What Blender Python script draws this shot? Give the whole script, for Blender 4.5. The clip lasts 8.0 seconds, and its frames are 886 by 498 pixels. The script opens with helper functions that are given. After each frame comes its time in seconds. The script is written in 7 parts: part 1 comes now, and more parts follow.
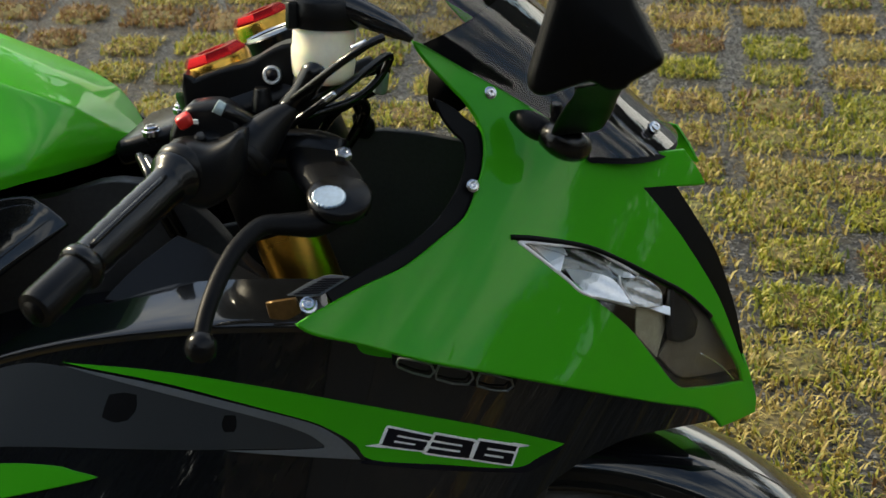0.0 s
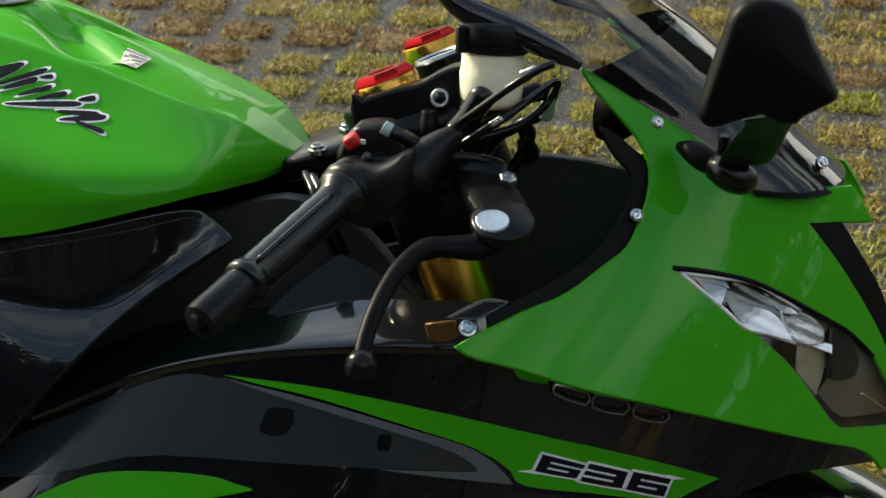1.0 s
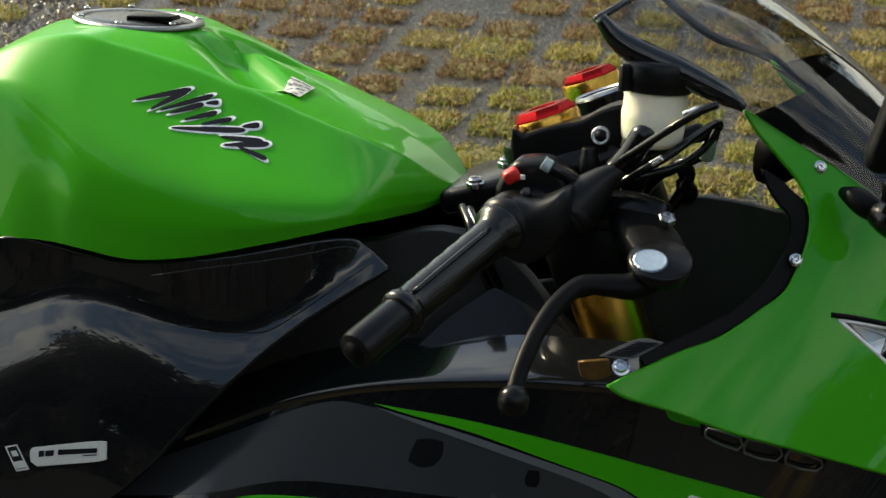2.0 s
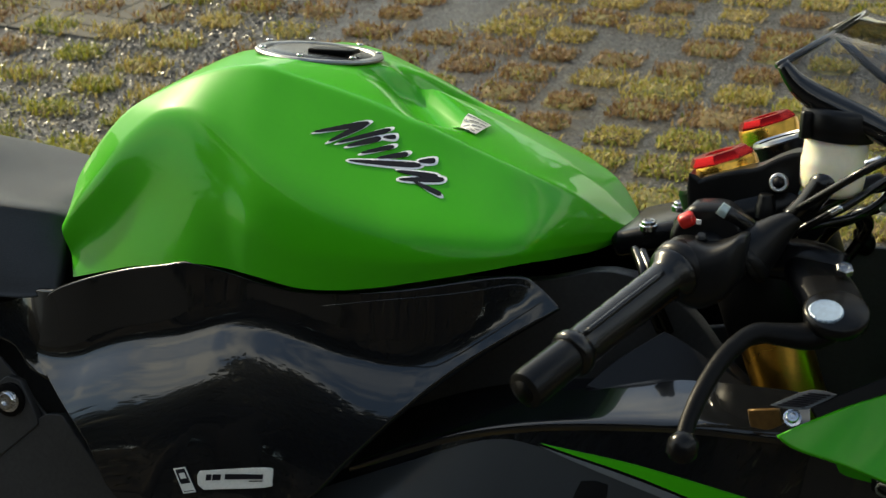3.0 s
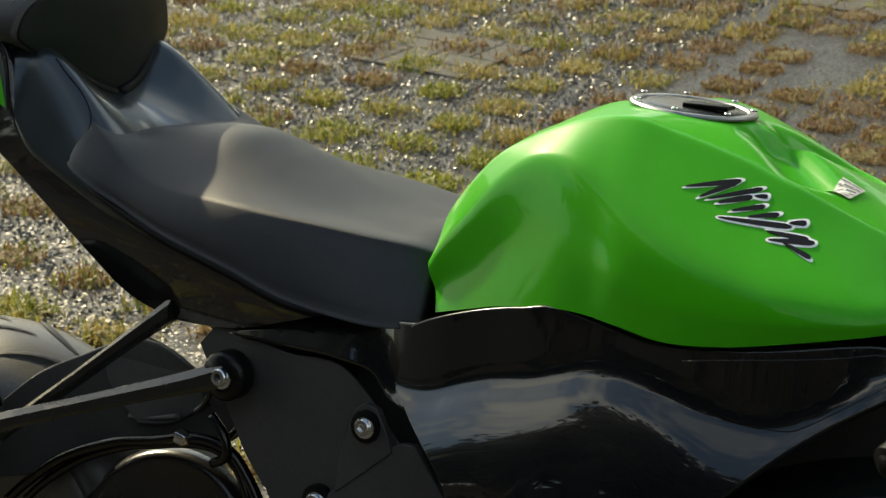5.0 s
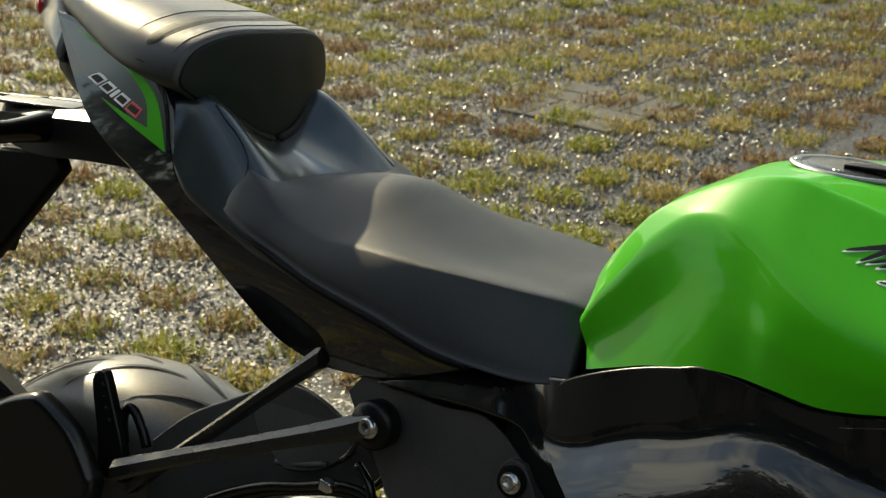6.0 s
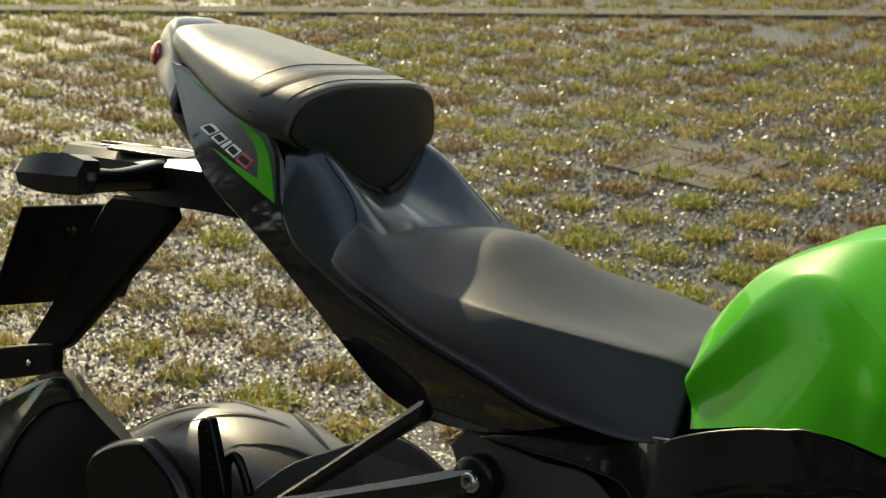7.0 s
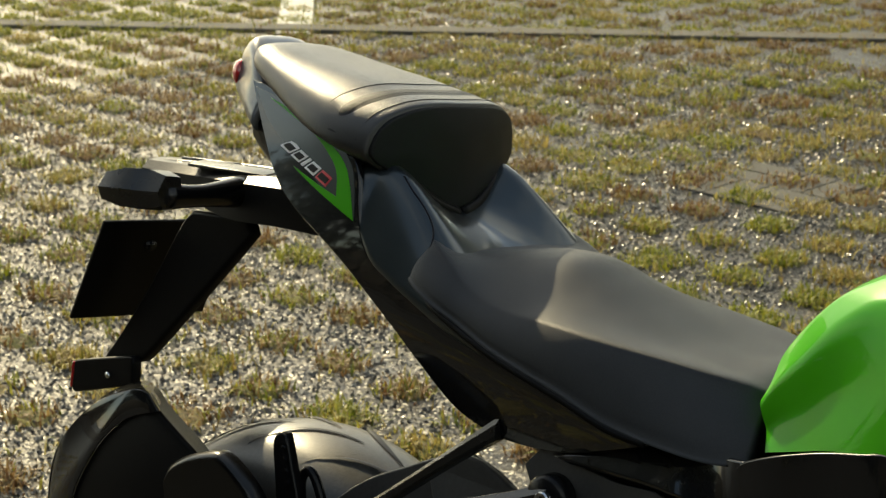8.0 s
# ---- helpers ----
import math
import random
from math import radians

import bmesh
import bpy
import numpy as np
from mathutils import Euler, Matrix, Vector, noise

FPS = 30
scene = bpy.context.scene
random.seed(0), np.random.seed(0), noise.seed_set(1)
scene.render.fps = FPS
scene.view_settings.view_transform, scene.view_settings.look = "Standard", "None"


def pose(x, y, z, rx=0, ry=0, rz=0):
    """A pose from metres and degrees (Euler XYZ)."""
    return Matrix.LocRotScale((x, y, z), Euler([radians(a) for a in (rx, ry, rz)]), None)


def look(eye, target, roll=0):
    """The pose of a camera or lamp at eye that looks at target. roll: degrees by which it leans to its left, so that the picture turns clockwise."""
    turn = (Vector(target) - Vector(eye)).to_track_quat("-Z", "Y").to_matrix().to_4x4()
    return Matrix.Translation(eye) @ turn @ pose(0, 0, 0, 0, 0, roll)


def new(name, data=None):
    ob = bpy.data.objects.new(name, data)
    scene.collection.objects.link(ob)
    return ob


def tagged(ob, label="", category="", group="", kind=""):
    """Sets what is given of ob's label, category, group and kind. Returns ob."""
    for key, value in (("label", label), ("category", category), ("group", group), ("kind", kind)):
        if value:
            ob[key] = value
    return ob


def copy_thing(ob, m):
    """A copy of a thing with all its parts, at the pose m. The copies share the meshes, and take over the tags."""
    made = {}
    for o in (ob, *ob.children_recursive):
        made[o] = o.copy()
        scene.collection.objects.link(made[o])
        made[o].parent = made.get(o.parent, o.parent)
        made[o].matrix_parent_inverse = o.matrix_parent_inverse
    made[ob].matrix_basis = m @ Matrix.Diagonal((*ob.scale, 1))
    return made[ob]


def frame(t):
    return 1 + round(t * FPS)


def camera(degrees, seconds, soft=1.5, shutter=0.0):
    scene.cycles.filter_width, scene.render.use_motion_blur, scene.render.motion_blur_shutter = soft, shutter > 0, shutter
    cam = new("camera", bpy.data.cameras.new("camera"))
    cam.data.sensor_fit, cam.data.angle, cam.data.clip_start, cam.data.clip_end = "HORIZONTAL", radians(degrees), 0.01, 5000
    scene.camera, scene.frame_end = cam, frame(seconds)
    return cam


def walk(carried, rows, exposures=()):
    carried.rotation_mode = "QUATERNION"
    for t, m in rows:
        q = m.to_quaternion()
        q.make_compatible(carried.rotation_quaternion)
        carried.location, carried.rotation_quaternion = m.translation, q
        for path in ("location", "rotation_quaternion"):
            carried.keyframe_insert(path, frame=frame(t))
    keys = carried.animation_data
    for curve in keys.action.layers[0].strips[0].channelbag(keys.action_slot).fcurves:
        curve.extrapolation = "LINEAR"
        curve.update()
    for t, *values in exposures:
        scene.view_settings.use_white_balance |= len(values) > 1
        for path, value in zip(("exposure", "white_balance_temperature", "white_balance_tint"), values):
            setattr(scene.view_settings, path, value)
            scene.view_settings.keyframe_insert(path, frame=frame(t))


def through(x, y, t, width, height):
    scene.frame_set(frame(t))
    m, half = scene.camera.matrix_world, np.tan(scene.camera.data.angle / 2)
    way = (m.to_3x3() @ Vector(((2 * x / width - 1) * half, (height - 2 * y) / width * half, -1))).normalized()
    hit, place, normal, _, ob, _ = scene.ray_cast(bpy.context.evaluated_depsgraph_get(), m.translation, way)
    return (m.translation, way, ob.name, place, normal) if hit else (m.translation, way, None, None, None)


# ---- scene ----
from mathutils import bvhtree, geometry

# Camera and its way
cam = camera(27.300, 8.0, soft=1.3)
PATH = [
    (0, (-0.0703, -1.2532, 1.3975), (-0.2003, 0.5455, 0.5326), -0.136),
    (0.5, (-0.0746, -1.2539, 1.3982), (-0.2808, 0.5415, 0.5415), -0.155),
    (1, (-0.0801, -1.2546, 1.3987), (-0.3721, 0.5364, 0.5580), -0.161),
    (2.5, (-0.0950, -1.2587, 1.4016), (-0.6229, 0.5014, 0.6120), -0.036),
    (3, (-0.1003, -1.2604, 1.4027), (-0.7175, 0.4788, 0.6317), -0.037),
    (3.5, (-0.1049, -1.2648, 1.4042), (-0.8095, 0.4471, 0.6474), -0.023),
    (4, (-0.1095, -1.2671, 1.4049), (-0.8997, 0.4120, 0.6592), -0.050),
    (4.5, (-0.1139, -1.2709, 1.4060), (-0.9902, 0.3688, 0.6689), -0.040),
    (5, (-0.1193, -1.2722, 1.4067), (-1.0767, 0.3281, 0.6837), -0.045),
    (6.5, (-0.1348, -1.2733, 1.4086), (-1.2855, 0.2316, 0.7674), 0.110),
    (7, (-0.1337, -1.2793, 1.4109), (-1.3291, 0.2011, 0.7948), 0.140),
    (7.5, (-0.1314, -1.2879, 1.4141), (-1.3674, 0.1659, 0.8153), 0.202),
    (8, (-0.1307, -1.2912, 1.4147), (-1.3901, 0.1434, 0.8182), 0.255),
]
cam.data.dof.use_dof = True
cam.data.dof.focus_distance, cam.data.dof.aperture_fstop = 1.75, 21.0
walk(cam, [(t, look(eye, target, roll)) for t, eye, target, roll in PATH], exposures=[(0.0, 0.95, 6800, 4), (4.0, 0.82, 7100, 1), (6.5, 0.82, 7400, 0), (8.0, 0.73, 7700, 0)])

# Daylight: a low warm sun behind the tail of the motorcycle, sky with drifting cloud
SUN_ELEVATION, SUN_TOWARDS = radians(31), Vector((-0.90, 0.43))
world = bpy.data.worlds.new("sky")
scene.world = world
world.use_nodes = True
wn, wl = world.node_tree.nodes, world.node_tree.links
wn.clear()
sky = wn.new("ShaderNodeTexSky")
sky.sky_type, sky.sun_disc = "NISHITA", False
sky.sun_elevation = SUN_ELEVATION
sky.sun_rotation = math.atan2(SUN_TOWARDS.x, SUN_TOWARDS.y)
coords = wn.new("ShaderNodeTexCoord")
stretch = wn.new("ShaderNodeMapping")
stretch.inputs["Scale"].default_value = (1.0, 1.0, 2.6)
drift = wn.new("ShaderNodeTexNoise")
drift.inputs["Scale"].default_value, drift.inputs["Detail"].default_value, drift.inputs["Roughness"].default_value = 3.4, 8.0, 0.62
cover_ramp = wn.new("ShaderNodeValToRGB")
cover_ramp.color_ramp.elements[0].position, cover_ramp.color_ramp.elements[1].position = 0.44, 0.58
cloud_mix = wn.new("ShaderNodeMixRGB")
cloud_mix.inputs[2].default_value = (8.2, 8.0, 7.7, 1)
sky_out = wn.new("ShaderNodeBackground")
sky_out.inputs["Strength"].default_value = 0.14
world_out = wn.new("ShaderNodeOutputWorld")
wl.new(coords.outputs["Generated"], stretch.inputs["Vector"])
wl.new(stretch.outputs["Vector"], drift.inputs["Vector"])
wl.new(drift.outputs["Fac"], cover_ramp.inputs["Fac"])
height = wn.new("ShaderNodeSeparateXYZ")
clear_above = wn.new("ShaderNodeMapRange")
clear_above.interpolation_type = "SMOOTHSTEP"
clear_above.inputs["From Min"].default_value, clear_above.inputs["From Max"].default_value = 0.52, 0.90
clear_above.inputs["To Min"].default_value, clear_above.inputs["To Max"].default_value = 1.0, 0.12
thin = wn.new("ShaderNodeMath")
thin.operation = "MULTIPLY"
wl.new(coords.outputs["Generated"], height.inputs["Vector"])
wl.new(height.outputs["Z"], clear_above.inputs["Value"])
wl.new(clear_above.outputs["Result"], thin.inputs[0])
wl.new(cover_ramp.outputs["Color"], thin.inputs[1])
wl.new(thin.outputs[0], cloud_mix.inputs[0])
wl.new(sky.outputs["Color"], cloud_mix.inputs[1])
wl.new(cloud_mix.outputs["Color"], sky_out.inputs["Color"])
wl.new(sky_out.outputs["Background"], world_out.inputs["Surface"])
sun_data = bpy.data.lights.new("sun", "SUN")
sun_data.energy, sun_data.angle, sun_data.color = 3.9, radians(0.6), (1.0, 0.86, 0.64)
sun = new("sun", sun_data)
flat = SUN_TOWARDS.normalized() * math.cos(SUN_ELEVATION)
sun.matrix_world = look(Vector((flat.x, flat.y, math.sin(SUN_ELEVATION))) * 30, (0, 0, 0))


# ---- materials ----
def material(name, color, rough=0.5, metal=0.0, coat=0.0, coat_rough=0.03, vary=0.15, grain=300.0, bump=0.0, bump_scale=900.0, ior=1.5, stain=18.0, color2=None, spec=0.5):
    """A surface with a fine grain and a slow stain in colour and roughness, and relief."""
    m = bpy.data.materials.new(name)
    m.use_nodes = True
    n, l = m.node_tree.nodes, m.node_tree.links
    b = n["Principled BSDF"]
    c = n.new("ShaderNodeTexCoord")
    fine, slow = n.new("ShaderNodeTexNoise"), n.new("ShaderNodeTexNoise")
    fine.inputs["Scale"].default_value, fine.inputs["Detail"].default_value = grain, 3.0
    slow.inputs["Scale"].default_value, slow.inputs["Detail"].default_value = stain, 5.0
    both = n.new("ShaderNodeMath")
    both.operation = "ADD"
    l.new(c.outputs["Object"], fine.inputs["Vector"])
    l.new(c.outputs["Object"], slow.inputs["Vector"])
    l.new(fine.outputs["Fac"], both.inputs[0])
    l.new(slow.outputs["Fac"], both.inputs[1])
    ramp = n.new("ShaderNodeValToRGB")
    lo = color2 or tuple(v * (1 - vary) for v in color)
    hi = tuple(min(1.0, v * (1 + vary)) for v in color)
    ramp.color_ramp.elements[0].position, ramp.color_ramp.elements[1].position = 0.3, 0.7
    ramp.color_ramp.elements[0].color, ramp.color_ramp.elements[1].color = (*lo, 1), (*hi, 1)
    half = n.new("ShaderNodeMath")
    half.operation = "MULTIPLY"
    half.inputs[1].default_value = 0.5
    l.new(both.outputs[0], half.inputs[0])
    l.new(half.outputs[0], ramp.inputs["Fac"])
    l.new(ramp.outputs["Color"], b.inputs["Base Color"])
    r = n.new("ShaderNodeMapRange")
    r.inputs["To Min"].default_value, r.inputs["To Max"].default_value = rough * 0.85, min(1.0, rough * 1.15)
    l.new(slow.outputs["Fac"], r.inputs["Value"])
    l.new(r.outputs["Result"], b.inputs["Roughness"])
    b.inputs["Metallic"].default_value, b.inputs["IOR"].default_value = metal, ior
    b.inputs["Specular IOR Level"].default_value = spec
    b.inputs["Coat Weight"].default_value, b.inputs["Coat Roughness"].default_value = coat, coat_rough
    if bump:
        grit = n.new("ShaderNodeTexNoise")
        grit.inputs["Scale"].default_value, grit.inputs["Detail"].default_value = bump_scale, 2.0
        up = n.new("ShaderNodeBump")
        up.inputs["Strength"].default_value, up.inputs["Distance"].default_value = bump, 0.001
        l.new(c.outputs["Object"], grit.inputs["Vector"])
        l.new(grit.outputs["Fac"], up.inputs["Height"])
        l.new(up.outputs["Normal"], b.inputs["Normal"])
    return m


def clear(name, tint, ior=1.5, rough=0.02):
    """Thin clear or tinted sheet: light passes straight through, the gloss follows the angle."""
    m = bpy.data.materials.new(name)
    m.use_nodes = True
    n, l = m.node_tree.nodes, m.node_tree.links
    n.clear()
    see, gloss, facing, mix, out = (n.new("ShaderNode" + k) for k in ("BsdfTransparent", "BsdfGlossy", "LayerWeight", "MixShader", "OutputMaterial"))
    steep, fres = n.new("ShaderNodeMath"), n.new("ShaderNodeMath")
    steep.operation, fres.operation = "POWER", "MULTIPLY_ADD"
    steep.inputs[1].default_value = 5.0
    low = ((ior - 1) / (ior + 1)) ** 2
    fres.inputs[1].default_value, fres.inputs[2].default_value = 1 - low, low
    facing.inputs["Blend"].default_value = 0.5
    l.new(facing.outputs["Facing"], steep.inputs[0])
    l.new(steep.outputs[0], fres.inputs[0])
    see.inputs["Color"].default_value = (*tint, 1)
    gloss.inputs["Roughness"].default_value = rough
    l.new(fres.outputs[0], mix.inputs["Fac"])
    l.new(see.outputs["BSDF"], mix.inputs[1])
    l.new(gloss.outputs["BSDF"], mix.inputs[2])
    l.new(mix.outputs["Shader"], out.inputs["Surface"])
    return m


GREEN = material("green_paint", (0.044, 0.345, 0.006), rough=0.4, coat=0.34, coat_rough=0.02, vary=0.05, grain=1500, ior=1.4, spec=0.12)
BLACK = material("black_gloss_paint", (0.0055, 0.006, 0.007), rough=0.2, coat=0.9, coat_rough=0.03, vary=0.3, grain=900, spec=0.12)
# graphite print colour, its grey raised to include the sky's reflection
GREY = material("graphite_with_sky_sheen", (0.024, 0.027, 0.030), rough=0.34, coat=0.5, coat_rough=0.05, vary=0.1, grain=1500, spec=0.3)
SPARK = material("metallic_spark_black", (0.024, 0.032, 0.036), rough=0.32, metal=0.7, coat=0.8, coat_rough=0.12, vary=0.12, grain=2500, spec=0.4)
SILVER = material("silver_grey_print", (0.10, 0.107, 0.115), rough=0.35, coat=0.6, vary=0.12)
MATTE = material("black_plastic", (0.003, 0.003, 0.0033), rough=0.40, vary=0.3, bump=0.2, bump_scale=1600, spec=0.10)
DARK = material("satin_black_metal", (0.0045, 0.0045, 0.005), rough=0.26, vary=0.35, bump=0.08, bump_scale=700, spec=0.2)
RUBBER = material("black_rubber", (0.0025, 0.0025, 0.0027), rough=0.24, vary=0.25, bump=0.05, bump_scale=1200, spec=0.4)
TYRE = material("tyre_rubber", (0.05, 0.048, 0.045), rough=0.38, vary=0.35, bump=0.25, bump_scale=500, spec=0.6)
VINYL = material("seat_vinyl", (0.0150, 0.0168, 0.0198), rough=0.48, vary=0.35, grain=700, bump=0.35, bump_scale=1300, spec=0.32)
PADVINYL = material("pad_vinyl", (0.0105, 0.0108, 0.0115), rough=0.31, vary=0.2, grain=700, bump=0.4, bump_scale=1100, spec=0.65)
VINYL_DARK = material("smooth_seat_vinyl", (0.0075, 0.008, 0.009), rough=0.46, vary=0.2, bump=0.35, bump_scale=1500, spec=0.2)
GOLD = material("gold_anodised", (0.72, 0.40, 0.07), rough=0.28, metal=1.0, vary=0.12)
RED = material("red_anodised", (0.42, 0.009, 0.010), rough=0.24, metal=0.9, vary=0.1)
REDPLASTIC = material("red_plastic", (0.55, 0.02, 0.015), rough=0.35, vary=0.1)
STEEL = material("bright_steel", (0.62, 0.63, 0.65), rough=0.22, metal=1.0, vary=0.15)
CONTROL = material("moulded_black_plastic", (0.006, 0.006, 0.0063), rough=0.33, vary=0.25, bump=0.1, bump_scale=1500, spec=0.22)
ADJUSTER = material("pale_cable_metal", (0.36, 0.44, 0.43), rough=0.4, metal=0.2, vary=0.15)
# the blue cast stands in for sky reflected on the pivot screw
SKYALLOY = material("alloy_with_sky_blue", (0.34, 0.43, 0.54), rough=0.34, metal=0.35, vary=0.2, stain=90, bump=0.1)
LAMPGREY = material("grey_lamp_metal", (0.42, 0.42, 0.42), rough=0.2, metal=0.75, vary=0.2, stain=50)
# lamp chrome made mostly diffuse: its white base imitates the reflected sky
SKYCHROME = material("chrome_with_sky_white", (0.88, 0.88, 0.88), rough=0.22, metal=0.3, vary=0.15, stain=60)
# tan base colour takes the place of ground mirrored in the projector face
GROUNDTAN = material("mirror_with_ground_tan", (0.80, 0.68, 0.50), rough=0.3, metal=0.15, vary=0.35, stain=70)
SATIN = material("worn_satin_black_paint", (0.010, 0.010, 0.010), rough=0.27, vary=0.3, bump=0.1, spec=0.6)
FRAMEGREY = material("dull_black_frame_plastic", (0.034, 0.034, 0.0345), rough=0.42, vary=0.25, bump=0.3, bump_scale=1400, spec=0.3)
ALU = material("brushed_aluminium", (0.55, 0.56, 0.58), rough=0.35, metal=1.0, vary=0.15, bump=0.1)
RINGMETAL = material("dull_brushed_metal", (0.26, 0.265, 0.27), rough=0.4, metal=1.0, vary=0.2, bump=0.1)
CHROME = material("chrome", (0.85, 0.86, 0.88), rough=0.05, metal=1.0, vary=0.03)
CREAM = material("milky_plastic", (0.92, 0.86, 0.68), rough=0.32, vary=0.05)
WHITE = material("white_print", (0.85, 0.85, 0.85), rough=0.5, vary=0.04, spec=0.2)
INK = material("black_print", (0.006, 0.006, 0.010), rough=0.45, vary=0.2, spec=0.15)
PINK = material("red_print", (0.60, 0.05, 0.07), rough=0.4, vary=0.08)
LABEL = material("pale_label", (0.60, 0.60, 0.56), rough=0.45, vary=0.15, grain=500)
LENSRED = material("red_lens", (0.45, 0.01, 0.012), rough=0.12, vary=0.1, coat=0.8)
CREAM.node_tree.nodes["Principled BSDF"].inputs["Subsurface Weight"].default_value = 0.85
CREAM.node_tree.nodes["Principled BSDF"].inputs["Subsurface Radius"].default_value = (0.035, 0.028, 0.018)
TAB = material("dull_bronze_tab", (0.17, 0.095, 0.03), rough=0.35, metal=0.6, vary=0.3)
BRONZE = material("tinted_reflector", (0.30, 0.245, 0.19), rough=0.22, metal=0.1, vary=0.3, stain=40, spec=0.6)
MASK = material("printed_screen_mask", (0.010, 0.010, 0.011), rough=0.6, vary=0.05, spec=0.05)
SMOKE = clear("smoked_screen", (0.60, 0.60, 0.60))
LENS = clear("clear_lens", (0.82, 0.83, 0.82))


# ---- mesh makers ----
def part(name, bm, mat, parent, label="", smooth=True):
    """Links a bmesh as one mesh object under its thing."""
    me = bpy.data.meshes.new(name)
    bm.to_mesh(me)
    bm.free()
    me.materials.append(mat)
    if smooth:
        me.polygons.foreach_set("use_smooth", [True] * len(me.polygons))
    ob = new(name, me)
    ob.parent = parent
    if label:
        tagged(ob, label)
    return ob


def crom(p0, p1, p2, p3, t):
    return 0.5 * ((2 * p1) + (p2 - p0) * t + (2 * p0 - 5 * p1 + 4 * p2 - p3) * t * t + (3 * p1 - p0 - 3 * p2 + p3) * t ** 3)


def curve(points, per=6, closed=False):
    """A smooth line through the points."""
    p = [np.array(q, float) for q in points]
    n, out = len(p), []
    for i in range(n if closed else n - 1):
        a, b = p[i], p[(i + 1) % n]
        before = p[i - 1] if (closed or i) else 2 * a - b
        after = p[(i + 2) % n] if (closed or i + 2 < n) else 2 * b - a
        out += [crom(before, a, b, after, k / per) for k in range(per)]
    if not closed:
        out.append(p[-1])
    return out


def outline(points, per=4, sharp=40):
    """A closed line through the points that keeps its corners."""
    p = [np.array(q, float) for q in points]
    n, corner, out = len(p), [], []
    for i in range(n):
        a, b = p[i] - p[i - 1], p[(i + 1) % n] - p[i]
        turn = abs((math.degrees(math.atan2(b[1], b[0]) - math.atan2(a[1], a[0])) + 180) % 360 - 180)
        corner.append(turn > sharp)
    for i in range(n):
        j = (i + 1) % n
        a, b = p[i], p[j]
        before = 2 * a - b if corner[i] else p[i - 1]
        after = 2 * b - a if corner[j] else p[(i + 2) % n]
        out += [crom(before, a, b, after, k / per) for k in range(per)]
    return out


def side_of(spec):
    """The half width of a body panel as a smooth function of length and height."""
    cx, cz, d, c = spec

    def width(x, z):
        x, z = (x - cx) * 4, (z - cz) * 4
        powers = [x ** i * z ** j for i in range(d + 1) for j in range(d + 1 - i)]
        return sum(a * b for a, b in zip(c, powers))
    return width


def filled(points, step, per, sharp, hole=None):
    """A flat outline filled with an even net of triangles: places in (x, z), faces and the rim's edges."""
    line = outline(points, per, sharp)
    n = len(line)
    xs, zs = [q[0] for q in line], [q[1] for q in line]
    places = [Vector((float(q[0]), float(q[1]))) for q in line]
    rim = [(k, (k + 1) % n) for k in range(n)]
    a = np.array(line)
    b = np.roll(a, -1, 0)
    for ix in range(math.floor(min(xs) / step), math.ceil(max(xs) / step) + 1):
        for iz in range(math.floor(min(zs) / step), math.ceil(max(zs) / step) + 1):
            p = np.array([ix * step + (iz % 2) * step / 2, iz * step])
            cross = (a[:, 1] > p[1]) != (b[:, 1] > p[1])
            if not cross.any():
                continue
            cut = (b[cross, 0] - a[cross, 0]) * (p[1] - a[cross, 1]) / (b[cross, 1] - a[cross, 1]) + a[cross, 0]
            if (cut > p[0]).sum() % 2 == 0:
                continue
            along = b - a
            s = np.clip(((p - a) * along).sum(1) / np.maximum((along ** 2).sum(1), 1e-12), 0, 1)
            if np.hypot(*(a + along * s[:, None] - p).T).min() > step * 0.35:
                places.append(Vector((float(p[0]), float(p[1]))))
    if hole:
        inner = outline(hole, per, sharp)
        k, h = len(places), np.array(inner)
        hb = np.roll(h, -1, 0)

        def inside(p):
            cross = (h[:, 1] > p[1]) != (hb[:, 1] > p[1])
            cut = (hb[cross, 0] - h[cross, 0]) * (p[1] - h[cross, 1]) / (hb[cross, 1] - h[cross, 1]) + h[cross, 0]
            return (cut > p[0]).sum() % 2 == 1
        places += [Vector((float(q[0]), float(q[1]))) for q in inner]
        rim += [(k + i, k + (i + 1) % len(inner)) for i in range(len(inner))]
    out = geometry.delaunay_2d_cdt(places, rim, [list(range(n))], 1, 1e-6)
    faces = out[2]
    if hole:
        faces = [f for f in faces if not inside(sum((out[0][i] for i in f), Vector((0, 0))) / 3)]
    return out[0], faces


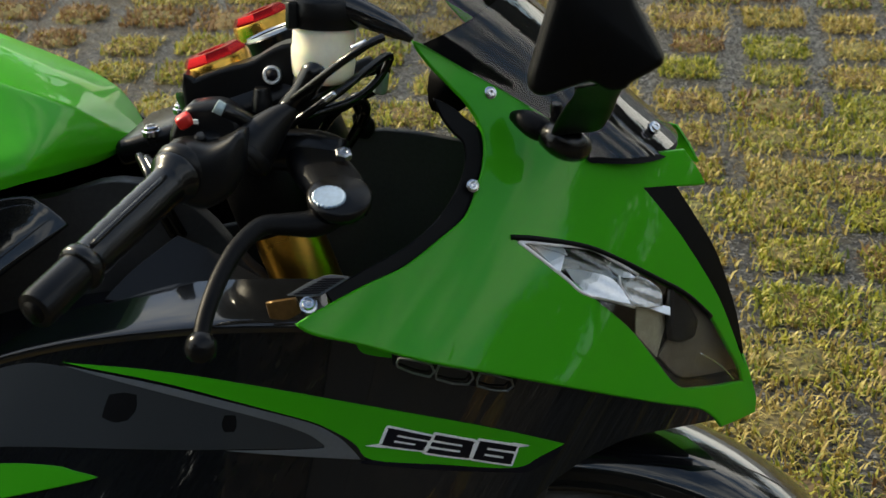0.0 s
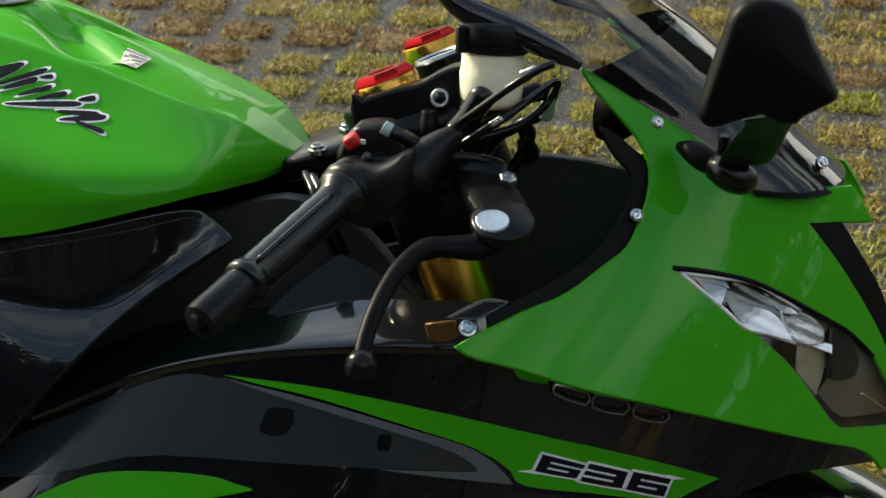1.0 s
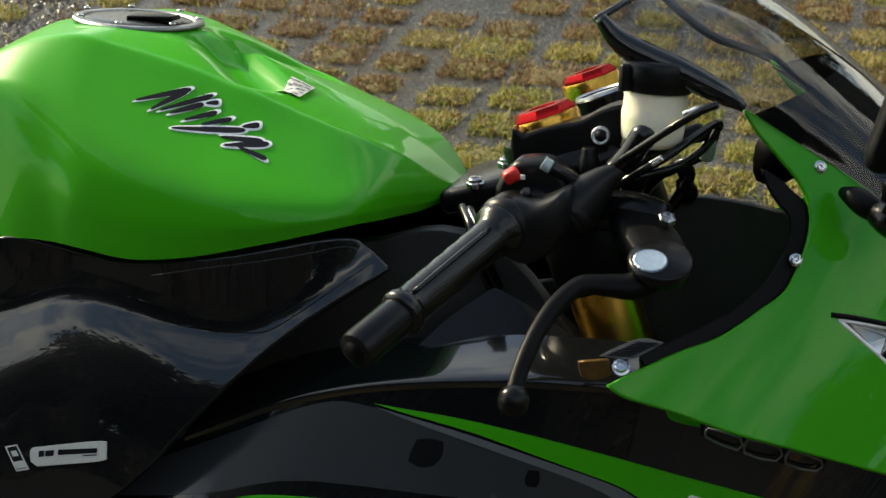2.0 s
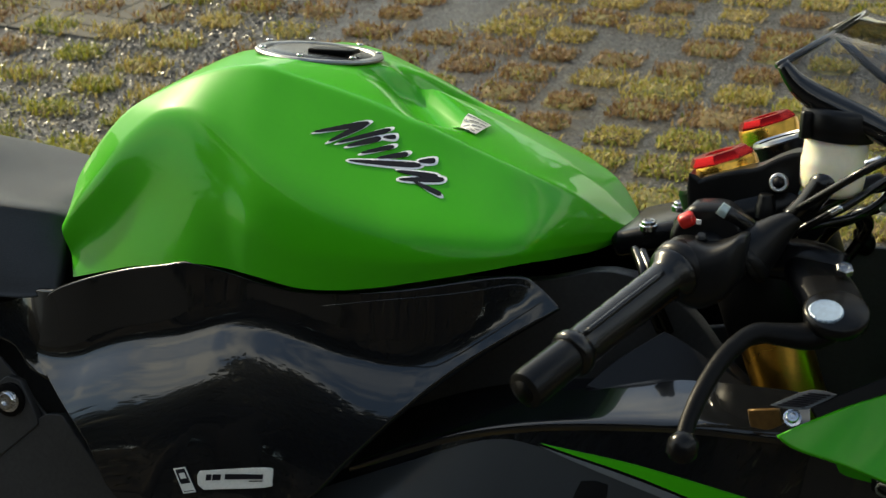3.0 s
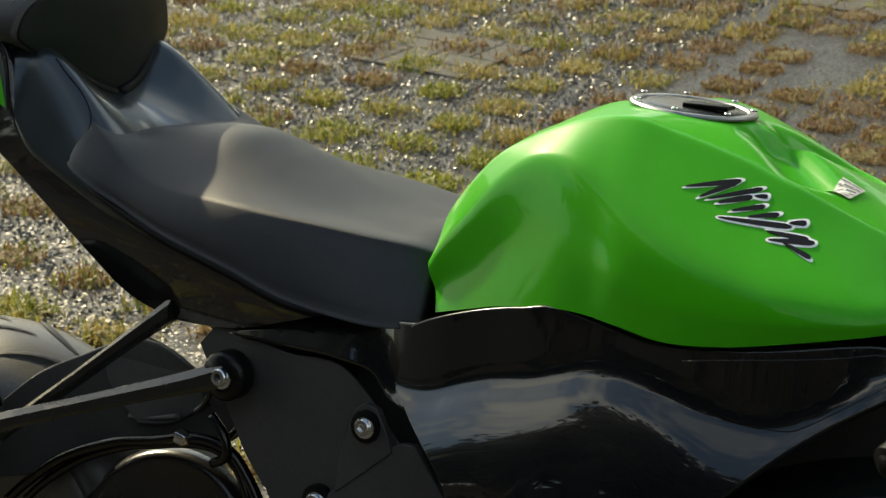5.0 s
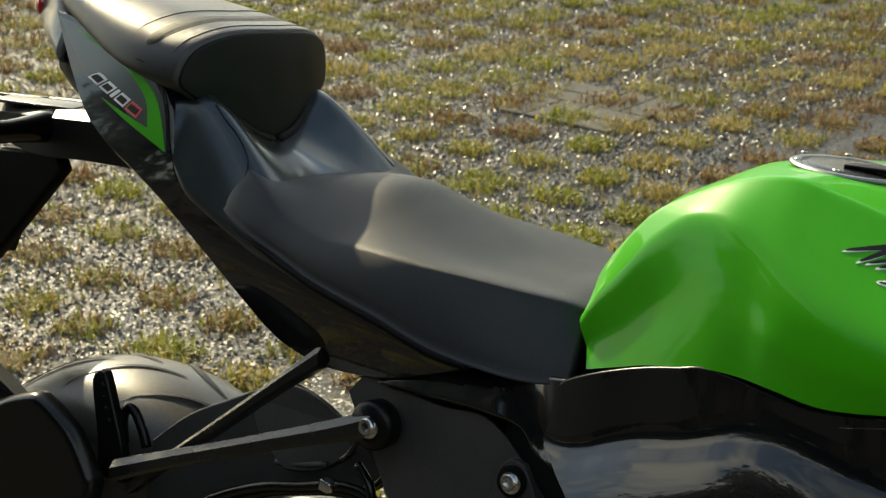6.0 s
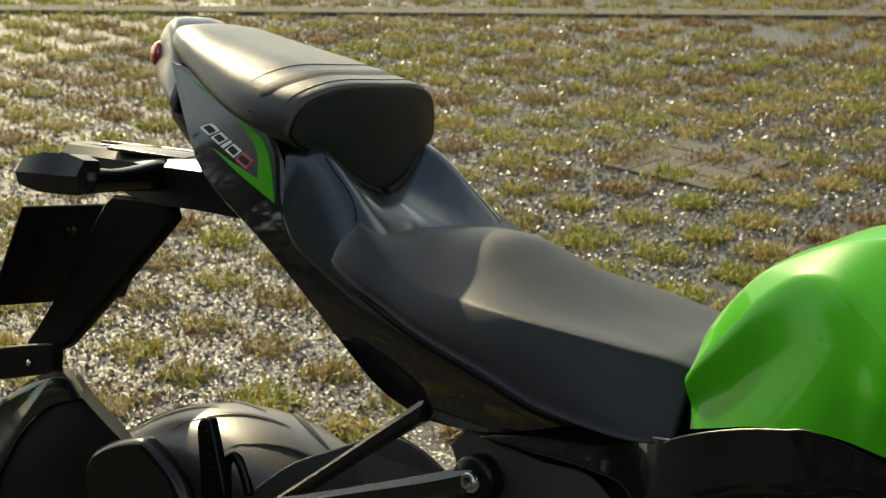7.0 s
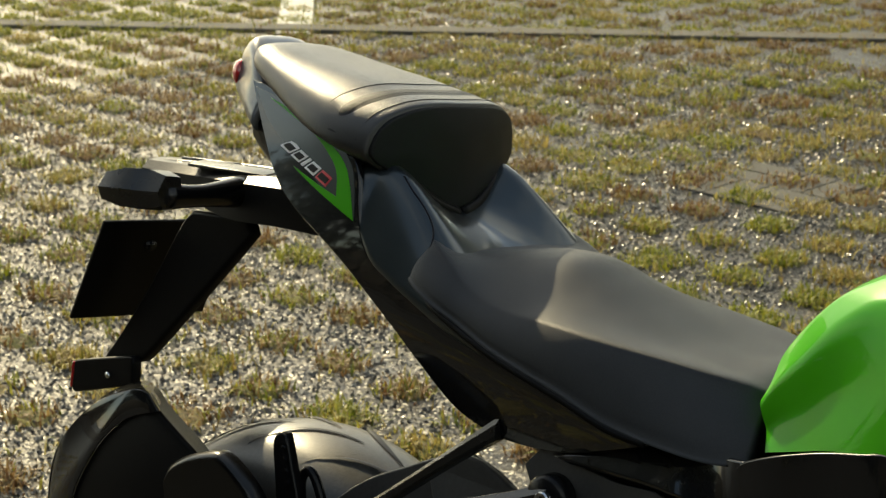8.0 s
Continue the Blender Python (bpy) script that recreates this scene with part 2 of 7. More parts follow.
def panel(name, points, width, mat, parent, label="", lift=0.0, thick=0.003, step=0.012, flip=False, sharp=40, bevel=0.0012, per=4, hole=None):
    """A curved body panel with its own thickness and rounded edge, cut from the surface y = width(x, z). Several outlines make one mesh."""
    groups = points if isinstance(points[0][0], (list, tuple)) else [points]
    verts, normals, faces = [], [], []

    def normal_at(x, z):
        e = 0.002
        return Vector(((width(x + e, z) - width(x - e, z)) / (2 * e), -1, (width(x, z + e) - width(x, z - e)) / (2 * e))).normalized()
    for group in groups:
        places, tris = filled(group, step, per, sharp, hole)
        start, count = len(verts), len(places)
        for q in places:
            n = normal_at(q.x, q.y)
            verts.append(Vector((q.x, width(q.x, q.y), q.y)) + n * lift)
            normals.append(n)
        seen = {}
        good = []
        for t in tris:
            p, q, r = (places[k] for k in t)
            t = list(t) if (q - p).cross(r - p) > 0 else list(reversed(t))
            good.append(t)
            for k in range(3):
                seen[(t[k], t[(k + 1) % 3])] = True
        for k in range(count):
            verts.append(verts[start + k] - normals[start + k] * thick)
            normals.append(-normals[start + k])
        faces += [[start + k for k in t] for t in good] + [[start + count + k for k in reversed(t)] for t in good]
        rim = {}
        for a, b in seen:
            if (b, a) in seen:
                continue
            d = places[b] - places[a]
            for k in (a, b):
                rim.setdefault(k, []).append(Vector((d.y, 0, -d.x)))
        made = {}
        for k, outs in rim.items():
            n = normals[start + k]
            out = sum((o.normalized() for o in outs if o.length > 1e-9), Vector())
            out = (out - n * out.dot(n)).normalized()
            base = len(verts)
            v = verts[start + k]
            verts.extend((v.copy(), v + out * bevel - n * bevel, v + out * bevel - n * thick))
            normals.extend((n, (out + n * 0.3).normalized(), out))
            made[k] = base
        for a, b in seen:
            if (b, a) not in seen:
                i, j = made[a], made[b]
                faces += [[i, i + 1, j + 1, j], [i + 1, i + 2, j + 2, j + 1]]
    if flip:
        verts = [Vector((v.x, -v.y, v.z)) for v in verts]
        normals = [Vector((n.x, -n.y, n.z)) for n in normals]
        faces = [list(reversed(f)) for f in faces]
    me = bpy.data.meshes.new(name)
    me.from_pydata(verts, [], faces)
    me.materials.append(mat)
    me.polygons.foreach_set("use_smooth", [True] * len(me.polygons))
    me.normals_split_custom_set_from_vertices(normals)
    ob = new(name, me)
    ob.parent = parent
    if label:
        tagged(ob, label)
    return ob


def loft(sections, across=5, along=5, closed=True, caps=True):
    """A smooth skin over cross-sections with equal numbers of points."""
    fine = [curve(s, across, closed) for s in sections]
    rows = list(zip(*[curve([f[i] for f in fine], along) for i in range(len(fine[0]))]))
    bm = bmesh.new()
    grid = [[bm.verts.new(q) for q in row] for row in rows]
    n = len(grid[0])
    for r in range(len(grid) - 1):
        for i in range(n if closed else n - 1):
            j = (i + 1) % n
            bm.faces.new((grid[r][i], grid[r][j], grid[r + 1][j], grid[r + 1][i]))
    if closed and caps:
        bm.faces.new(list(reversed(grid[0])))
        bm.faces.new(grid[-1])
    bmesh.ops.recalc_face_normals(bm, faces=bm.faces[:])
    return bm


def tube(points, radius, per=6, around=12, flat=1.0):
    """A round bar, hose or cable along a smooth line; radius may change from point to point."""
    line = [Vector(q) for q in curve(points, per)]
    radii = radius if isinstance(radius, (list, tuple)) else [radius] * len(points)
    radii = [float(q[0]) for q in curve([(r,) for r in radii], per)]
    bm = bmesh.new()
    rows, side = [], None
    for i, q in enumerate(line):
        ahead = (line[min(i + 1, len(line) - 1)] - line[max(i - 1, 0)]).normalized()
        if side is None:
            side = ahead.orthogonal().normalized()
        side = (side - ahead * side.dot(ahead)).normalized()
        up = ahead.cross(side)
        rows.append([bm.verts.new(q + (side * math.cos(a) + up * math.sin(a) * flat) * radii[i]) for a in (2 * math.pi * k / around for k in range(around))])
    for a, b in zip(rows, rows[1:]):
        for i in range(around):
            bm.faces.new((a[i], a[(i + 1) % around], b[(i + 1) % around], b[i]))
    bm.faces.new(list(reversed(rows[0])))
    bm.faces.new(rows[-1])
    bmesh.ops.recalc_face_normals(bm, faces=bm.faces[:])
    return bm


def turned(profile, foot, axis, around=28, spread=None):
    """A turned form: profile of (radius, height) along an axis from foot."""
    axis = Vector(axis).normalized()
    side = axis.orthogonal().normalized()
    up = axis.cross(side)
    bm = bmesh.new()
    rows = []
    for r, h in profile:
        rows.append([bm.verts.new(Vector(foot) + axis * h + (side * math.cos(a) + up * math.sin(a)) * max(r, 1e-4)) for a in (2 * math.pi * k / around for k in range(around))])
    for a, b in zip(rows, rows[1:]):
        for i in range(around):
            bm.faces.new((a[i], a[(i + 1) % around], b[(i + 1) % around], b[i]))
    bm.faces.new(list(reversed(rows[0])))
    bm.faces.new(rows[-1])
    bmesh.ops.recalc_face_normals(bm, faces=bm.faces[:])
    return bm


def crisp(ob, degrees=35):
    """Keeps hard edges hard under smooth shading."""
    ob.data.set_sharp_from_angle(angle=radians(degrees))
    return ob


def block(size, place, turn=(0, 0, 0), bevel=0.004, taper=1.0):
    """A box with rounded edges, narrowed towards its top by taper."""
    bm = bmesh.new()
    bmesh.ops.create_cube(bm, size=1)
    for v in bm.verts:
        k = taper if v.co.z > 0 else 1
        v.co = Vector((v.co.x * size[0] * k, v.co.y * size[1] * k, v.co.z * size[2]))
    bmesh.ops.bevel(bm, geom=bm.edges[:], offset=bevel, segments=3, affect="EDGES", profile=0.5)
    bm.transform(pose(*place, *turn))
    return bm


def bolt(place, axis, r, parent, mat=STEEL, label="", collar=True):
    """A round socket-head bolt with a washer."""
    head = [(r * 1.35, -0.004), (r * 1.35, 0.0), (r, 0.0005), (r, r * 0.5), (r * 0.85, r * 0.68), (r * 0.5, r * 0.7), (r * 0.48, r * 0.25), (0.0, r * 0.2)]
    return crisp(part("bolt", turned(head if collar else head[2:], place, axis, 18), mat, parent, label))


# ---- ground ----
PITCH, SKEW = 0.215, radians(-4)
rng = np.random.default_rng(7)


def ground_material():
    """Fine dark chippings with lighter specks and brown soil in places."""
    m = bpy.data.materials.new("grey_gritty_ground")
    m.use_nodes = True
    n, l = m.node_tree.nodes, m.node_tree.links
    b = n["Principled BSDF"]
    c = n.new("ShaderNodeTexCoord")
    chips, blotch, fleck = n.new("ShaderNodeTexVoronoi"), n.new("ShaderNodeTexNoise"), n.new("ShaderNodeTexNoise")
    chips.inputs["Scale"].default_value = 210.0
    blotch.inputs["Scale"].default_value, blotch.inputs["Detail"].default_value = 1.3, 8.0
    fleck.inputs["Scale"].default_value, fleck.inputs["Detail"].default_value = 25.0, 6.0
    split = n.new("ShaderNodeSeparateColor")
    ramp = n.new("ShaderNodeValToRGB")
    ramp.color_ramp.elements[0].color, ramp.color_ramp.elements[1].color = (0.010, 0.010, 0.0105, 1), (0.26, 0.25, 0.23, 1)
    ramp.color_ramp.elements[0].position, ramp.color_ramp.elements[1].position = 0.15, 1.0
    ramp.color_ramp.elements.new(0.75).color = (0.040, 0.039, 0.037, 1)
    soil = n.new("ShaderNodeMixRGB")
    soil.inputs[2].default_value = (0.07, 0.06, 0.04, 1)
    part_soil = n.new("ShaderNodeMapRange")
    part_soil.inputs["From Min"].default_value, part_soil.inputs["From Max"].default_value, part_soil.inputs["To Max"].default_value = 0.45, 0.75, 0.7
    mean = n.new("ShaderNodeMath")
    mean.operation = "MULTIPLY"
    centre, facet, normal, unit = n.new("ShaderNodeVectorMath"), n.new("ShaderNodeVectorMath"), n.new("ShaderNodeNewGeometry"), n.new("ShaderNodeVectorMath")
    centre.operation, facet.operation, unit.operation = "SUBTRACT", "MULTIPLY_ADD", "NORMALIZE"
    centre.inputs[1].default_value, facet.inputs[1].default_value = (0.5, 0.5, 0.5), (0.75, 0.75, 0.3)
    for node in (chips, blotch, fleck):
        l.new(c.outputs["Object"], node.inputs["Vector"])
    l.new(chips.outputs["Color"], split.inputs["Color"])
    l.new(split.outputs["Red"], ramp.inputs["Fac"])
    l.new(blotch.outputs["Fac"], mean.inputs[0])
    l.new(fleck.outputs["Fac"], mean.inputs[1])
    mean.inputs[1].default_value = 1.0
    part_soil.inputs["From Min"].default_value, part_soil.inputs["From Max"].default_value = 0.22, 0.42
    l.new(mean.outputs[0], part_soil.inputs["Value"])
    l.new(part_soil.outputs["Result"], soil.inputs[0])
    l.new(ramp.outputs["Color"], soil.inputs[1])
    l.new(soil.outputs["Color"], b.inputs["Base Color"])
    # every chip lies at a slant of its own
    l.new(chips.outputs["Color"], centre.inputs[0])
    l.new(centre.outputs["Vector"], facet.inputs[0])
    l.new(normal.outputs["Normal"], facet.inputs[2])
    l.new(facet.outputs["Vector"], unit.inputs[0])
    l.new(unit.outputs["Vector"], b.inputs["Normal"])
    b.inputs["Roughness"].default_value = 0.42
    b.inputs["Specular IOR Level"].default_value = 0.26
    b.inputs["Specular Tint"].default_value = (1.0, 0.97, 0.92, 1)
    return m


GROUND = ground_material()
bm = bmesh.new()
edge = [-900, -60, -20, -9, -7, -5, -4, -3, -2, -1, 0, 1, 2, 3, 4, 5, 7, 9, 20, 60, 900]
nodes = [[bm.verts.new((x, y, 0.004 * noise.noise((x * 0.9, y * 0.9, 0)) if abs(x) < 10 and abs(y) < 10 else 0)) for x in edge] for y in edge]
for a, b in zip(nodes, nodes[1:]):
    for i in range(len(edge) - 1):
        bm.faces.new((a[i], a[i + 1], b[i + 1], b[i]))
ground = part("ground", bm, GROUND, None)
tagged(ground, "grey gritty parking ground with dry grass growing through paver openings", "ground", kind="structure")


def vary_material(name, stops, rough, through=0.0):
    """A colour picked blade by blade or stone by stone."""
    m = bpy.data.materials.new(name)
    m.use_nodes = True
    n, l = m.node_tree.nodes, m.node_tree.links
    b = n["Principled BSDF"]
    g = n.new("ShaderNodeNewGeometry")
    ramp = n.new("ShaderNodeValToRGB")
    ramp.color_ramp.elements[0].position, ramp.color_ramp.elements[0].color = 0.0, (*stops[0], 1)
    ramp.color_ramp.elements[1].position, ramp.color_ramp.elements[1].color = 1.0, (*stops[-1], 1)
    for k, s in enumerate(stops[1:-1], 1):
        ramp.color_ramp.elements.new(k / (len(stops) - 1)).color = (*s, 1)
    l.new(g.outputs["Random Per Island"], ramp.inputs["Fac"])
    l.new(ramp.outputs["Color"], b.inputs["Base Color"])
    b.inputs["Roughness"].default_value = rough
    if through:
        t, mix, out = n.new("ShaderNodeBsdfTranslucent"), n.new("ShaderNodeMixShader"), n["Material Output"]
        mix.inputs["Fac"].default_value = through
        l.new(ramp.outputs["Color"], t.inputs["Color"])
        l.new(b.outputs["BSDF"], mix.inputs[1])
        l.new(t.outputs["BSDF"], mix.inputs[2])
        l.new(mix.outputs["Shader"], out.inputs["Surface"])
    return m


STRAW = vary_material("dry_grass", [(0.14, 0.09, 0.025), (0.29, 0.21, 0.05), (0.43, 0.33, 0.10), (0.25, 0.23, 0.04), (0.58, 0.47, 0.17)], 0.6, 0.3)
BROWN = vary_material("withered_grass", [(0.09, 0.045, 0.018), (0.17, 0.09, 0.035), (0.24, 0.14, 0.05), (0.34, 0.25, 0.10)], 0.6, 0.3)
FRESH = vary_material("green_grass", [(0.07, 0.10, 0.010), (0.16, 0.19, 0.016), (0.30, 0.30, 0.028), (0.46, 0.42, 0.075)], 0.6, 0.3)
TURF = vary_material("matted_turf", [(0.05, 0.030, 0.012), (0.085, 0.055, 0.020), (0.11, 0.085, 0.030), (0.075, 0.075, 0.020), (0.12, 0.11, 0.035), (0.065, 0.042, 0.016)], 0.95)
turf_n, turf_l = TURF.node_tree.nodes, TURF.node_tree.links
fibre, fibre_mix = turf_n.new("ShaderNodeTexNoise"), turf_n.new("ShaderNodeMixRGB")
fibre.inputs["Scale"].default_value, fibre.inputs["Detail"].default_value = 90.0, 6.0
fibre_range = turf_n.new("ShaderNodeMapRange")
fibre_range.inputs["From Min"].default_value, fibre_range.inputs["From Max"].default_value = 0.35, 0.65
fibre_range.inputs["To Min"].default_value, fibre_range.inputs["To Max"].default_value = 0.35, 1.7
fibre_mix.blend_type, fibre_mix.inputs[0].default_value = "MULTIPLY", 1.0
fibre_where = turf_n.new("ShaderNodeTexCoord")
turf_l.new(fibre_where.outputs["Object"], fibre.inputs["Vector"])
turf_l.new(fibre.outputs["Fac"], fibre_range.inputs["Value"])
turf_l.new(turf_n["Color Ramp"].outputs["Color"], fibre_mix.inputs[1])
turf_l.new(fibre_range.outputs["Result"], fibre_mix.inputs[2])
turf_l.new(fibre_mix.outputs["Color"], turf_n["Principled BSDF"].inputs["Base Color"])
STONES = vary_material("grey_gravel", [(0.013, 0.013, 0.013), (0.032, 0.031, 0.030), (0.062, 0.060, 0.056), (0.125, 0.118, 0.10), (0.42, 0.39, 0.33)], 0.37)
STONES.node_tree.nodes["Principled BSDF"].inputs["Specular IOR Level"].default_value = 0.5


def blades(name, roots, lengths, spread, mat, label):
    """Many bent grass blades, two faces each, in one mesh."""
    n = len(roots)
    yaw = rng.uniform(0, 2 * np.pi, n)
    lean = rng.uniform(0.25, 1.25, n) * spread
    wide = rng.uniform(0.0013, 0.0031, n)
    out = np.stack([np.cos(yaw), np.sin(yaw)], 1)
    side = np.stack([-np.sin(yaw), np.cos(yaw)], 1) * wide[:, None]
    v = np.zeros((n, 5, 3))
    v[:, 0, :2], v[:, 1, :2] = roots - side, roots + side
    mid = roots + out * (lengths * 0.45 * np.sin(lean * 0.6))[:, None]
    v[:, 2, :2], v[:, 3, :2] = mid - side * 0.8, mid + side * 0.8
    v[:, 2:4, 2] = (lengths * 0.5 * np.cos(lean * 0.6))[:, None]
    v[:, 4, :2] = roots + out * (lengths * np.sin(lean))[:, None]
    v[:, 4, 2] = np.maximum(0.004, lengths * np.cos(lean))
    base = np.arange(n)[:, None] * 5
    tris = np.concatenate([base + k for k in ([0, 1, 3], [0, 3, 2], [2, 3, 4])], 0).reshape(-1, 3)
    me = bpy.data.meshes.new(name)
    me.from_pydata(v.reshape(-1, 3).tolist(), [], tris.tolist())
    me.materials.append(mat)
    return tagged(new(name, me), label, "grass", kind="stuff")


def grass():
    """Tufts and matted turf on the pavers' square lattice, ragged and uneven from cell to cell."""
    ca, sa = math.cos(SKEW), math.sin(SKEW)
    straw, fresh, brown, mats, cells = [], [], [], [], []
    BAY = -2.1
    for i in range(-48, 20):
        for j in range(-7, 48):
            # the forward bay has smaller openings than the rest
            x = (i * PITCH) * ca - (j * PITCH) * sa
            y = (i * PITCH) * sa + (j * PITCH) * ca + 0.07
            if x > BAY:
                continue
            cells.append((x, y))
    for i in range(-16, 26):
        for j in range(-7, 48):
            x = 0.40 + i * 0.183 * ca - j * 0.188 * sa
            y = 0.14 + i * 0.183 * sa + j * 0.188 * ca
            if x > BAY:
                cells.append((x, y))
    for x, y in cells:
        if not (-8.6 < x < 3.6 and -1.3 < y < 9.0) or (x > -1.2 and y > 5.5):
            continue
        lush = noise.noise((x * 0.7 + 3, y * 0.7, 1.0))
        vigour = rng.uniform(0.35, 1.0) + 0.35 * lush
        if vigour < 0.24:
            continue
        far = y + 0.5 * (-x - 2.2) > 3.4
        front = x > BAY
        count = int(260 * vigour) + 50
        sx, sy = 0.046, 0.036
        if y < 0.25 or x > 2.2:
            count = count // 3
        if front:
            sx, sy, count = 0.050, 0.050, int(count * (2.1 if 0.2 < y < 5.0 and x < 1.5 else 1.2))
        if far and not front:
            sx, sy, count = 0.056, 0.050, int(count * 1.1)
        cx, cy = x + rng.uniform(-0.02, 0.02), y + rng.uniform(-0.02, 0.02)
        spots = np.clip(np.stack([rng.normal(0, sx * 0.9, count), rng.normal(0, sy * 0.9, count)], 1), -0.10, 0.10) + (cx, cy)
        if front:
            grow = rng.uniform(0.050, 0.075) if rng.uniform() > 0.2 else 0.092
            spots = rng.uniform(-grow, grow, (count, 2)) * (1.0, 0.95) + rng.normal(0, 0.008, (count, 2)) + (cx, cy)
        elif rng.uniform() > 0.25:
            grow = rng.uniform(0.060, 0.088) if far else rng.uniform(0.046, 0.078)
            spots = rng.uniform(-grow, grow, (count, 2)) + rng.normal(0, 0.010, (count, 2)) + (cx, cy)
        cut = int(count * np.clip(((0.17 if x > -1.0 else 0.25) if front else 0.5) + 0.9 * lush + rng.normal(0, 0.35), 0.05, 0.95))
        fresh.append(spots[:cut])
        (brown if rng.uniform() < (0.30 if front and x > -1.0 else 0.56) - 0.4 * lush else straw).append(spots[cut:])
        mats.append((cx, cy, sx * 1.45, sy * 1.45))
    loose = np.stack([rng.uniform(-5.5, -2.1, 6000), rng.uniform(0.4, 6.5, 6000)], 1)
    straw.append(loose)
    # straw trodden into the joints in places
    spill = np.stack([rng.uniform(-2.1, 1.3, 26000), rng.uniform(0.6, 4.6, 26000)], 1)
    keep = [noise.noise((p[0] * 1.7, p[1] * 1.7, 5.0)) + 0.5 * noise.noise((p[0] * 6, p[1] * 6, 2.0)) > 0.38 for p in spill.tolist()]
    straw.append(spill[np.array(keep)])
    n = 6000
    strip = np.stack([rng.normal(0.75, 0.45, n), rng.normal(0.95, 0.30, n)], 1)
    straw.append(strip[: n * 2 // 3])
    fresh.append(strip[n * 2 // 3:])
    for name, spots, mat, label in (("dry_grass", straw, STRAW, "dry straw-coloured grass tufts growing in paver openings"), ("withered_grass", brown, BROWN, "withered reddish brown grass tufts in paver openings"), ("green_grass", fresh, FRESH, "yellowish green grass tufts growing in paver openings")):
        roots = np.concatenate(spots)
        blades(name, roots, rng.uniform(0.012, 0.042, len(roots)) * np.where(roots[:, 0] > BAY, 0.68, 1.05), 1.15, mat, label)
    verts, faces = [], []
    for cx, cy, sx, sy in mats:
        base = len(verts)
        verts.append((cx, cy, 0.008))
        for ring, h in ((0.6, 0.0065), (1.0, -0.003)):
            for k in range(14):
                a = 2 * math.pi * k / 14
                # squarer than a circle, with a torn edge
                r = ring * rng.uniform(0.75, 1.15) / max(abs(math.cos(a)), abs(math.sin(a))) ** 0.5
                verts.append((cx + sx * r * math.cos(a), cy + sy * r * math.sin(a), h))
        for k in range(14):
            m = (k + 1) % 14
            faces.append((base, base + 1 + k, base + 1 + m))
            faces.append((base + 1 + k, base + 15 + k, base + 15 + m, base + 1 + m))
    me = bpy.data.meshes.new("turf")
    me.from_pydata(verts, [], faces)
    me.materials.append(TURF)
    me.polygons.foreach_set("use_smooth", [True] * len(me.polygons))
    tagged(new("turf", me), "brown matted turf under the grass tufts", "turf", kind="stuff")


def gravel():
    """Loose stones between the tufts: flattened eight-sided chips in one mesh."""
    n = 116000
    x, y = rng.uniform(-5.4, -2.2, n), rng.uniform(0.4, 4.8, n)
    r = 0.0016 + 0.0052 * rng.uniform(0, 1, n) ** 1.6
    shape = np.array([(1, 0, 0), (-1, 0, 0), (0, 1, 0), (0, -1, 0), (0, 0, 0.8), (0, 0, -0.5)])
    tri = np.array([(0, 2, 4), (2, 1, 4), (1, 3, 4), (3, 0, 4)])
    spin = rng.uniform(0, np.pi, n)
    pts = shape[None] * rng.uniform(0.6, 1.4, (n, 6, 1))
    tilt = rng.uniform(-0.7, 0.7, n)
    px, py, pz = pts[..., 0], pts[..., 1], pts[..., 2]
    px, pz = px * np.cos(tilt)[:, None] - pz * np.sin(tilt)[:, None], px * np.sin(tilt)[:, None] + pz * np.cos(tilt)[:, None]
    v = np.stack([px * np.cos(spin)[:, None] - py * np.sin(spin)[:, None], px * np.sin(spin)[:, None] + py * np.cos(spin)[:, None], pz], -1) * r[:, None, None]
    v += np.stack([x, y, r * 0.3], -1)[:, None]
    faces = (tri[None] + np.arange(n)[:, None, None] * 6).reshape(-1, 3)
    me = bpy.data.meshes.new("gravel")
    me.from_pydata(v.reshape(-1, 3).tolist(), [], faces.tolist())
    me.materials.append(STONES)
    tagged(new("gravel", me), "loose grey gravel chips scattered between grass tufts", "gravel", kind="stuff")


grass()
gravel()

# ---- the motorcycle ----
LEAN_AWAY = -10.0
motorcycle = new("motorcycle")
motorcycle.matrix_basis = pose(0, 0, 0, LEAN_AWAY, 0, 0)
tagged(motorcycle, "lime green and black sport motorcycle leaning on its side stand", "motorcycle")

upper_width = side_of((-0.1, 0.8, 3, [-0.1676, 0.1100, 0.0166, -0.0106, 0.1583, -0.0413, 0.0094, 0.0767, -0.0107, 0.0273]))
side_width = side_of((-0.35, 0.68, 2, [-0.2316, 0.0601, -0.0077, -0.0013, -0.1083, 0.0500]))
cover_base = side_of((-0.65, 0.7, 3, [-0.2098, 0.0724, 0.0330, 0.0018, -0.0322, -0.0091, -0.0066, 0.0359, 0.0086, 0.0130]))
sub_width = side_of((-1, 0.65, 2, [-0.1427, 0.0221, 0.0075, -0.0164, -0.0098, 0.0042]))
tail_base = side_of((-1.4, 0.85, 2, [-0.1293, 0.0299, 0.0231, -0.0249, -0.0140, 0.0059]))


CREASE = [-0.881, -0.838, -0.831, -0.779, -0.754, -0.729, -0.704, -0.685, -0.66, -0.631, -0.598, -0.565, -0.537, -0.523, -0.492, -0.466, -0.445], [0.688, 0.709, 0.714, 0.729, 0.736, 0.75, 0.757, 0.758, 0.757, 0.752, 0.747, 0.744, 0.749, 0.757, 0.781, 0.802, 0.818]


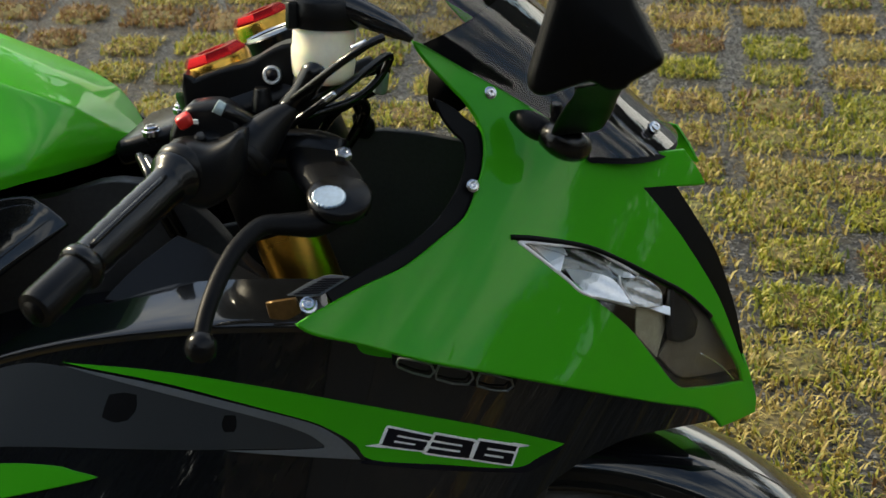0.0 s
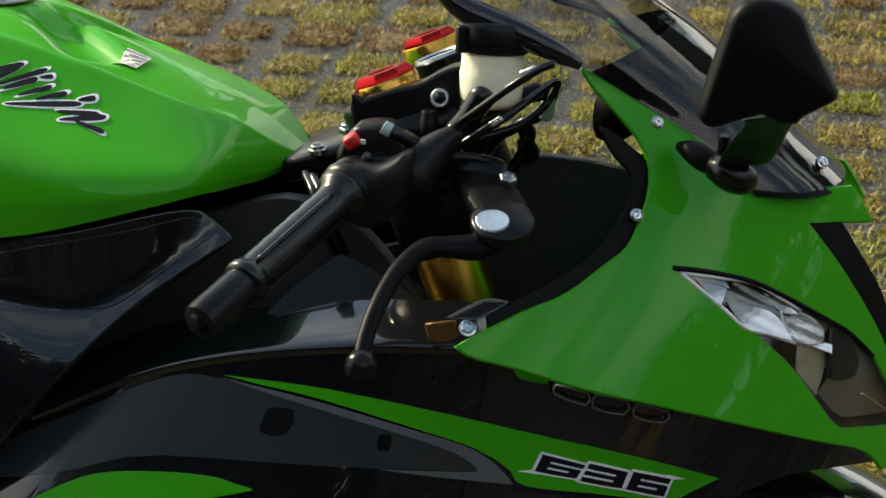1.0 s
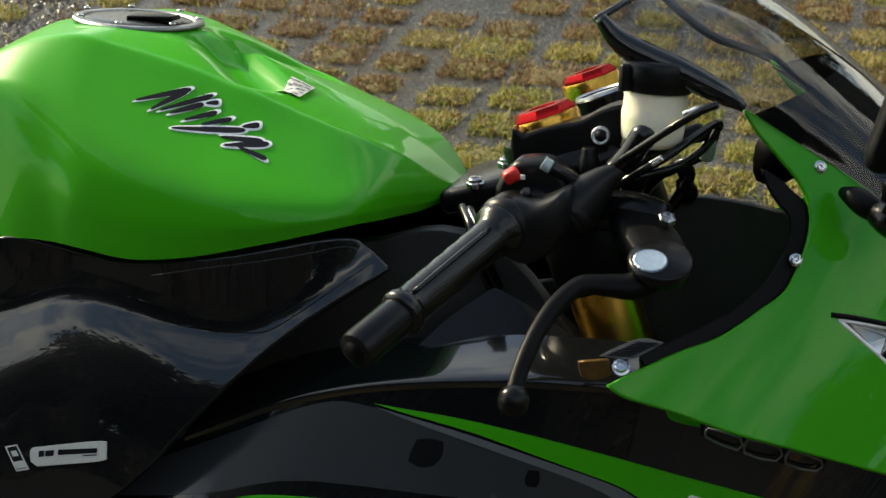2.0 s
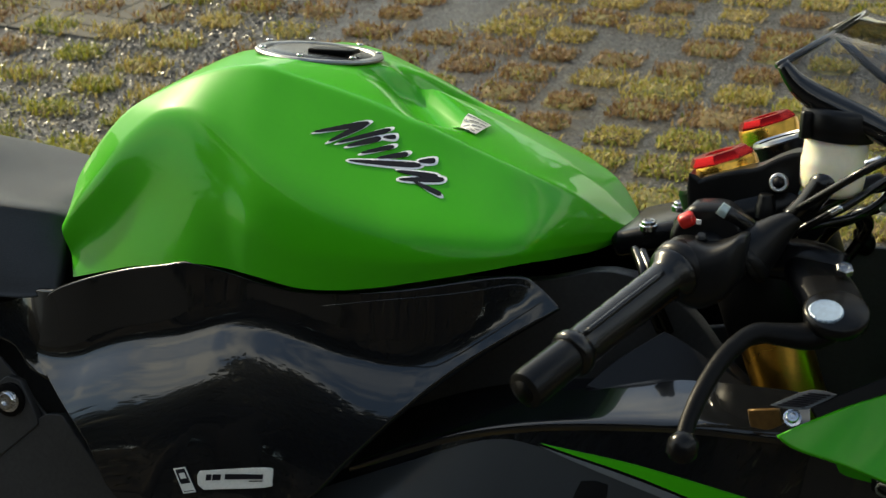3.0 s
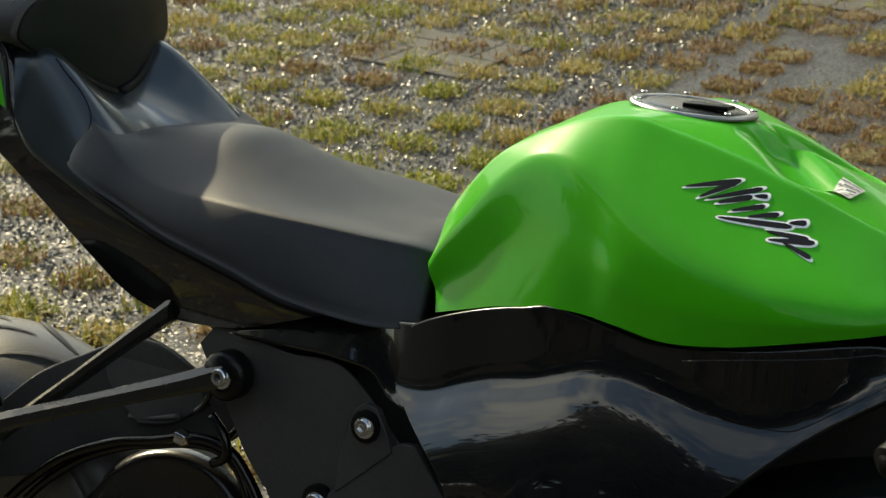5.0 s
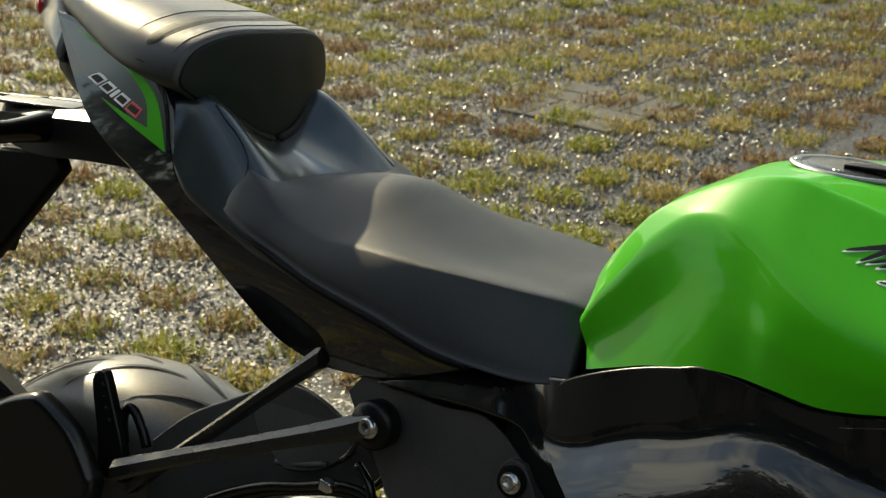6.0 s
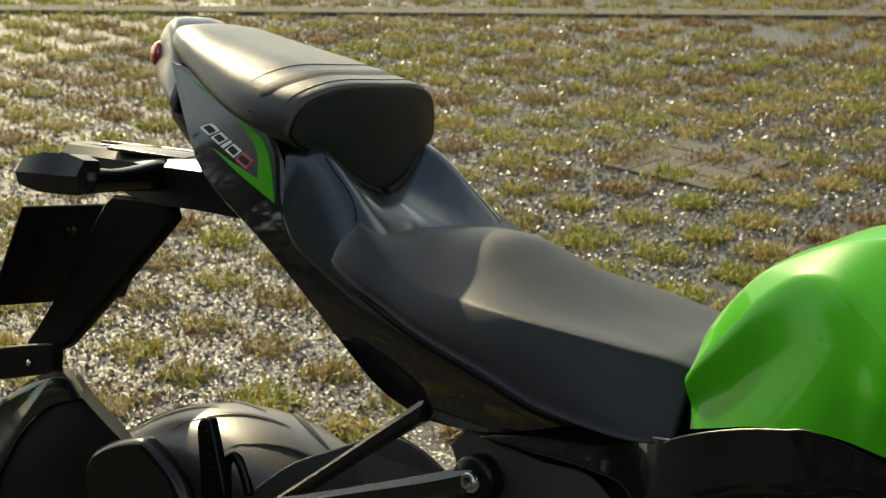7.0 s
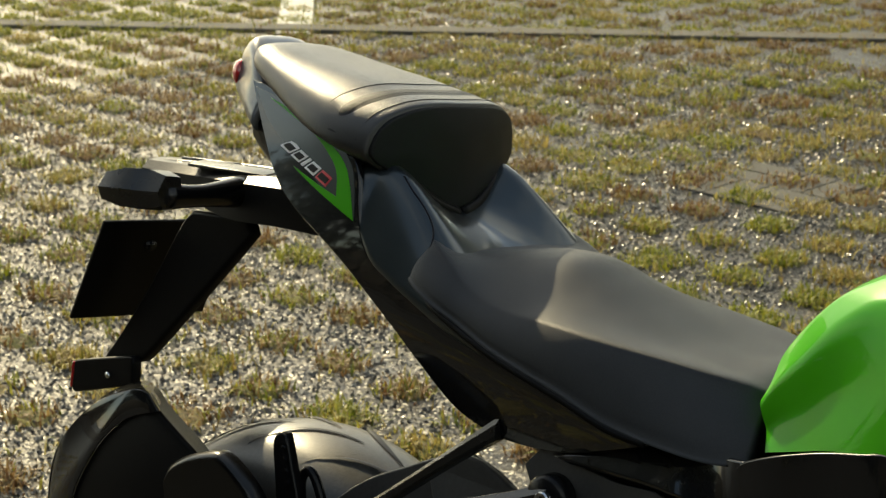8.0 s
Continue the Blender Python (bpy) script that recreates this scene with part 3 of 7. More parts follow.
def cover_width(x, z):
    """The frame cover stands upright above a creased line and swells out below it."""
    line = float(np.mean([np.interp(x + d, *CREASE) for d in (-0.02, -0.01, 0.0, 0.01, 0.02)]))
    s = float(z - line)
    fade = min(1.0, max(0.0, (-0.44 - x) / 0.08))
    upright = cover_base(x, line + 0.02) + 0.03 * s
    below = 0.004 * math.log1p(math.exp(min(60.0, -s / 0.004)))
    swell = 0.048 * (1 - math.exp(-below / 0.055))
    return upright * fade + cover_base(x, z) * (1 - fade) - swell * fade


def tail_width(x, z):
    """The tail's side folds along a ridge and tucks in below it."""
    s = z - (0.737 + (-0.995 - x) * 0.17)
    return tail_base(x, z) + (0.0 if s > 0 else 0.34) * (math.hypot(s, 0.012) - 0.012)



# fuel tank: stations from the seat to the steering head, each with spine (x, z), shoulder crease, knee crease and lower edge (x, y, z)
TANK = [
    (-0.950, 0.812, -0.915, 0.090, 0.808, -0.909, 0.122, 0.796, -0.892, 0.127, 0.7565),
    (-0.938, 0.843, -0.907, 0.096, 0.836, -0.894, 0.124, 0.818, -0.876, 0.132, 0.7620),
    (-0.915, 0.877, -0.888, 0.100, 0.866, -0.870, 0.128, 0.845, -0.850, 0.140, 0.7710),
    (-0.885, 0.903, -0.860, 0.102, 0.900, -0.842, 0.130, 0.880, -0.822, 0.149, 0.7805),
    (-0.845, 0.926, -0.830, 0.102, 0.921, -0.806, 0.136, 0.909, -0.790, 0.159, 0.7880),
    (-0.795, 0.951, -0.783, 0.104, 0.944, -0.766, 0.149, 0.911, -0.758, 0.168, 0.7955),
    (-0.740, 0.9575, -0.736, 0.103, 0.955, -0.729, 0.164, 0.893, -0.724, 0.176, 0.7980),
    (-0.696, 0.957, -0.694, 0.104, 0.9490, -0.692, 0.178, 0.876, -0.691, 0.186, 0.7975),
    (-0.640, 0.951, -0.640, 0.105, 0.9370, -0.648, 0.188, 0.863, -0.646, 0.193, 0.7950),
    (-0.590, 0.935, -0.590, 0.104, 0.9225, -0.598, 0.193, 0.855, -0.597, 0.194, 0.8020),
    (-0.545, 0.917, -0.544, 0.100, 0.9065, -0.549, 0.193, 0.850, -0.550, 0.192, 0.8140),
    (-0.500, 0.898, -0.498, 0.092, 0.8905, -0.507, 0.180, 0.849, -0.506, 0.182, 0.8255),
    (-0.462, 0.876, -0.464, 0.074, 0.876, -0.474, 0.156, 0.850, -0.475, 0.160, 0.8320),
    (-0.440, 0.860, -0.444, 0.056, 0.861, -0.456, 0.112, 0.848, -0.459, 0.120, 0.8300),
    (-0.427, 0.850, -0.431, 0.036, 0.850, -0.440, 0.068, 0.845, -0.444, 0.078, 0.8300),
    (-0.419, 0.845, -0.420, 0.012, 0.845, -0.424, 0.026, 0.843, -0.428, 0.032, 0.8370),
]


def tank_rows():
    """The tank's right half, row by row from the seat forwards: spine, shoulder, knee crease, lower edge, with eased creases."""
    rows = []
    for k, (x0, z0, x1, y1, z1, x2, y2, z2, x3, y3, z3) in enumerate(TANK):
        knee = max(0.0, 1 - k / 7)
        spine, s, c, low = np.array([x0, 0, z0]), np.array([x1, y1, z1]), np.array([x2, y2, z2]), np.array([x3, y3, z3])
        top = (spine + s) / 2 + np.array([0, 0, 0.25 * abs(z0 - z1)])
        side = (s + c) / 2 + np.array([0, 0.5, 0.85]) * 0.02 * np.linalg.norm(c - s)
        flank = c * 0.45 + low * 0.55 + np.array([0, 0.004 - 0.012 * knee, 0])
        inner = s + (top - s) / np.linalg.norm(top - s) * min(0.012, 0.4 * np.linalg.norm(top - s))
        outer = s + (side - s) / np.linalg.norm(side - s) * min(0.012, 0.4 * np.linalg.norm(side - s))
        rows.append([spine, top, inner, s, outer, side, c, flank, low])
    fine = [curve([r[i] for r in rows], 8) for i in range(9)]
    counts, out = (10, 8, 4, 4, 8, 12, 8, 8), []
    for j in range(len(fine[0])):
        keys = [f[j] for f in fine]
        q = np.array([keys[i] * (1 - t / n) + keys[i + 1] * (t / n) for i, n in enumerate(counts) for t in range(n)] + [keys[8]])
        # straight runs between creases: a tight shoulder, a soft knee crease
        for step in range(40):
            w = np.zeros(len(q))
            if step < 2:
                w[1:-1] = 0.22
            if step < 24:
                w[38:54] = 0.25 * np.sin(np.linspace(0, np.pi, 16))
            w[4:16] = 0.2
            w[28:40] = np.maximum(w[28:40], 0.2)
            n = q.copy()
            n[1:-1] = q[1:-1] + w[1:-1, None] * (q[:-2] + q[2:] - 2 * q[1:-1])
            q = n
        out.append(q)
    return np.array(out)


def dimple(x, y, z):
    """The hollow before the filler cap on each side of a raised hump whose edge runs outwards and forwards."""
    y = np.abs(y)
    (ax, ay), (bx, by) = HUMP
    length = math.hypot(bx - ax, by - ay)
    ux, uy = (bx - ax) / length, (by - ay) / length
    s = ((x - ax) * ux + (y - ay) * uy) / length
    d = (x - ax) * uy - (y - ay) * ux
    along = np.clip(1.25 - ((s - 0.5) / 0.5) ** 2, 0, 1) * np.clip((1.12 - s) / 0.2, 0, 1) * np.clip((s + 0.1) / 0.25, 0, 1)
    flank = np.where(d > 0, np.exp(-(d / 0.010) ** 2), np.where(d > -0.018, 1.0, np.exp(-((d + 0.018) / 0.022) ** 2)))
    return 0.017 * along * flank * np.clip((z - 0.88) / 0.03, 0, 1)


HUMP = (-0.640, -0.006), (-0.562, 0.068)


def tank():
    half = tank_rows()
    bm = bmesh.new()
    grid = []
    for row in half:
        near = [(x, -y, z - float(dimple(x, y, z))) for x, y, z in row]
        x, _, z = near[-1]
        ring = near + [(x, near[-1][1] + 0.004, z - 0.0004), (x, 0, z), (x, -near[-1][1] - 0.004, z - 0.0004)] + [(x, -y, z) for x, y, z in reversed(near[1:])]
        # the tank sits a little low on the stand side
        grid.append([bm.verts.new((x, y, z - 0.07 * max(0.0, y + 0.10) * min(1.0, max(0.0, (x + 0.70) / 0.10)))) for x, y, z in ring])
    n = len(grid[0])
    for a, b in zip(grid, grid[1:]):
        for i in range(n):
            bm.faces.new((a[i], a[(i + 1) % n], b[(i + 1) % n], b[i]))
    bm.faces.new(list(reversed(grid[0])))
    bm.faces.new(grid[-1])
    bmesh.ops.recalc_face_normals(bm, faces=bm.faces[:])
    return bm


fuel_tank = crisp(part("fuel_tank", tank(), GREEN, motorcycle, "glossy lime green fuel tank with a dark script mark"), 55)


def fuel_cap():
    foot, up = (-0.722, 0.0, 0.9555), (0.03, -0.01, 1)
    ring = crisp(part("cap_ring", turned([(0.057, 0), (0.057, 0.0015), (0.0555, 0.003), (0.049, 0.003), (0.0475, 0.0015), (0.0475, 0)], foot, up, 48), RINGMETAL, fuel_tank, "brushed metal filler ring"))
    lid = crisp(part("cap_lid", turned([(0.047, -0.004), (0.047, 0.0015), (0.043, 0.003), (0.030, 0.0034), (0.0, 0.0034)], foot, up, 48), DARK, fuel_tank, "black filler lid with key flap"))
    part("key_flap", block((0.042, 0.020, 0.004), (-0.705, -0.008, 0.9608), (0, -2, 0), 0.0012), MATTE, fuel_tank)
    for k in range(7):
        a = 2 * math.pi * k / 7 + 0.3
        bolt((-0.722 + 0.0525 * math.cos(a), 0.0525 * math.sin(a), 0.9598 - 0.0525 * (0.03 * math.cos(a) - 0.01 * math.sin(a))), up, 0.0030, fuel_tank, collar=False)


fuel_cap()

# seats
SEAT = [
    (-1.328, 0.086, 0.856, 0.856, 0.120, 0.826),
    (-1.313, 0.114, 0.861, 0.850, 0.138, 0.818),
    (-1.280, 0.126, 0.848, 0.853, 0.146, 0.805),
    (-1.240, 0.133, 0.827, 0.862, 0.147, 0.792),
    (-1.190, 0.137, 0.818, 0.864, 0.152, 0.777),
    (-1.145, 0.138, 0.817, 0.849, 0.154, 0.767),
    (-1.100, 0.138, 0.815, 0.833, 0.155, 0.758),
    (-1.040, 0.130, 0.811, 0.816, 0.155, 0.743),
    (-0.990, 0.115, 0.806, 0.809, 0.150, 0.736),
    (-0.960, 0.102, 0.802, 0.808, 0.142, 0.736),
    (-0.942, 0.090, 0.796, 0.806, 0.130, 0.742),
]


def rider_seat():
    sections = []
    for x, yc, zc, zt, yb, zb in SEAT:
        half = [(0, zt), (yc * 0.30, zt * 0.90 + zc * 0.10), (yc * 0.62, zt * 0.52 + zc * 0.48), (yc * 0.94, zc + 0.003), (yc * 1.02, zc - 0.005), (yc * 0.5 + yb * 0.5 + 0.005, zc * 0.5 + zb * 0.5), (yb, zb + 0.006), (yb - 0.01, zb)]
        slide = 0.041 * max(0.0, (x + 1.04) / 0.1)
        ring = [(x + slide * y / 0.145, -y, z) for y, z in half] + [(x, 0, zb)] + [(x + slide * y / 0.145, y, z) for y, z in reversed(half[1:])]
        sections.append(ring)
    return loft(sections, 4, 6)


seat = part("rider_seat", rider_seat(), VINYL, motorcycle, "grained black vinyl rider seat")
PAD = [
    (-1.379, 0.990, 0.118, 0.945, 0.926, 0.900, 0.876),
    (-1.385, 0.994, 0.122, 0.946, 0.926, 0.899, 0.874),
    (-1.425, 0.999, 0.126, 0.951, 0.934, 0.920, 0.905),
    (-1.480, 1.007, 0.120, 0.963, 0.946, 0.940, 0.930),
    (-1.560, 1.016, 0.100, 0.985, 0.968, 0.960, 0.955),
    (-1.630, 1.025, 0.076, 1.004, 0.990, 0.985, 0.980),
    (-1.662, 1.022, 0.052, 1.008, 0.998, 0.992, 0.990),
]


def pad_ring(x, zt, w, ze, zl, zm, zv, grow=0.0):
    """A cross-section of the pad: flat top, rolled edge and a vee below; its sides sweep back."""
    w, zt = w + grow, zt + grow
    half = [(0, zt), (w * 0.42, zt - 0.001), (w * 0.68, zt - 0.17 * (zt - ze)), (w * 0.89, zt - 0.47 * (zt - ze)), (w, ze), (w * 0.95, zl), (w * 0.47, zm)]
    bow = 2.2 if x > -1.43 else max(0.3, 2.2 - (-1.43 - x) * 9)
    put = lambda y, z: (x - bow * y * y, y, z)
    return [put(-y, z) for y, z in half] + [put(0, zv)] + [put(y, z) for y, z in reversed(half[1:])]


pillion = crisp(part("pillion_seat", loft([pad_ring(*s) for s in PAD], 5, 6), PADVINYL, motorcycle, "black vinyl pillion seat pad with a stitched band"), 60)

# green upper fairing with its mirror half
FAIRING = [(-0.254, 0.760), (-0.212, 0.779), (-0.182, 0.790), (-0.155, 0.808), (-0.140, 0.820), (-0.132, 0.840), (-0.128, 0.859), (-0.130, 0.877), (-0.140, 0.895), (-0.155, 0.911), (-0.172, 0.928), (-0.184, 0.943), (-0.160, 0.929), (-0.135, 0.914), (-0.113, 0.901), (-0.088, 0.885), (-0.066, 0.867), (-0.048, 0.851), (-0.013, 0.848), (0.025, 0.845), (0.035, 0.831), (0.043, 0.817), (0.018, 0.821), (-0.009, 0.824), (0.006, 0.805), (0.023, 0.782), (0.041, 0.754), (0.057, 0.726), (0.070, 0.696), (0.080, 0.670), (0.088, 0.652), (0.096, 0.629), (0.096, 0.615), (0.066, 0.618), (0.058, 0.630), (0.045, 0.642), (0.020, 0.655), (-0.043, 0.684), (-0.107, 0.709), (-0.163, 0.727), (-0.210, 0.744), (-0.241, 0.753)]
LIGHT = [(-0.109, 0.804), (-0.087, 0.799), (-0.051, 0.788), (-0.024, 0.773), (0.003, 0.755), (0.029, 0.736), (0.052, 0.712), (0.068, 0.683), (0.080, 0.660), (0.084, 0.646), (0.044, 0.657), (0.025, 0.665), (0.005, 0.692), (-0.018, 0.723), (-0.050, 0.754), (-0.080, 0.780)]
fairing = panel("upper_fairing", FAIRING, upper_width, GREEN, motorcycle, "glossy lime green upper fairing", hole=LIGHT, bevel=0.0018)
panel("upper_fairing_far_half", FAIRING, upper_width, GREEN, fairing, flip=True)
SIDE = [(-0.795, 0.504), (-0.749, 0.573), (-0.643, 0.635), (-0.559, 0.676), (-0.490, 0.707), (-0.422, 0.724), (-0.314, 0.741), (-0.260, 0.744), (-0.165, 0.718), (-0.107, 0.705), (-0.043, 0.683), (0.020, 0.659), (0.065, 0.622), (0.004, 0.625), (-0.028, 0.619), (-0.063, 0.601), (-0.097, 0.572), (-0.148, 0.543), (-0.351, 0.537)]
side_fairing = panel("side_fairing", SIDE, side_width, BLACK, motorcycle, "glossy black side fairing with green and grey stripes", lift=-0.006, bevel=0.003, thick=0.006)
COVER = [(-0.906, 0.740), (-0.893, 0.7505), (-0.858, 0.766), (-0.821, 0.779), (-0.787, 0.788), (-0.755, 0.795), (-0.695, 0.789), (-0.654, 0.788), (-0.577, 0.801), (-0.511, 0.817), (-0.477, 0.822), (-0.464, 0.817), (-0.444, 0.803), (-0.487, 0.774), (-0.526, 0.743), (-0.558, 0.710), (-0.591, 0.672), (-0.618, 0.639), (-0.665, 0.600), (-0.746, 0.579), (-0.804, 0.602), (-0.837, 0.638), (-0.888, 0.672), (-0.914, 0.688), (-0.909, 0.727)]
frame_cover = panel("frame_cover", COVER, cover_width, BLACK, motorcycle, "mirror-glossy black frame cover below the tank", bevel=0.002, thick=0.007, step=0.005)
panel("frame_cover_far_half", COVER, cover_width, BLACK, frame_cover, flip=True)
panel("side_stripe", [(-0.441, 0.708), (-0.356, 0.706), (-0.260, 0.692), (-0.165, 0.669), (-0.107, 0.650), (-0.062, 0.631), (-0.081, 0.623), (-0.100, 0.617), (-0.157, 0.629), (-0.206, 0.638), (-0.218, 0.651), (-0.235, 0.663), (-0.264, 0.675), (-0.356, 0.698)], side_width, GREEN, side_fairing, "lime green stripe", lift=-0.0045, thick=0.001, bevel=0.0003)
TAIL = [(-1.641, 0.980), (-1.579, 0.971), (-1.508, 0.956), (-1.462, 0.943), (-1.437, 0.928), (-1.421, 0.908), (-1.408, 0.872), (-1.392, 0.842), (-1.369, 0.826), (-1.331, 0.811), (-1.295, 0.800), (-1.246, 0.791), (-1.167, 0.772), (-1.094, 0.758), (-1.040, 0.750), (-1.000, 0.736), (-1.098, 0.700), (-1.174, 0.689), (-1.212, 0.693), (-1.250, 0.706), (-1.296, 0.740), (-1.345, 0.777), (-1.402, 0.812), (-1.466, 0.841), (-1.512, 0.860), (-1.554, 0.886), (-1.599, 0.933)]
tail_panel = panel("tail_panel", TAIL, tail_width, BLACK, motorcycle, "glossy black tail side panel", bevel=0.003, thick=0.006)
panel("tail_panel_far_half", [(x, z - 0.04 if z > 0.80 else z) for x, z in TAIL], tail_width, BLACK, tail_panel, flip=True)
subframe = panel("subframe_plate", [(-1.132, 0.695), (-1.079, 0.689), (-1.037, 0.686), (-0.985, 0.689), (-0.943, 0.664), (-0.911, 0.635), (-0.874, 0.607), (-0.847, 0.577), (-0.890, 0.534), (-1.001, 0.504), (-1.039, 0.544), (-1.077, 0.579), (-1.112, 0.626), (-1.133, 0.649), (-1.151, 0.672)], sub_width, FRAMEGREY, motorcycle, "matte black rear frame plate", lift=-0.004)
panel("rear_side_cover", [(-1.106, 0.695), (-1.054, 0.709), (-1.009, 0.729), (-0.953, 0.738), (-0.893, 0.747), (-0.888, 0.722), (-0.898, 0.675), (-0.920, 0.681), (-0.944, 0.697), (-0.983, 0.702), (-1.039, 0.700)], lambda x, z: (sub_width(x, z) - 0.008 + 0.45 * (z - 0.70)) * (1 - min(1.0, max(0.0, (x + 0.97) / 0.06))) + (cover_width(x, z) + 0.0015) * min(1.0, max(0.0, (x + 0.97) / 0.06)), BLACK, motorcycle, "glossy black side cover under the seat", bevel=0.003, thick=0.006)

# rear wheel
WHEEL_X, WHEEL_Z, WHEEL_R = -1.52, 0.292, 0.300


def tyre(cx, cz, r, half):
    profile = [(r - 0.10, -half * 0.86), (r - 0.075, -half), (r - 0.045, -half), (r - 0.018, -half * 0.74), (r - 0.004, -half * 0.36), (r, 0), (r - 0.004, half * 0.36), (r - 0.018, half * 0.74), (r - 0.045, half), (r - 0.075, half), (r - 0.10, half * 0.86)]
    return turned([tuple(p) for p in curve(profile, 4)], (cx, 0, cz), (0, 1, 0), 96)


rear_wheel = part("rear_wheel", tyre(WHEEL_X, WHEEL_Z, WHEEL_R, 0.09), TYRE, motorcycle, "wide rear tyre with curved tread grooves")

# ---- tail, between and behind the seats ----
def tail_cowl():
    stations = [(-1.200, 0.770, 0.112, 0.778, 0.148, 0.772), (-1.240, 0.800, 0.112, 0.818, 0.1475, 0.784), (-1.275, 0.832, 0.104, 0.848, 0.1440, 0.792), (-1.310, 0.852, 0.096, 0.876, 0.1405, 0.803), (-1.345, 0.866, 0.090, 0.902, 0.1368, 0.816), (-1.375, 0.876, 0.086, 0.921, 0.1330, 0.830), (-1.400, 0.885, 0.085, 0.930, 0.1260, 0.852), (-1.425, 0.896, 0.083, 0.933, 0.1185, 0.886), (-1.460, 0.905, 0.074, 0.930, 0.104, 0.905), (-1.600, 0.950, 0.046, 0.955, 0.064, 0.944)]
    sections = []
    for x, zc, ys, zs, yr, zr in stations:
        half = [(0, zc), (ys * 0.40, zc + (zs - zc) * 0.20), (ys * 0.75, zc + (zs - zc) * 0.62), (ys, zs - 0.004), (ys + 0.014, zs - 0.010), (ys * 0.45 + yr * 0.55 + 0.005, zs * 0.5 + zr * 0.5 + 0.004), (yr - 0.002, zr + 0.014), (yr + 0.0015, zr), (yr - 0.010, zr - 0.016), (yr * 0.7, zr - 0.03)]
        sections.append([(x, -y, z) for y, z in half] + [(x, 0, zr - 0.03)] + [(x, y, z) for y, z in reversed(half[1:])])
    return loft(sections, 4, 5)


tail_body = part("tail_cowl", tail_cowl(), SPARK, motorcycle, "metallic black tail cowl between the seats")
panel("tail_print", [(-1.632, 0.974), (-1.578, 0.967), (-1.508, 0.951), (-1.463, 0.938), (-1.440, 0.924), (-1.425, 0.906), (-1.410, 0.862), (-1.450, 0.878), (-1.522, 0.910), (-1.584, 0.938)], tail_width, SPARK, tail_panel, "satin graphite upper colour field", lift=0.0006, thick=0.0008, bevel=0.0002)
panel("tail_stripe", [(-1.598, 0.966), (-1.539, 0.955), (-1.486, 0.938), (-1.451, 0.923), (-1.431, 0.902), (-1.412, 0.863), (-1.480, 0.884), (-1.527, 0.901), (-1.483, 0.890), (-1.445, 0.882), (-1.452, 0.905), (-1.467, 0.920), (-1.502, 0.939), (-1.549, 0.953)], tail_width, GREEN, tail_panel, "lime green angular stripe", lift=0.0012, thick=0.001, bevel=0.0003)
MARK = [(-1.560, 0.918), (-1.537, 0.927), (-1.457, 0.901), (-1.467, 0.888)]


def between(quad, u, v):
    a, b, c, d = (np.array(q) for q in quad)
    return tuple((a * (1 - u) + b * u) * (1 - v) + (d * (1 - u) + c * u) * v)


def bar_in(quad, u0, u1, v0, v1, skew=0.0):
    return [between(quad, u0, v0), between(quad, u1, v0), between(quad, u1 + skew, v1), between(quad, u0 + skew, v1)]



def tail_marks():
    """Plain slanted bars where the model mark sits."""
    p, q = np.array(MARK[0]), np.array(MARK[3])
    r, s = np.array(MARK[1]), np.array(MARK[2])
    quad = [tuple(p), tuple(q), tuple(s), tuple(r)]
    for u0, u1, mat in ((0.00, 0.20, WHITE), (0.24, 0.42, WHITE), (0.46, 0.51, WHITE), (0.55, 0.74, WHITE), (0.78, 1.0, PINK)):
        panel("mark_bar", bar_in(quad, u0, u1, 0.1, 0.9), tail_width, mat, tail_panel, lift=0.0014, thick=0.001, step=0.006, bevel=0.0002, per=2)
        panel("mark_core", bar_in(quad, u0 + 0.025, u1 - 0.025, 0.28, 0.72), tail_width, INK, tail_panel, lift=0.0022, thick=0.001, step=0.006, bevel=0.0002, per=2)


tail_marks()
tail_end = part("tail_trim", loft([[(x, -w, z0), (x + 0.004, -w * 1.02, (z0 + z1) / 2), (x, -w * 0.8, z1), (x - 0.004, 0, z1 + 0.006), (x, w * 0.8, z1), (x + 0.004, w * 1.02, (z0 + z1) / 2), (x, w, z0), (x, 0, z0 - 0.004)] for x, w, z0, z1 in ((-1.625, 0.076, 0.925, 0.980), (-1.655, 0.064, 0.940, 1.010), (-1.680, 0.050, 0.952, 1.022), (-1.698, 0.042, 0.962, 1.010), (-1.705, 0.034, 0.970, 0.998))], 4, 4), SILVER, motorcycle, "dark grey tail end trim")
part("tail_light", loft([[(x, -w, z0), (x, -w, z1), (x - 0.006, 0, z1 + 0.004), (x, w, z1), (x, w, z0), (x - 0.006, 0, z0 - 0.004)] for x, w, z0, z1 in ((-1.692, 0.045, 0.966, 0.995), (-1.7045, 0.041, 0.968, 0.994), (-1.708, 0.034, 0.971, 0.991))], 4, 3), LENSRED, tail_end, "red tail light lens")
under = part("under_tail", loft([[(x, -w, z1), (x, -w * 0.8, z0), (x, w * 0.8, z0), (x, w, z1)] for x, w, z0, z1 in ((-1.64, 0.06, 0.90, 0.955), (-1.56, 0.075, 0.85, 0.93), (-1.45, 0.09, 0.79, 0.90), (-1.33, 0.105, 0.73, 0.84), (-1.22, 0.115, 0.69, 0.79), (-1.10, 0.12, 0.67, 0.75), (-0.98, 0.12, 0.66, 0.73))], 3, 4), MATTE, motorcycle, "matte black under-tail tray")

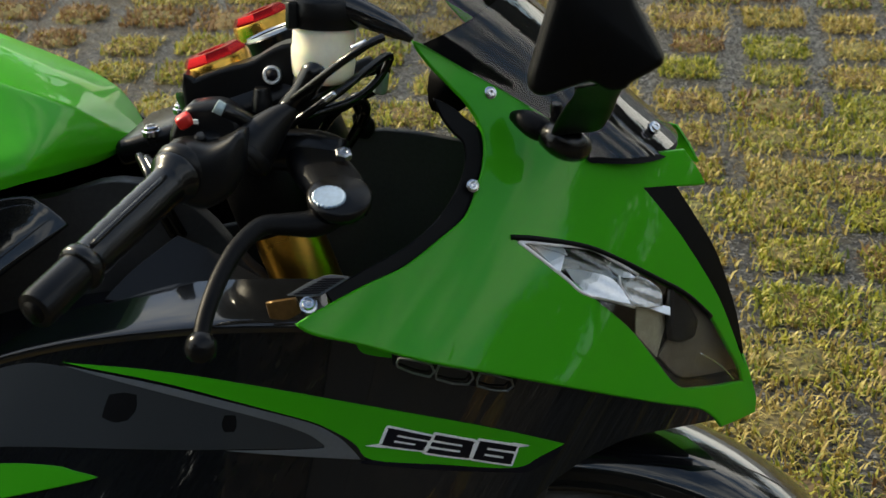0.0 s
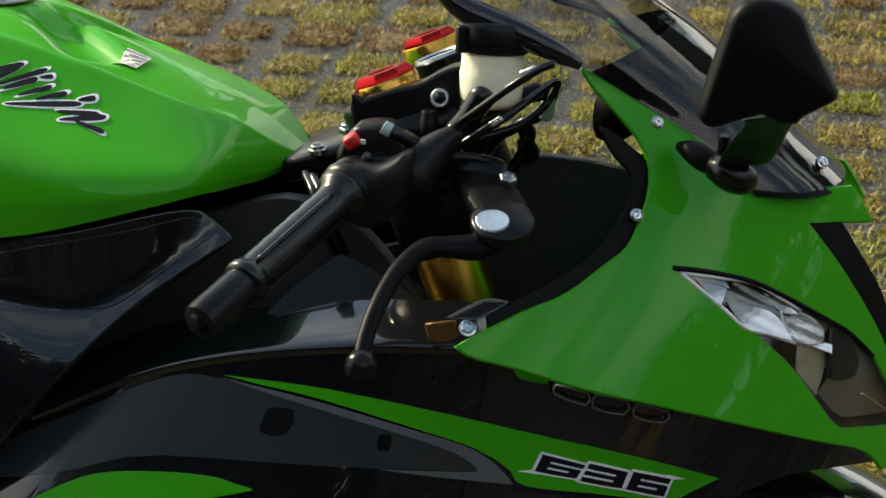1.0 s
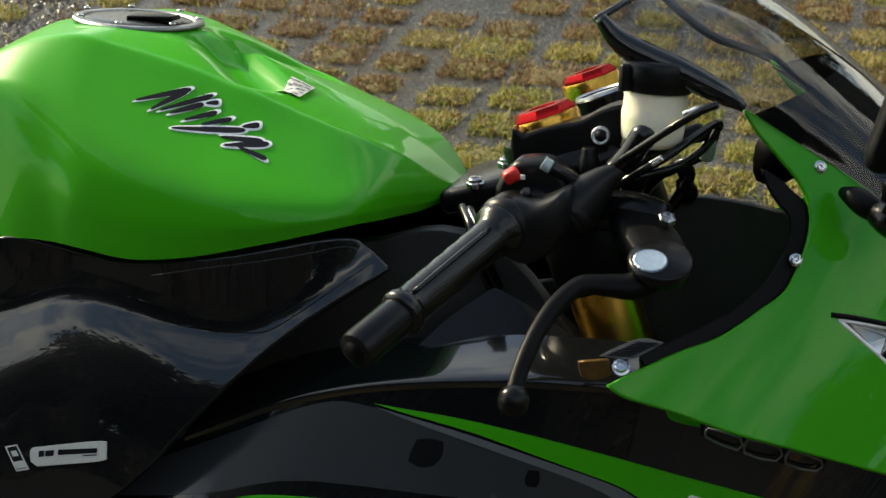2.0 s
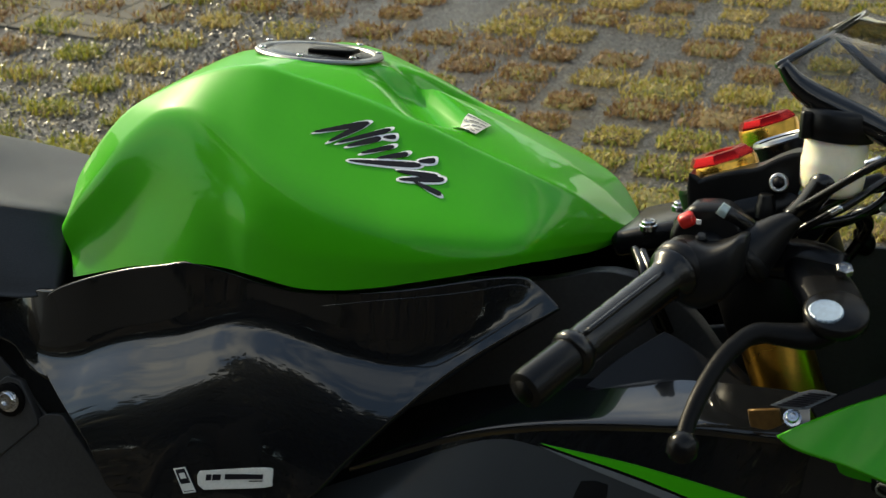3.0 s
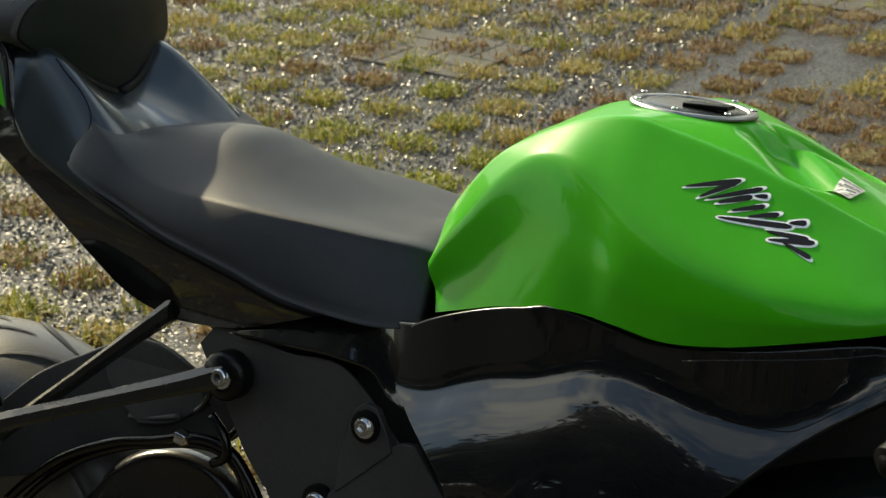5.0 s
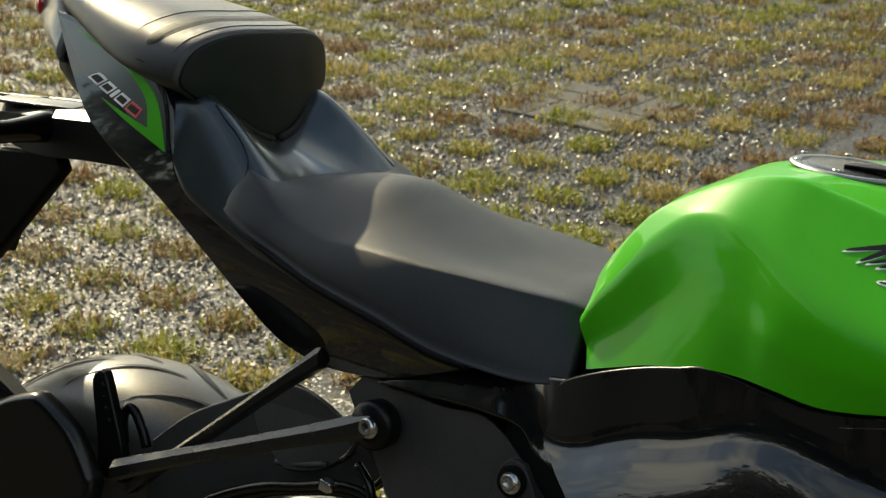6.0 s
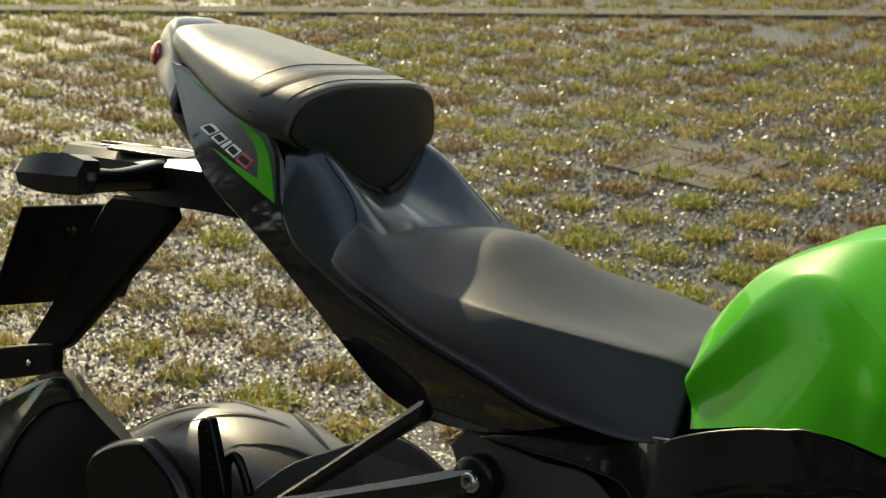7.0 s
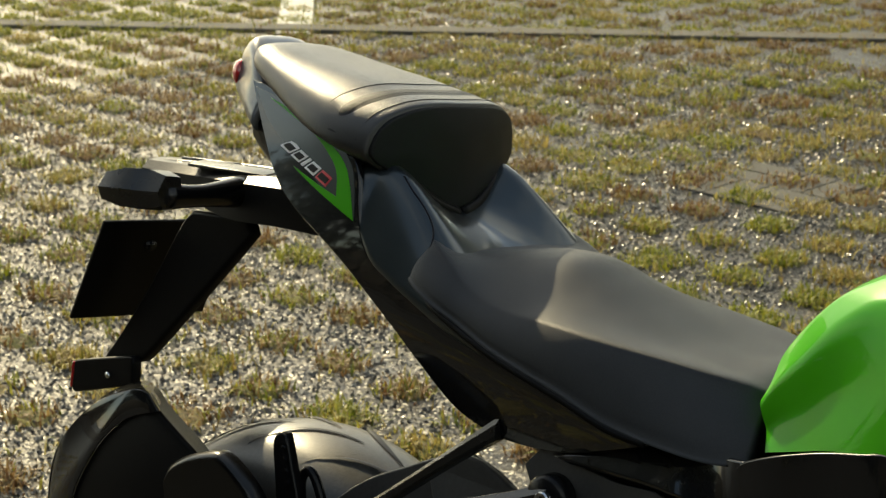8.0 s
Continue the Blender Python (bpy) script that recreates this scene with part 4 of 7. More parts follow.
def pad_face():
    """The pad's smooth front: swept back at the sides, slightly domed."""
    x, zt, w, ze, zl, zm, zv = PAD[0]
    ring = pad_ring(*PAD[0])
    mid = (zt + zv) / 2 + 0.012
    shrink = lambda k, out: [(x + out - 2.2 * (q[1] * k) ** 2, q[1] * k, mid + (q[2] - mid) * k) for q in ring]
    return loft([shrink(0.995, -0.006), shrink(0.985, 0.0015), shrink(0.95, 0.004), shrink(0.55, 0.006), shrink(0.1, 0.007)], 3, 4)


part("front_face", pad_face(), VINYL_DARK, pillion, "smooth black front of the pillion pad")

# pillion seat band with its seams
def band(shift, x0, x1, grow):
    rings = []
    for k in range(4):
        x = x0 + (x1 - x0) * k / 3
        i = max(j for j in range(len(PAD) - 1) if PAD[j][0] >= x)
        s = (x - PAD[i][0]) / (PAD[i + 1][0] - PAD[i][0])
        row = [a + (b - a) * s for a, b in zip(PAD[i], PAD[i + 1])]
        ring = pad_ring(*row, grow=grow if k in (1, 2) else -0.001)
        rings.append(ring[10:] + ring[:5])
    return loft(rings, 5, 3, closed=False)


part("strap", band(0, -1.404, -1.440, 0.0006), VINYL_DARK, pillion, "smooth black band across the pillion pad")
for x in (-1.392, -1.418, -1.452):
    i = max(j for j in range(len(PAD) - 1) if PAD[j][0] >= x)
    s = (x - PAD[i][0]) / (PAD[i + 1][0] - PAD[i][0])
    ring = pad_ring(*[a + (b - a) * s for a, b in zip(PAD[i], PAD[i + 1])], grow=0.0003)
    part("seam", tube(ring[10:] + ring[:5], 0.0006, 5, 6), VINYL_DARK, pillion)
cowl_tree = bvhtree.BVHTree.FromPolygons([v.co.copy() for v in tail_body.data.vertices], [list(p.vertices) for p in tail_body.data.polygons])


def on_cowl(x, z):
    hit = cowl_tree.ray_cast(Vector((x, -0.5, z)), Vector((0, 1, 0)))[0]
    return (x, hit.y if hit else -0.1, z)


part("tail_seam", tube([on_cowl(x, z) for x, z in ((-1.376, 0.916), (-1.358, 0.904), (-1.340, 0.892), (-1.324, 0.879), (-1.313, 0.866), (-1.308, 0.848), (-1.307, 0.828))], 0.0011, 5, 6), INK, tail_body)
for side in (-1, 1):
    part("recess_pad", tube([(-1.405, side * 0.092, 0.930), (-1.388, side * 0.066, 0.905), (-1.378, side * 0.034, 0.884), (-1.374, side * 0.004, 0.874)], 0.007, 5, 8), MATTE, tail_body, "dark rubber edge under the pillion pad")
part("seat_piping", tube([(-1.316, -0.104, 0.816), (-1.29, -0.138, 0.806), (-1.24, -0.149, 0.790), (-1.18, -0.155, 0.773), (-1.10, -0.158, 0.756), (-1.04, -0.158, 0.741), (-1.0, -0.154, 0.737)], 0.0035, 5, 8), MATTE, seat)

# ---- tank markings ----
tank_tree = bvhtree.BVHTree.FromPolygons([v.co.copy() for v in fuel_tank.data.vertices], [list(p.vertices) for p in fuel_tank.data.polygons])


def tank_width(x, z):
    hit = tank_tree.ray_cast(Vector((x, -0.5, z)), Vector((0, 1, 0)))[0]
    return hit.y if hit else -0.1


def grown(points, by):
    c = np.mean(np.array(points), 0)
    out = []
    for q in points:
        d = np.array(q) - c
        out.append(tuple(np.array(q) + d / max(1e-6, np.hypot(*d)) * by))
    return out


# a brushed dark mark with a white edge: plain slanted bars
MARK_BARS = [
    [(-0.6605, 0.9115), (-0.628, 0.9176), (-0.6302, 0.921), (-0.6615, 0.913)],
    [(-0.6475, 0.9062), (-0.6278, 0.9165), (-0.6309, 0.9196), (-0.649, 0.9076)],
    [(-0.6393, 0.9057), (-0.6094, 0.914), (-0.6116, 0.9169), (-0.6403, 0.9071)],
    [(-0.6319, 0.9035), (-0.6125, 0.908), (-0.615, 0.9113), (-0.633, 0.905)],
    [(-0.609, 0.9106), (-0.6011, 0.9103), (-0.6024, 0.913), (-0.6096, 0.9118)],
    [(-0.6191, 0.8995), (-0.6002, 0.9032), (-0.6023, 0.9061), (-0.6201, 0.9008)],
    [(-0.6054, 0.8967), (-0.5875, 0.899), (-0.5893, 0.902), (-0.6062, 0.898)],
    [(-0.6234, 0.8932), (-0.5779, 0.8922), (-0.5793, 0.8955), (-0.624, 0.8947)],
    [(-0.5749, 0.8956), (-0.5649, 0.8956), (-0.5668, 0.8988), (-0.5757, 0.8971)],
    [(-0.5858, 0.8885), (-0.5598, 0.8855), (-0.5609, 0.8887), (-0.5862, 0.8899)],
    [(-0.5814, 0.8835), (-0.5544, 0.8836), (-0.5561, 0.8868), (-0.5821, 0.885)],
    [(-0.5715, 0.8821), (-0.5515, 0.8753), (-0.5514, 0.8779), (-0.5714, 0.8833)],
]
for bar_line in MARK_BARS:
    c = np.mean(np.array(bar_line), 0)
    wide = [tuple(np.array(q) + 0.0009 * np.sign(np.array(q) - c) + 0.0009 * (np.array(q) - c) / np.hypot(*(np.array(q) - c))) for q in bar_line]
    panel("script_edge", wide, tank_width, WHITE, fuel_tank, lift=0.0006, thick=0.0005, step=0.006, bevel=0.0001, sharp=170)
    panel("script_stroke", bar_line, tank_width, INK, fuel_tank, lift=0.0011, thick=0.0004, step=0.006, bevel=0.0001, sharp=170)


def top_height(x, y):
    hit = tank_tree.ray_cast(Vector((x, y, 1.3)), Vector((0, 0, -1)))[0]
    return hit.z if hit else 0.9


def caution_label():
    bm = bmesh.new()
    rows = [[bm.verts.new((-0.571 + 0.021 * i / 6, -0.072 + 0.042 * j / 4, top_height(-0.571 + 0.021 * i / 6, -0.072 + 0.042 * j / 4) + 0.0020)) for i in range(7)] for j in range(5)]
    for a, b in zip(rows, rows[1:]):
        for i in range(6):
            bm.faces.new((a[i], a[i + 1], b[i + 1], b[i]))
    return bm


caution = part("caution_label", caution_label(), LABEL, fuel_tank, "small pale printed label")


def print_bar(x0, x1, y0, y1):
    """A bar of unreadable small print on the label."""
    bm = bmesh.new()
    bm.faces.new([bm.verts.new((x, y, top_height(x, y) + 0.0026)) for x, y in ((x0, y0), (x1, y0), (x1, y1), (x0, y1))])
    return bm


for k in range(5):
    for i in range(4):
        left = -0.5702 + 0.0050 * i
        part("print_bar", print_bar(left, left + (0.0045, 0.0036, 0.0048, 0.0030)[(i + k) % 4], -0.0700 + 0.0082 * k, -0.0700 + 0.0082 * k + 0.0026), SILVER, caution)

# ---- frame cover details ----
panel("cover_scoop", [(-0.631, 0.782), (-0.576, 0.796), (-0.510, 0.810), (-0.475, 0.817), (-0.456, 0.807), (-0.485, 0.784), (-0.520, 0.757), (-0.541, 0.748), (-0.584, 0.748), (-0.616, 0.758)], lambda x, z: cover_width(x, z), BLACK, frame_cover, "darker glossy scoop insert", lift=0.0010, thick=0.0012, bevel=0.0006)
panel("cover_tag", [(-0.719, 0.638), (-0.658, 0.654), (-0.651, 0.652), (-0.651, 0.644), (-0.656, 0.639), (-0.714, 0.624), (-0.720, 0.627), (-0.721, 0.634)], cover_width, LABEL, frame_cover, "pale oval maker's tag", lift=0.001, thick=0.001, step=0.008, bevel=0.0003)
TAG = [(-0.719, 0.638), (-0.658, 0.654), (-0.651, 0.652), (-0.651, 0.644), (-0.656, 0.639), (-0.714, 0.624), (-0.720, 0.627), (-0.721, 0.634)]
tag_quad = [TAG[6], TAG[3], TAG[2], TAG[0]]
for u0, u1, v0, v1 in ((0.10, 0.17, 0.3, 0.75), (0.19, 0.30, 0.3, 0.75), (0.36, 0.88, 0.35, 0.78), (0.70, 0.88, 0.12, 0.2)):
    panel("tag_bar", bar_in(tag_quad, u0, u1, v0, v1), cover_width, INK, frame_cover, lift=0.0014, thick=0.001, step=0.008, bevel=0.0001, per=2)
SMALL = [(-0.745, 0.635), (-0.733, 0.639), (-0.720, 0.620), (-0.733, 0.616)]
panel("approval_tag", SMALL, cover_width, INK, frame_cover, "small dark approval tag", lift=0.001, thick=0.001, bevel=0.0002)
for u0, u1, v0, v1 in ((0.05, 0.95, 0.02, 0.06), (0.05, 0.95, 0.92, 0.97), (0.05, 0.12, 0.05, 0.95), (0.88, 0.95, 0.05, 0.95), (0.3, 0.7, 0.22, 0.42), (0.1, 0.9, 0.62, 0.88)):
    panel("tag_line", bar_in(SMALL, u0, u1, v0, v1), cover_width, LABEL, frame_cover, lift=0.0014, thick=0.001, bevel=0.0001, per=2)
# ---- side fairing details ----
panel("graphite_print", [(-0.681, 0.601), (-0.627, 0.634), (-0.558, 0.668), (-0.489, 0.700), (-0.441, 0.705), (-0.356, 0.694), (-0.288, 0.677), (-0.255, 0.665), (-0.241, 0.654), (-0.247, 0.650), (-0.313, 0.651), (-0.484, 0.647), (-0.574, 0.623)], side_width, GREY, side_fairing, "graphite lower colour field with reflected sky in its grey", lift=-0.0054, thick=0.0008, bevel=0.0002)
panel("grey_stripe", [(-0.441, 0.706), (-0.356, 0.695), (-0.264, 0.673), (-0.235, 0.660), (-0.221, 0.647), (-0.215, 0.639), (-0.247, 0.643), (-0.313, 0.650), (-0.247, 0.649), (-0.241, 0.652), (-0.255, 0.662), (-0.288, 0.674), (-0.355, 0.690)], side_width, SILVER, side_fairing, "silver grey pinstripe", lift=-0.0048, thick=0.001, bevel=0.0002)
panel("stripe_border", [(-0.206, 0.637), (-0.157, 0.628), (-0.100, 0.616), (-0.081, 0.622), (-0.063, 0.628), (-0.070, 0.620), (-0.089, 0.611), (-0.106, 0.614), (-0.157, 0.624), (-0.215, 0.636)], side_width, INK, side_fairing, lift=-0.0046, thick=0.001, bevel=0.0002)
panel("lower_green_panel", [(-0.597, 0.593), (-0.581, 0.607), (-0.537, 0.627), (-0.483, 0.635), (-0.443, 0.636), (-0.426, 0.633), (-0.409, 0.630), (-0.455, 0.619), (-0.481, 0.613), (-0.533, 0.600)], side_width, GREEN, side_fairing, "lime green lower panel", lift=-0.004, thick=0.002, bevel=0.0008)
panel("vent_plug", [(-0.403, 0.688), (-0.392, 0.690), (-0.382, 0.689), (-0.382, 0.679), (-0.388, 0.671), (-0.398, 0.669), (-0.408, 0.672), (-0.406, 0.680)], side_width, MATTE, side_fairing, "dull black vent plug", lift=-0.0052, thick=0.001, bevel=0.0004)
panel("vent_plug", [(-0.315, 0.676), (-0.307, 0.676), (-0.306, 0.669), (-0.308, 0.664), (-0.315, 0.664), (-0.317, 0.669)], side_width, MATTE, side_fairing, "dull black vent plug", lift=-0.0052, thick=0.001, bevel=0.0004)
panel("vent_recess", [(-0.193, 0.726), (-0.161, 0.719), (-0.130, 0.711), (-0.098, 0.698), (-0.102, 0.685), (-0.134, 0.692), (-0.165, 0.702), (-0.191, 0.712)], side_width, INK, side_fairing, "dark slotted side vent", lift=-0.0050, thick=0.001, bevel=0.0004)
for cell in ([(-0.187, 0.720), (-0.164, 0.714), (-0.165, 0.704), (-0.188, 0.713)], [(-0.158, 0.713), (-0.135, 0.707), (-0.137, 0.696), (-0.160, 0.702)], [(-0.128, 0.705), (-0.105, 0.697), (-0.108, 0.688), (-0.130, 0.694)]):
    panel("vent_cell", cell, side_width, BLACK, side_fairing, "glossy black vent slot", lift=-0.0035, thick=0.002, bevel=0.002, step=0.006)
    part("slot_rim", tube([(x, side_width(x, z) - 0.001, z) for x, z in cell + cell[:1]], 0.0009, 2, 6), SILVER, side_fairing)
panel("green_underpiece", [(-0.218, 0.729), (-0.202, 0.726), (-0.189, 0.723), (-0.191, 0.718), (-0.204, 0.720), (-0.214, 0.723)], side_width, GREEN, side_fairing, "lime green inner fairing edge", lift=-0.0052, thick=0.001, bevel=0.0003)
DIGITS = [([(-0.194, 0.6629), (-0.1626, 0.6529), (-0.1692, 0.6424), (-0.1993, 0.6497)], "6"), ([(-0.1593, 0.654), (-0.131, 0.645), (-0.1351, 0.6316), (-0.1659, 0.6402)], "3"), ([(-0.1264, 0.6449), (-0.0988, 0.6359), (-0.1033, 0.6212), (-0.1317, 0.6306)], "6")]
SIX = [(0.04, 0), (0.96, 0), (1, 0.06), (1, 0.27), (0.25, 0.27), (0.25, 0.41), (0.97, 0.41), (1, 0.47), (1, 0.94), (0.96, 1), (0.04, 1), (0, 0.94), (0, 0.06)], [(0.24, 0.62), (0.76, 0.62), (0.76, 0.76), (0.24, 0.76)]
THREE = [(0.04, 0), (0.96, 0), (1, 0.06), (1, 0.94), (0.96, 1), (0.04, 1), (0, 0.94), (0, 0.76), (0.75, 0.76), (0.75, 0.62), (0, 0.62), (0, 0.41), (0.75, 0.41), (0.75, 0.27), (0, 0.27), (0, 0.06)], None
NUMBER_EDGE = [(-0.02, -0.12), (1.0, -0.12), (1.07, -0.02), (1.07, 1.0), (1.02, 1.12), (0.0, 1.12), (-0.07, 1.02), (-0.07, 0.0)], None
for quad, digit in DIGITS:
    for name, (line, gap), mat, lift, label in (("digit_edge", NUMBER_EDGE, WHITE, -0.0038, "white outline of a number"), ("digit", SIX if digit == "6" else THREE, INK, -0.0033, "black squared number")):
        panel(name, [between(quad, u, v) for u, v in line], side_width, mat, side_fairing, label, lift=lift, thick=0.0008, step=0.006, bevel=0.0001, per=2, hole=[between(quad, u, v) for u, v in gap] if gap else None)


for tip in [[(-0.2112, 0.6497), (-0.1981, 0.6505), (-0.1965, 0.6468)], [(-0.1014, 0.6398), (-0.0885, 0.6347), (-0.1005, 0.6352)]]:
    panel("number_tip", tip, side_width, WHITE, side_fairing, lift=-0.0038, thick=0.0008, step=0.006, bevel=0.0001, per=2)


def fairing_lip():
    """The flange that rolls inwards along the side fairing's upper edge."""
    rows = []
    for x, z in ((-0.60, 0.655), (-0.52, 0.694), (-0.46, 0.715), (-0.40, 0.729), (-0.33, 0.740), (-0.27, 0.744), (-0.24, 0.744)):
        y = side_width(x, z)
        rows.append([(x, y + 0.004, z - 0.006), (x, y + 0.003, z), (x, y + 0.012, z + 0.005), (x - 0.005, y + 0.040, z + 0.014), (x - 0.008, y + 0.058, z + 0.019)])
    return loft(rows, 4, 5, closed=False)


part("fairing_lip", fairing_lip(), BLACK, side_fairing, "glossy inward flange")
panel("inner_cowl", [(-0.416, 0.745), (-0.397, 0.764), (-0.367, 0.786), (-0.347, 0.780), (-0.327, 0.772), (-0.300, 0.761), (-0.280, 0.754), (-0.292, 0.748), (-0.364, 0.741)], lambda x, z: -0.165 + 0.85 * (z - 0.75), CONTROL, motorcycle, "satin black inner cowl below the handlebar")

# dark inner structure
CORE = [(-1.13, 0.67), (-0.95, 0.72), (-0.86, 0.75), (-0.70, 0.78), (-0.5, 0.80), (-0.42, 0.82), (-0.36, 0.80), (-0.30, 0.74), (-0.2, 0.70), (-0.06, 0.66), (-0.08, 0.56), (-0.3, 0.48), (-0.8, 0.40), (-1.02, 0.48), (-1.10, 0.58)]
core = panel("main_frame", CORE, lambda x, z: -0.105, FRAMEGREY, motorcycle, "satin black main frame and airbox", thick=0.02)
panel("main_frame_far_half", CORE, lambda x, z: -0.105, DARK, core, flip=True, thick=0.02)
inner = panel("inner_fairing", [(-0.271, 0.820), (-0.234, 0.849), (-0.198, 0.851), (-0.154, 0.845), (-0.138, 0.823), (-0.137, 0.776), (-0.179, 0.741), (-0.235, 0.710), (-0.292, 0.686), (-0.358, 0.691), (-0.405, 0.734), (-0.380, 0.759), (-0.309, 0.780)], lambda x, z: -0.04, FRAMEGREY, motorcycle, "matte black inner fairing panel", thick=0.01)
panel("cockpit_trim", [(-0.167, 0.901), (-0.154, 0.894), (-0.146, 0.887), (-0.135, 0.878), (-0.131, 0.866), (-0.132, 0.852), (-0.134, 0.840), (-0.141, 0.822), (-0.155, 0.809), (-0.182, 0.792), (-0.212, 0.779), (-0.232, 0.771), (-0.236, 0.777), (-0.213, 0.788), (-0.182, 0.802), (-0.159, 0.820), (-0.146, 0.841), (-0.142, 0.856), (-0.144, 0.870), (-0.152, 0.878), (-0.160, 0.888)], lambda x, z: upper_width(x, z) + 0.006, MATTE, fairing, "dull black cockpit edge trim", thick=0.003)
RAM = [(-0.009, 0.824), (0.018, 0.820), (0.036, 0.792), (0.053, 0.764), (0.065, 0.734), (0.075, 0.704), (0.082, 0.671), (0.070, 0.696), (0.057, 0.726), (0.041, 0.754), (0.023, 0.782), (0.006, 0.805)]
panel("intake_duct", RAM, lambda x, z: upper_width(x, z) + 0.001, MATTE, motorcycle, "dull black nose intake strip", thick=0.004)
nose_core = part("nose_core", loft([[(x, -w, z0), (x, -w * 0.8, z1), (x + 0.01, 0, z1 + 0.004), (x, w * 0.8, z1), (x, w, z0), (x, 0, z0 - 0.01)] for x, w, z0, z1 in ((-0.12, 0.10, 0.66, 0.86), (-0.06, 0.085, 0.655, 0.83), (0.0, 0.06, 0.645, 0.80), (0.04, 0.035, 0.64, 0.74), (0.07, 0.012, 0.64, 0.67))], 4, 4), MATTE, motorcycle, "black inner nose shell")

panel("fairing_bracket", [(-0.283, 0.762), (-0.262, 0.766), (-0.259, 0.756), (-0.268, 0.751), (-0.280, 0.751)], lambda x, z: -0.225, TAB, motorcycle, "dull bronze fairing bracket", thick=0.004, bevel=0.0008)
mesh_strip = panel("intake_mesh", [(-0.269, 0.767), (-0.243, 0.780), (-0.224, 0.780), (-0.244, 0.768)], lambda x, z: -0.222 + 0.6 * (z - 0.76), SILVER, motorcycle, "fine grey wire mesh strip", thick=0.001, bevel=0.0003)
MESH = [(-0.269, 0.767), (-0.243, 0.780), (-0.224, 0.780), (-0.244, 0.768)]
for k in range(7):
    panel("mesh_gap", bar_in(MESH, 0.05 + 0.13 * k, 0.13 + 0.13 * k, 0.15, 0.85, 0.04), lambda x, z: -0.2232 + 0.6 * (z - 0.76), INK, mesh_strip, thick=0.001, bevel=0.0001, per=2, step=0.008)
# ---- headlight: a bowl behind a clear lens ----
lamp = panel("headlight", LIGHT, upper_width, LENS, motorcycle, "clear wedge-shaped headlight with chrome reflector", lift=-0.0006, thick=0.0016, bevel=0.0)
panel("lamp_bowl", grown(LIGHT, 0.004), lambda x, z: upper_width(x, z) + 0.030, MATTE, lamp, "black lamp bowl", thick=0.002)


def bowl_wall():
    line = outline(LIGHT, 4)
    line.append(line[0])
    rows = [[(q[0], upper_width(q[0], q[1]) + d, q[1]) for d in (0.002, 0.015, 0.031)] for q in line]
    return loft(rows, 1, 1, closed=False)


part("bowl_wall", bowl_wall(), DARK, lamp)


def tilted(depth, x0, z0, ax, az, ribs=0.0):
    """A reflector face behind the lens, tilted, with optional moulded ribs."""
    def width(x, z):
        rib = ribs * math.sin((x * 0.55 + z) * 700) if ribs else 0.0
        return upper_width(x, z) + depth + ax * (x - x0) + az * (z - z0) + rib
    return width


panel("reflector_bowl", [(-0.0932, 0.7943), (-0.0678, 0.7867), (-0.0477, 0.785), (-0.0196, 0.7659), (0.0057, 0.7473), (0.0094, 0.7337), (-0.0144, 0.7388), (-0.052, 0.7553), (-0.0738, 0.7754)], tilted(0.011, -0.05, 0.77, -0.1, 0.3, 0.0012), LAMPGREY, lamp, "fluted bright reflector bowl", thick=0.001, bevel=0.0004, step=0.003)
panel("reflector", [(-0.094, 0.794), (-0.068, 0.784), (-0.071, 0.774)], tilted(0.006, -0.085, 0.785, -0.15, 0.6), SKYCHROME, lamp, "chrome corner reflector", thick=0.001, bevel=0.0004, step=0.005)
panel("reflector", [(-0.095, 0.796), (-0.069, 0.789), (-0.066, 0.784), (-0.072, 0.787)], tilted(0.004, -0.085, 0.79, 0.1, 0.6), SKYCHROME, lamp, thick=0.001, bevel=0.0004, step=0.005)
panel("reflector", [(-0.068, 0.788), (-0.049, 0.785), (-0.031, 0.773), (-0.013, 0.759), (-0.025, 0.761), (-0.042, 0.773), (-0.069, 0.782)], tilted(0.006, -0.03, 0.765, -0.2, 0.5, 0.0009), SKYCHROME, lamp, "ribbed chrome reflector", thick=0.001, bevel=0.0004, step=0.0018)
panel("reflector", [(-0.067, 0.773), (-0.050, 0.769), (-0.035, 0.764), (-0.026, 0.757), (-0.016, 0.743), (-0.037, 0.750), (-0.053, 0.756)], tilted(0.005, -0.06, 0.765, -0.2, 0.35, 0.0005), SKYCHROME, lamp, "chrome lower reflector", thick=0.001, bevel=0.0004, step=0.002)
panel("reflector", [(-0.024, 0.761), (-0.009, 0.759), (0.011, 0.746), (0.013, 0.740), (0.007, 0.737), (-0.016, 0.744)], tilted(0.006, -0.01, 0.75, 0.1, 0.1, 0.0005), BRONZE, lamp, "fluted reflector fan", thick=0.001, bevel=0.0004, step=0.002)
panel("reflector", [(-0.013, 0.741), (0.016, 0.730), (0.016, 0.725), (-0.012, 0.738)], tilted(0.003, 0.0, 0.735, 0.0, 0.8), SKYCHROME, lamp, "bright chrome ledge", thick=0.001, bevel=0.0004, step=0.005)
panel("reflector", [(-0.011, 0.736), (0.016, 0.724), (0.012, 0.709), (0.007, 0.690), (-0.009, 0.709)], tilted(0.004, 0.0, 0.738, 0.15, -0.2), GROUNDTAN, lamp, "projector mirror face with reflected ground in its tan colour", thick=0.001, bevel=0.0006, step=0.005)
